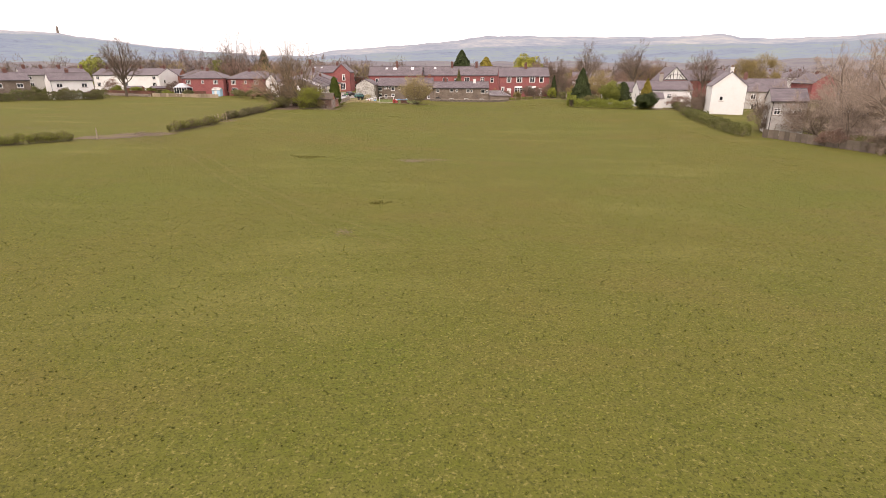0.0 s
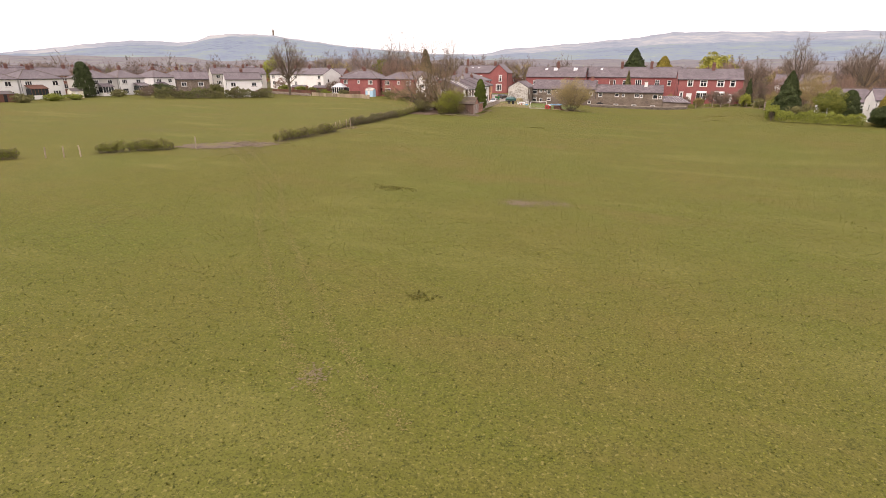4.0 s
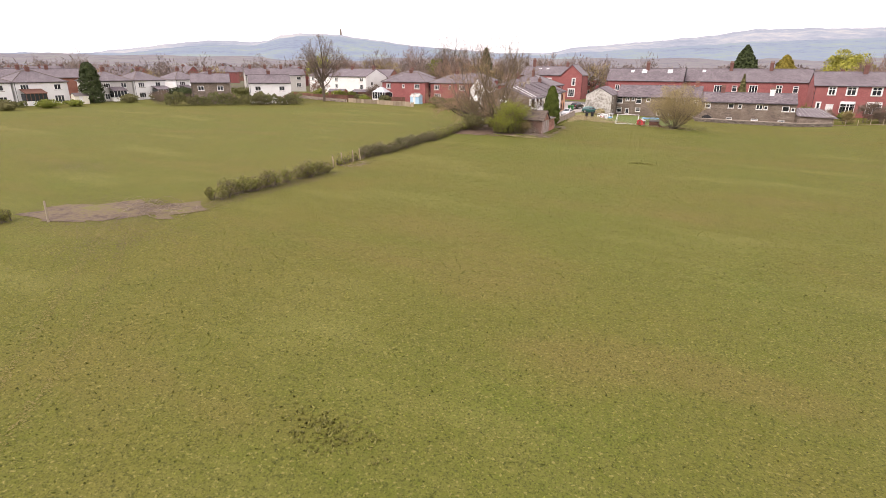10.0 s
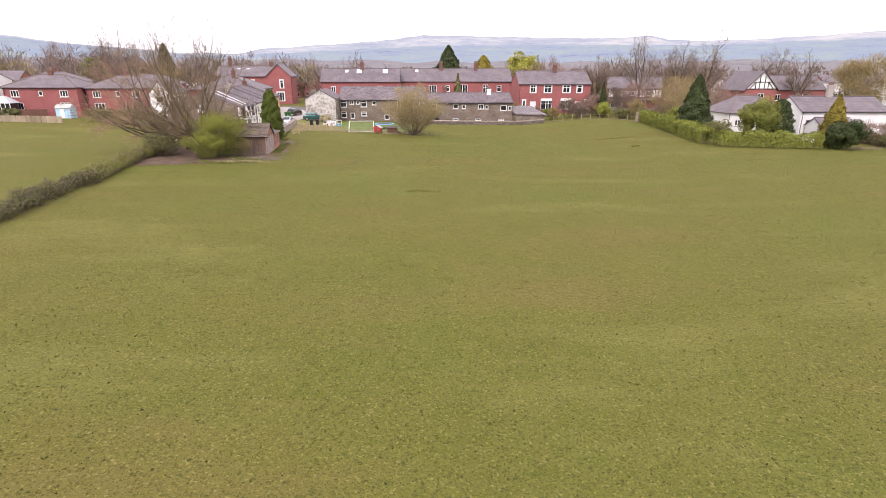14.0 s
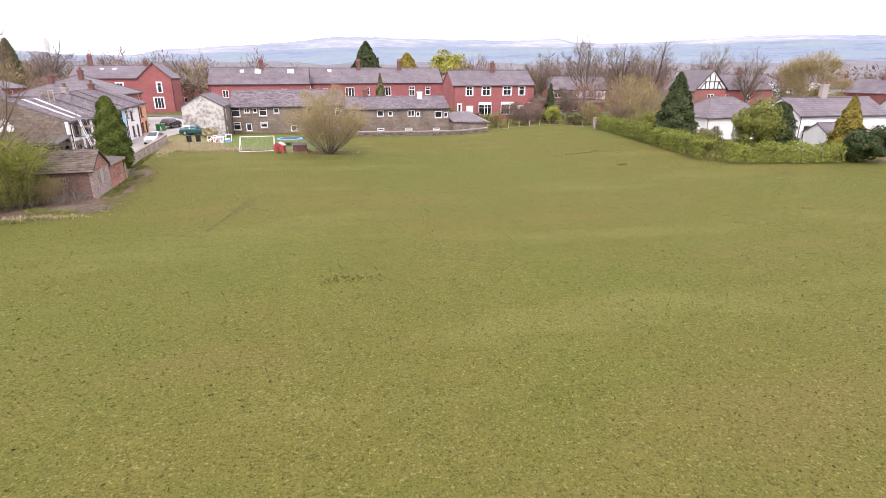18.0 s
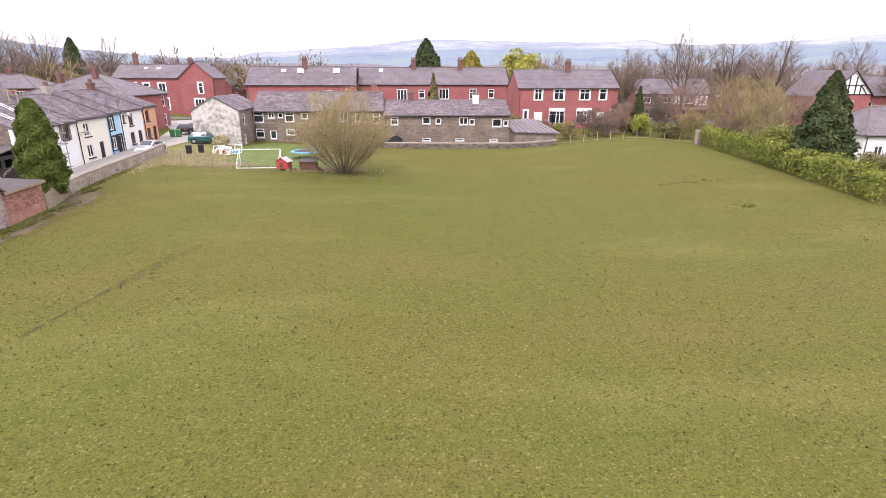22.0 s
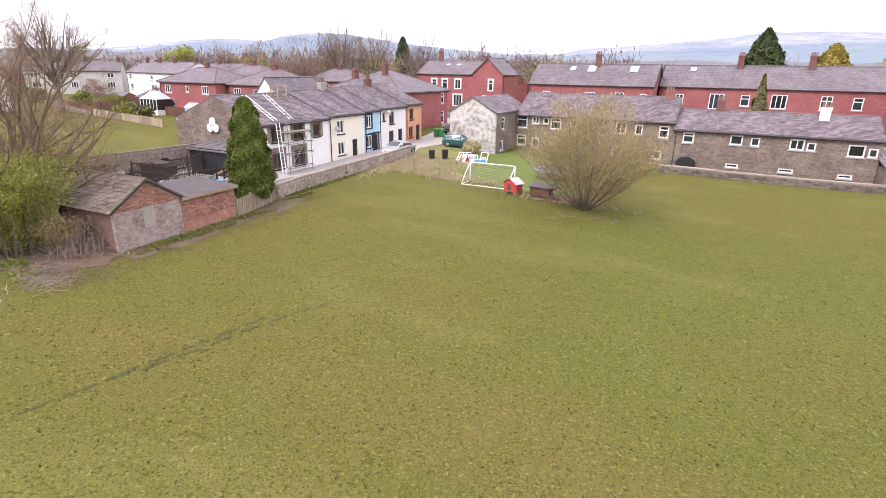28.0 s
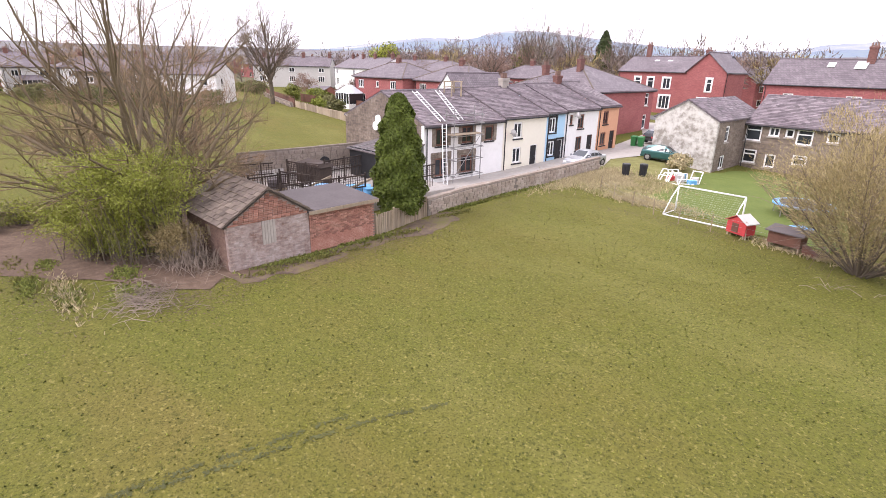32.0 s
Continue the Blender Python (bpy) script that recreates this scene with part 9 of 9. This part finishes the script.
# leafless garden trees between the roofs of the town, too many to count
rgt = np.random.default_rng(71)
cl, co = [], []
for _ in range(850):
    a, r = rgt.uniform(-80, 62), 205 + 340 * rgt.uniform(0, 1) ** 1.3
    x, y = r * math.sin(radians(a)) - 10, r * math.cos(radians(a)) + 30
    if (-172 < x < 100 and y < 226) or (x > 60 and y < 160):
        continue
    h, w = rgt.uniform(6, 13) + 4 * (-190 < x < -30 and y < 330), rgt.uniform(2.2, 4.6)
    d = rgt.normal(size=(150, 3))
    d /= np.linalg.norm(d, axis=1)[:, None]
    cl.append(d * rgt.uniform(0.2, 1.0, (150, 1)) * np.array([w, w, h * 0.42]) + np.array([x, y, hill(x, y) + h * 0.46 - 2.5 * max(0, (r - 320) / 400)]))
    co.append(d)
tagged(part("garden_trees", sprigs(rgt, np.concatenate(cl), np.concatenate(co) * 0.6 + np.array([0.0, 0.0, 0.6]), 1.5, 0.12, M["town_twig"], "garden_trees"), None), "brown leafless garden trees crowding between far roofs", "trees", kind="stuff")
# far woods: low brown-grey belts between the town and the hills
for k, (r, n, h) in enumerate(((520, 16000, 11), (760, 18000, 13), (1150, 18000, 17))):
    rg = np.random.default_rng(400 + k)
    az = rg.uniform(-80, 62, n)
    keep = (np.sin(az * 0.7 + k) + np.sin(az * 1.9 + 2 * k) + 0.6 * np.sin(az * 5.3)) > -0.5
    az = np.radians(az[keep])
    rr = r * rg.uniform(0.9, 1.25, len(az))
    zz = -3.0 + (0.0, 0.0, 6.0)[k] + h * rg.uniform(0, 1, len(az)) * (0.65 + 0.35 * np.sin(np.degrees(az) * 2.3 + k))
    p = np.stack([rr * np.sin(az), rr * np.cos(az), zz], axis=1)
    tagged(part("far_woods", leaves(rg, p, (1.6, 2.2, 3.4)[k], M["far_tree"], "far_woods", squash=0.9), None), "belt of leafless woods and gardens in the distance", "woods", kind="stuff") if "far_tree" in M else None

# ---------------------------------------------------------------- garden edges to the west
board_fence("panel_fence", -122.0, 171.5, -98.0, 165.5, 1.5, "brown garden fence with concrete posts", "brown_wood", width=0.9, gap=0.02, seed=5, posts=2.0)
board_fence("panel_fence", -108.0, 172.0, -84.0, 172.6, 1.4, "brown garden fence with pale posts", "brown_wood", width=0.9, gap=0.02, seed=6, posts=2.0)
board_fence("panel_fence", -97.5, 165.4, -75.0, 161.6, 1.1, "grey garden fence beside the red semis", "wood", width=0.9, gap=0.02, seed=7, posts=2.0)
stone_run("low_wall", [(-122.0, 171.0), (-98.2, 165.0)], 0.7, 0.4, "stones", "low pale stone wall below the garden fence", 27, piece=(0.9, 0.35), limit=40)
for i, (x, y, rx, h, mt) in enumerate([(-137, 103, 3, 2.0, "olive_leaf"), (-139, 112, 3.5, 1.8, "hedge_leaf"), (-140, 118, 2.5, 1.6, "hedge_leaf"), (-141, 132, 3, 2.2, "olive_leaf"), (-142, 141, 3, 1.8, "olive_leaf"), (-141, 158, 3.5, 2.6, "dull_hedge"), (-139, 168, 4, 2.6, "dull_hedge"),
                                       (-135, 175, 4, 2.6, "olive_leaf"), (-128, 172, 3.5, 2.8, "dull_hedge"), (-113, 173, 2.6, 3.0, "lime_leaf"), (-109, 176, 2.6, 2.6, "hedge_leaf"), (-103, 174, 2.4, 2.4, "lime_leaf"), (-98, 172, 2.4, 2.0, "olive_leaf"), (-94, 168, 2.0, 1.8, "hedge_leaf"), (-87, 167, 2.2, 2.0, "dull_hedge"), (-70, 165, 3.0, 2.6, "olive_leaf"), (-64, 162, 3.0, 3.0, "dull_hedge"), (-58, 158, 3.0, 3.0, "olive_leaf"),
                                       (-134, 92, 4, 2.2, "dull_hedge"), (-132, 84, 4, 2.0, "olive_leaf"), (-128, 76, 4, 2.0, "dull_hedge")]):
    bush("garden_shrub", x, y, rx, rx * 0.8, h, mt, 420 + i, "low shrub along the gardens' edge", n=1800, size=0.2, stem=False)

for k, (x, y, rx, h, tone) in enumerate(((-128, 142, 3.0, 3.0, "twig"), (-122, 146, 3.0, 3.2, "red_twig"), (-114, 150, 2.6, 2.6, "twig"), (-110, 156, 2.4, 2.8, "red_twig"), (-131, 134, 3.5, 3.6, "twig"), (-118, 178, 4.0, 5.0, "red_twig"), (-96, 176, 3.0, 5.0, "twig"), (-66, 172, 3.5, 5.5, "red_twig"), (-58, 170, 4.0, 6.0, "red_twig"), (-54, 176, 4.0, 6.5, "twig"), (-76, 188, 4.5, 8.0, "red_twig"), (-96, 192, 4.5, 8.0, "twig"), (-62, 196, 5.0, 9.0, "red_twig"), (-150, 196, 6.0, 9.0, "red_twig"), (-160, 170, 6.0, 8.0, "twig"), (-165, 140, 6.0, 8.0, "red_twig"), (-163, 105, 6.0, 8.0, "twig"), (-155, 90, 5.0, 7.0, "red_twig"), (24.0, 204.0, 4.5, 8.0, "red_twig"), (34.0, 214.0, 5.0, 9.0, "red_twig"), (58.0, 208.0, 5.0, 9.0, "red_twig"), (-12.0, 198.0, 2.5, 4.5, "twig"))):
    thicket("thicket", x, y, rx, rx, h, 460 + k, "brown leafless shrubs and trees between the gardens", n=2500, tone=tone)
board_fence("panel_fence", 46.2, 84.6, 51.5, 68.0, 1.3, "grey-brown panel fence along the field edge", "old_wood", width=0.9, gap=0.02, seed=8, posts=2.0)
# ---------------------------------------------------------------- posts, rails and brushwood along the field
for i, (x, y, h) in enumerate([(-44.2, 61.0, 1.35), (-52.0, 51.6, 1.1), (-53.2, 50.6, 1.1), (-51.0, 52.6, 1.15), (-41.4, 87.5, 1.2), (-41.0, 85.6, 1.1), (-41.5, 89.6, 1.2), (-41.6, 91.0, 1.2)]):
    p = thing("fence_post", x, y, None, 30 * i, "weathered wooden fence post in the pasture", "post", "field posts")
    part("shaft", Shape().tube([(0, 0, -0.2), (0.03, 0.02, h * 0.6), (0.05 * (i % 3), 0.04, h)], [0.07, 0.065, 0.06], 7), M["wood"], p)
rf = thing("rail_fence", 13.5, 174.0, None, 0, "low timber and wire fence along the gardens", "fence")
pts = [(13.5 + i * 2.0, 174.0 + 0.12 * i) if i < 7 else (27.5 + (i - 7) * 1.2, 174.8 - (i - 7) * 2.0) for i in range(11)]
for i, (x, y) in enumerate(pts):
    q = part("post", Shape().tube([(0, 0, -0.2), (0.02, 0.01, 1.15)], [0.06, 0.055], 6), M["wood"], rf)
    q.location = (x - 13.5, y - 174.0, hill(x, y) - hill(13.5, 174.0))
for zz in (0.12, 0.9):
    part("rail", Shape().tube([(x - 13.5, y - 174.0, hill(x, y) - hill(13.5, 174.0) + zz) for x, y in pts], [0.05 if zz < 0.5 else 0.012] * len(pts), 5), M["wood"], rf)
gp = thing("brick_pier", 30.6, 167.4, None, 10, "pale rendered pier with a red side at the hedge end", "pier")
part("pier", Shape().box(-0.35, 0.4, -0.3, 0.3, -0.2, 1.9, 0.03), M["pink_render"], gp)
part("side", Shape().box(0.403, 0.75, -0.25, 0.25, -0.2, 2.0, 0.02), M["red_brick"], gp)

sticks = Shape()
rs = np.random.default_rng(51)
for cx, cy, rx, ry, n in ((-31.8, 124.8, 1.6, 1.0, 240), (-41.5, 66.5, 3.0, 2.0, 160), (-13.2, 148.4, 2.6, 1.2, 16), (-39.8, 88.0, 0.8, 2.0, 40), (46.0, 130.5, 3.0, 1.0, 120), (-40.2, 74.0, 0.8, 4.0, 120), (57.0, 140.0, 2.0, 2.0, 60)):
    for k in range(n):
        x, y = cx + rs.normal(0, rx * 0.5), cy + rs.normal(0, ry * 0.5)
        a, ln = rs.uniform(0, 6.28), rs.uniform(0.3, 1.2)
        z = hill(x, y)
        sticks.tube([(x, y, z + 0.02), (x + ln * 0.5 * math.cos(a), y + ln * 0.5 * math.sin(a), z + rs.uniform(0.05, 0.3)), (x + ln * math.cos(a + 0.2), y + ln * math.sin(a + 0.2), z + rs.uniform(0.02, 0.15))], [0.014, 0.01, 0.006], 3)
tagged(part("dead_branches", sticks, M["stick"]), "pale dead sticks strewn on the ground", "branches", kind="stuff")


# ---------------------------------------------------------------- grass, weeds and droppings
def tufts(name, rng, x, y, height, width, material, label, category):
    n = len(x)
    z = np.array([hill(a, b) for a, b in zip(x, y)])
    base = np.stack([x, y, z], axis=1)
    tri = []
    for k in range(3):
        a = rng.uniform(0, 2 * math.pi, n)
        w = width * rng.uniform(0.5, 1.2, n)
        h = height * rng.uniform(0.5, 1.3, n)
        dx, dy = np.cos(a) * w, np.sin(a) * w
        lean = rng.normal(0, 0.55, (n, 2)) * h[:, None]
        p0 = base + np.stack([-dx, -dy, 0 * h], axis=1)
        p1 = base + np.stack([dx, dy, 0 * h], axis=1)
        p2 = base + np.stack([lean[:, 0], lean[:, 1], h], axis=1)
        tri.append(np.stack([p0, p1, p2], axis=1))
    ob = part(name, cloud_mesh(name, np.concatenate(tri), 3, M[material]), None)
    return tagged(ob, label, category, kind="stuff")


rg = np.random.default_rng(61)
n = 210000
gx, gy = rg.uniform(-39, 40, n), 2 + 168 * rg.uniform(0, 1, n)
clumpy = np.array([0.5 + 0.5 * noise.noise((a * 0.35, b * 0.35, 0)) for a, b in zip(gx, gy)])
ok = rg.uniform(0, 1, n) < (0.35 + 0.75 * clumpy) * np.minimum(1, (174 - gy) / 12) * np.where(gx > 26, np.where(gy > 128, 0.0, 1.0), 1.0)
tufts("grass", rg, gx[ok], gy[ok], 0.035, 0.028, "blade", "short tufted pasture grass", "grass")
# dark tufts added in place of the small shadows between grass tufts
n = 24000
tufts("grass_tufts", rg, rg.uniform(-31, 38, n), 4 + 146 * rg.uniform(0, 1, n), 0.055, 0.035, "shadow_blade", "scattered dark tufts standing in for shadows in the pasture", "grass")
n = 1600
tufts("dung", rg, rg.uniform(-31, 27, n), 12 + 152 * rg.uniform(0, 1, n), 0.03, 0.03, "dung", "dark sheep droppings scattered in the grass", "droppings")
w = []
for cx, cy, rx, ry, k in ((-16.4, 53.6, 1.9, 0.9, 170), (-6.1, 34.4, 0.6, 0.5, 60), (-36.0, 121.6, 2.0, 0.7, 120), (-31.3, 129.6, 0.3, 0.9, 150), (-31.4, 132.4, 0.25, 0.8, 120), (-31.9, 137.6, 0.4, 1.2, 200), (-33.0, 142.4, 0.3, 1.5, 200), (-34.1, 146.5, 0.2, 2.6, 260), (-33.4, 122.6, 1.0, 0.5, 70), (-38.6, 121.2, 1.0, 0.5, 70), (-14.4, 108.1, 1.5, 0.4, 70), (17.0, 144.0, 3.0, 0.8, 90), (16.5, 135.0, 1.0, 0.6, 50), (-31.5, 132.8, 0.35, 3.4, 260)):
    w.append(np.stack([cx + rg.normal(0, rx * 0.5, k), cy + rg.normal(0, ry * 0.5, k)], axis=1))
w = np.concatenate(w)
bank = np.concatenate([np.stack([cx + rg.normal(0, rx, k), cy + rg.normal(0, ry, k)], axis=1) for cx, cy, rx, ry, k in ((-33.6, 122.6, 0.45, 0.2, 150), (-35.6, 121.6, 0.5, 0.2, 150), (-32.6, 124.6, 0.4, 0.3, 200), (-37.6, 122.4, 0.4, 0.2, 110), (-34.8, 124.8, 0.5, 0.3, 220), (-31.9, 131.2, 0.16, 1.2, 240), (-32.2, 135.4, 0.16, 1.0, 200), (-33.85, 143.4, 0.12, 1.2, 300), (-34.45, 150.0, 0.14, 3.0, 420))])
tufts("weed_clumps", rg, bank[:, 0], bank[:, 1], 0.13, 0.07, "bank_weed", "green weed clumps on the earth bank and wall foot", "weeds")
tufts("weeds", rg, w[:, 0], w[:, 1], 0.10, 0.05, "weed", "darker weed clumps in the pasture", "weeds")
d = []
for cx, cy, rx, ry, k in ((-31.5, 159.0, 3.8, 3.6, 5200), (-28.0, 155.0, 4.4, 1.2, 2600), (-33.7, 157.0, 1.0, 5.0, 2600), (-16.0, 152.2, 3.5, 0.8, 1200), (-33.6, 122.6, 2.4, 0.5, 220)):
    d.append(np.stack([cx + rg.normal(0, rx * 0.5, k), cy + rg.normal(0, ry * 0.5, k)], axis=1))
d = np.concatenate(d)
tufts("dead_grass", rg, d[:, 0], d[:, 1], 0.19, 0.03, "dry_grass", "pale dead grass and stalks", "grass")


def trail(pts, offsets, step, spread, k):
    out = []
    for (xa, ya), (xb, yb) in zip(pts, pts[1:]):
        L = math.hypot(xb - xa, yb - ya)
        ux, uy = (xb - xa) / L, (yb - ya) / L
        for o in offsets:
            s = rg.uniform(0, L, int(L * k))
            j = o + rg.normal(0, spread, len(s))
            out.append(np.stack([xa + ux * s - uy * j, ya + uy * s + ux * j], axis=1))
    return np.concatenate(out)


p = trail([(-3.6, 25.2), (-8.2, 29.0), (-19.6, 41.6), (-26.8, 51.0), (-35.0, 58.6), (-40.6, 63.4)], (-0.8, 0.8), 1, 0.13, 55)
M["track"] = surface("track", [(0.16, 0.145, 0.042), (0.185, 0.155, 0.05), (0.17, 0.13, 0.05)], fine=5.0, coarse=0.6, rough=0.97, bump=0.4)
flecks("wheel_track", rg, p[:, 0], p[:, 1], 0.01, 0.028, "track", "faint pale wheel tracks pressed into the pasture", "track", long=2.2)

# bare worn patches and wheel ruts in the pasture
M["worn"] = surface("worn", [(0.12, 0.095, 0.05), (0.16, 0.125, 0.075), (0.16, 0.145, 0.05)], fine=4.0, coarse=1.2, rough=0.97, bump=0.6)
M["rut"] = surface("rut", [(0.05, 0.052, 0.02), (0.075, 0.078, 0.028), (0.11, 0.115, 0.035)], fine=5.0, coarse=1.5, rough=0.97, bump=0.6)
for k, (x, y, r) in enumerate(((-5.7, 53.3, 0.45),)):
    sheet("worn_patch", [(x + r * (1 + 0.25 * math.sin(3 * a + k)) * math.cos(a) * 1.2, y + r * math.sin(a)) for a in [i * 0.45 for i in range(14)]], "worn", 0.012, "worn brown patch in the pasture", "soil", step=0.2, ragged=0.12, seed=90 + k)
fx = np.concatenate([rg.normal(x, s, k) for x, y, s, k in ((-5.7, 53.3, 0.75, 1500), (-3.6, 54.2, 0.8, 650), (-63.0, 73.6, 2.2, 1200), (-7.0, 27.2, 0.3, 120), (10.6, 120.6, 1.2, 150))])
fy = np.concatenate([rg.normal(y, s, k) for x, y, s, k in ((-5.7, 53.3, 0.5, 1500), (-3.6, 54.2, 0.5, 650), (-63.0, 73.6, 1.4, 1200), (-7.0, 27.2, 0.3, 120), (10.6, 120.6, 0.6, 150))])
flecks("worn_flecks", rg, fx, fy, 0.012, 0.05, "worn", "small worn brown spots in the pasture", "soil")
bx, by = [], []
for line in (((-22.6, 117.7), (-22.0, 120.4), (-21.5, 123.3), (-20.8, 127.0)), ((-21.6, 121.7), (-20.8, 125.0), (-20.3, 127.3), (-19.5, 129.4)), ((-26.1, 117.2), (-24.4, 117.3), (-22.5, 116.7))):
    p = trail(line, (0.0,), 1, 0.05, 80)
    keep = np.sin(p[:, 0] * 7.0 + p[:, 1] * 4.0) > -0.75
    bx.append(p[keep, 0])
    by.append(p[keep, 1])
flecks("wheel_rut", rg, np.concatenate(bx), np.concatenate(by), 0.01, 0.032, "rut", "broken dark wheel ruts pressed into the grass", "rut", long=1.8)
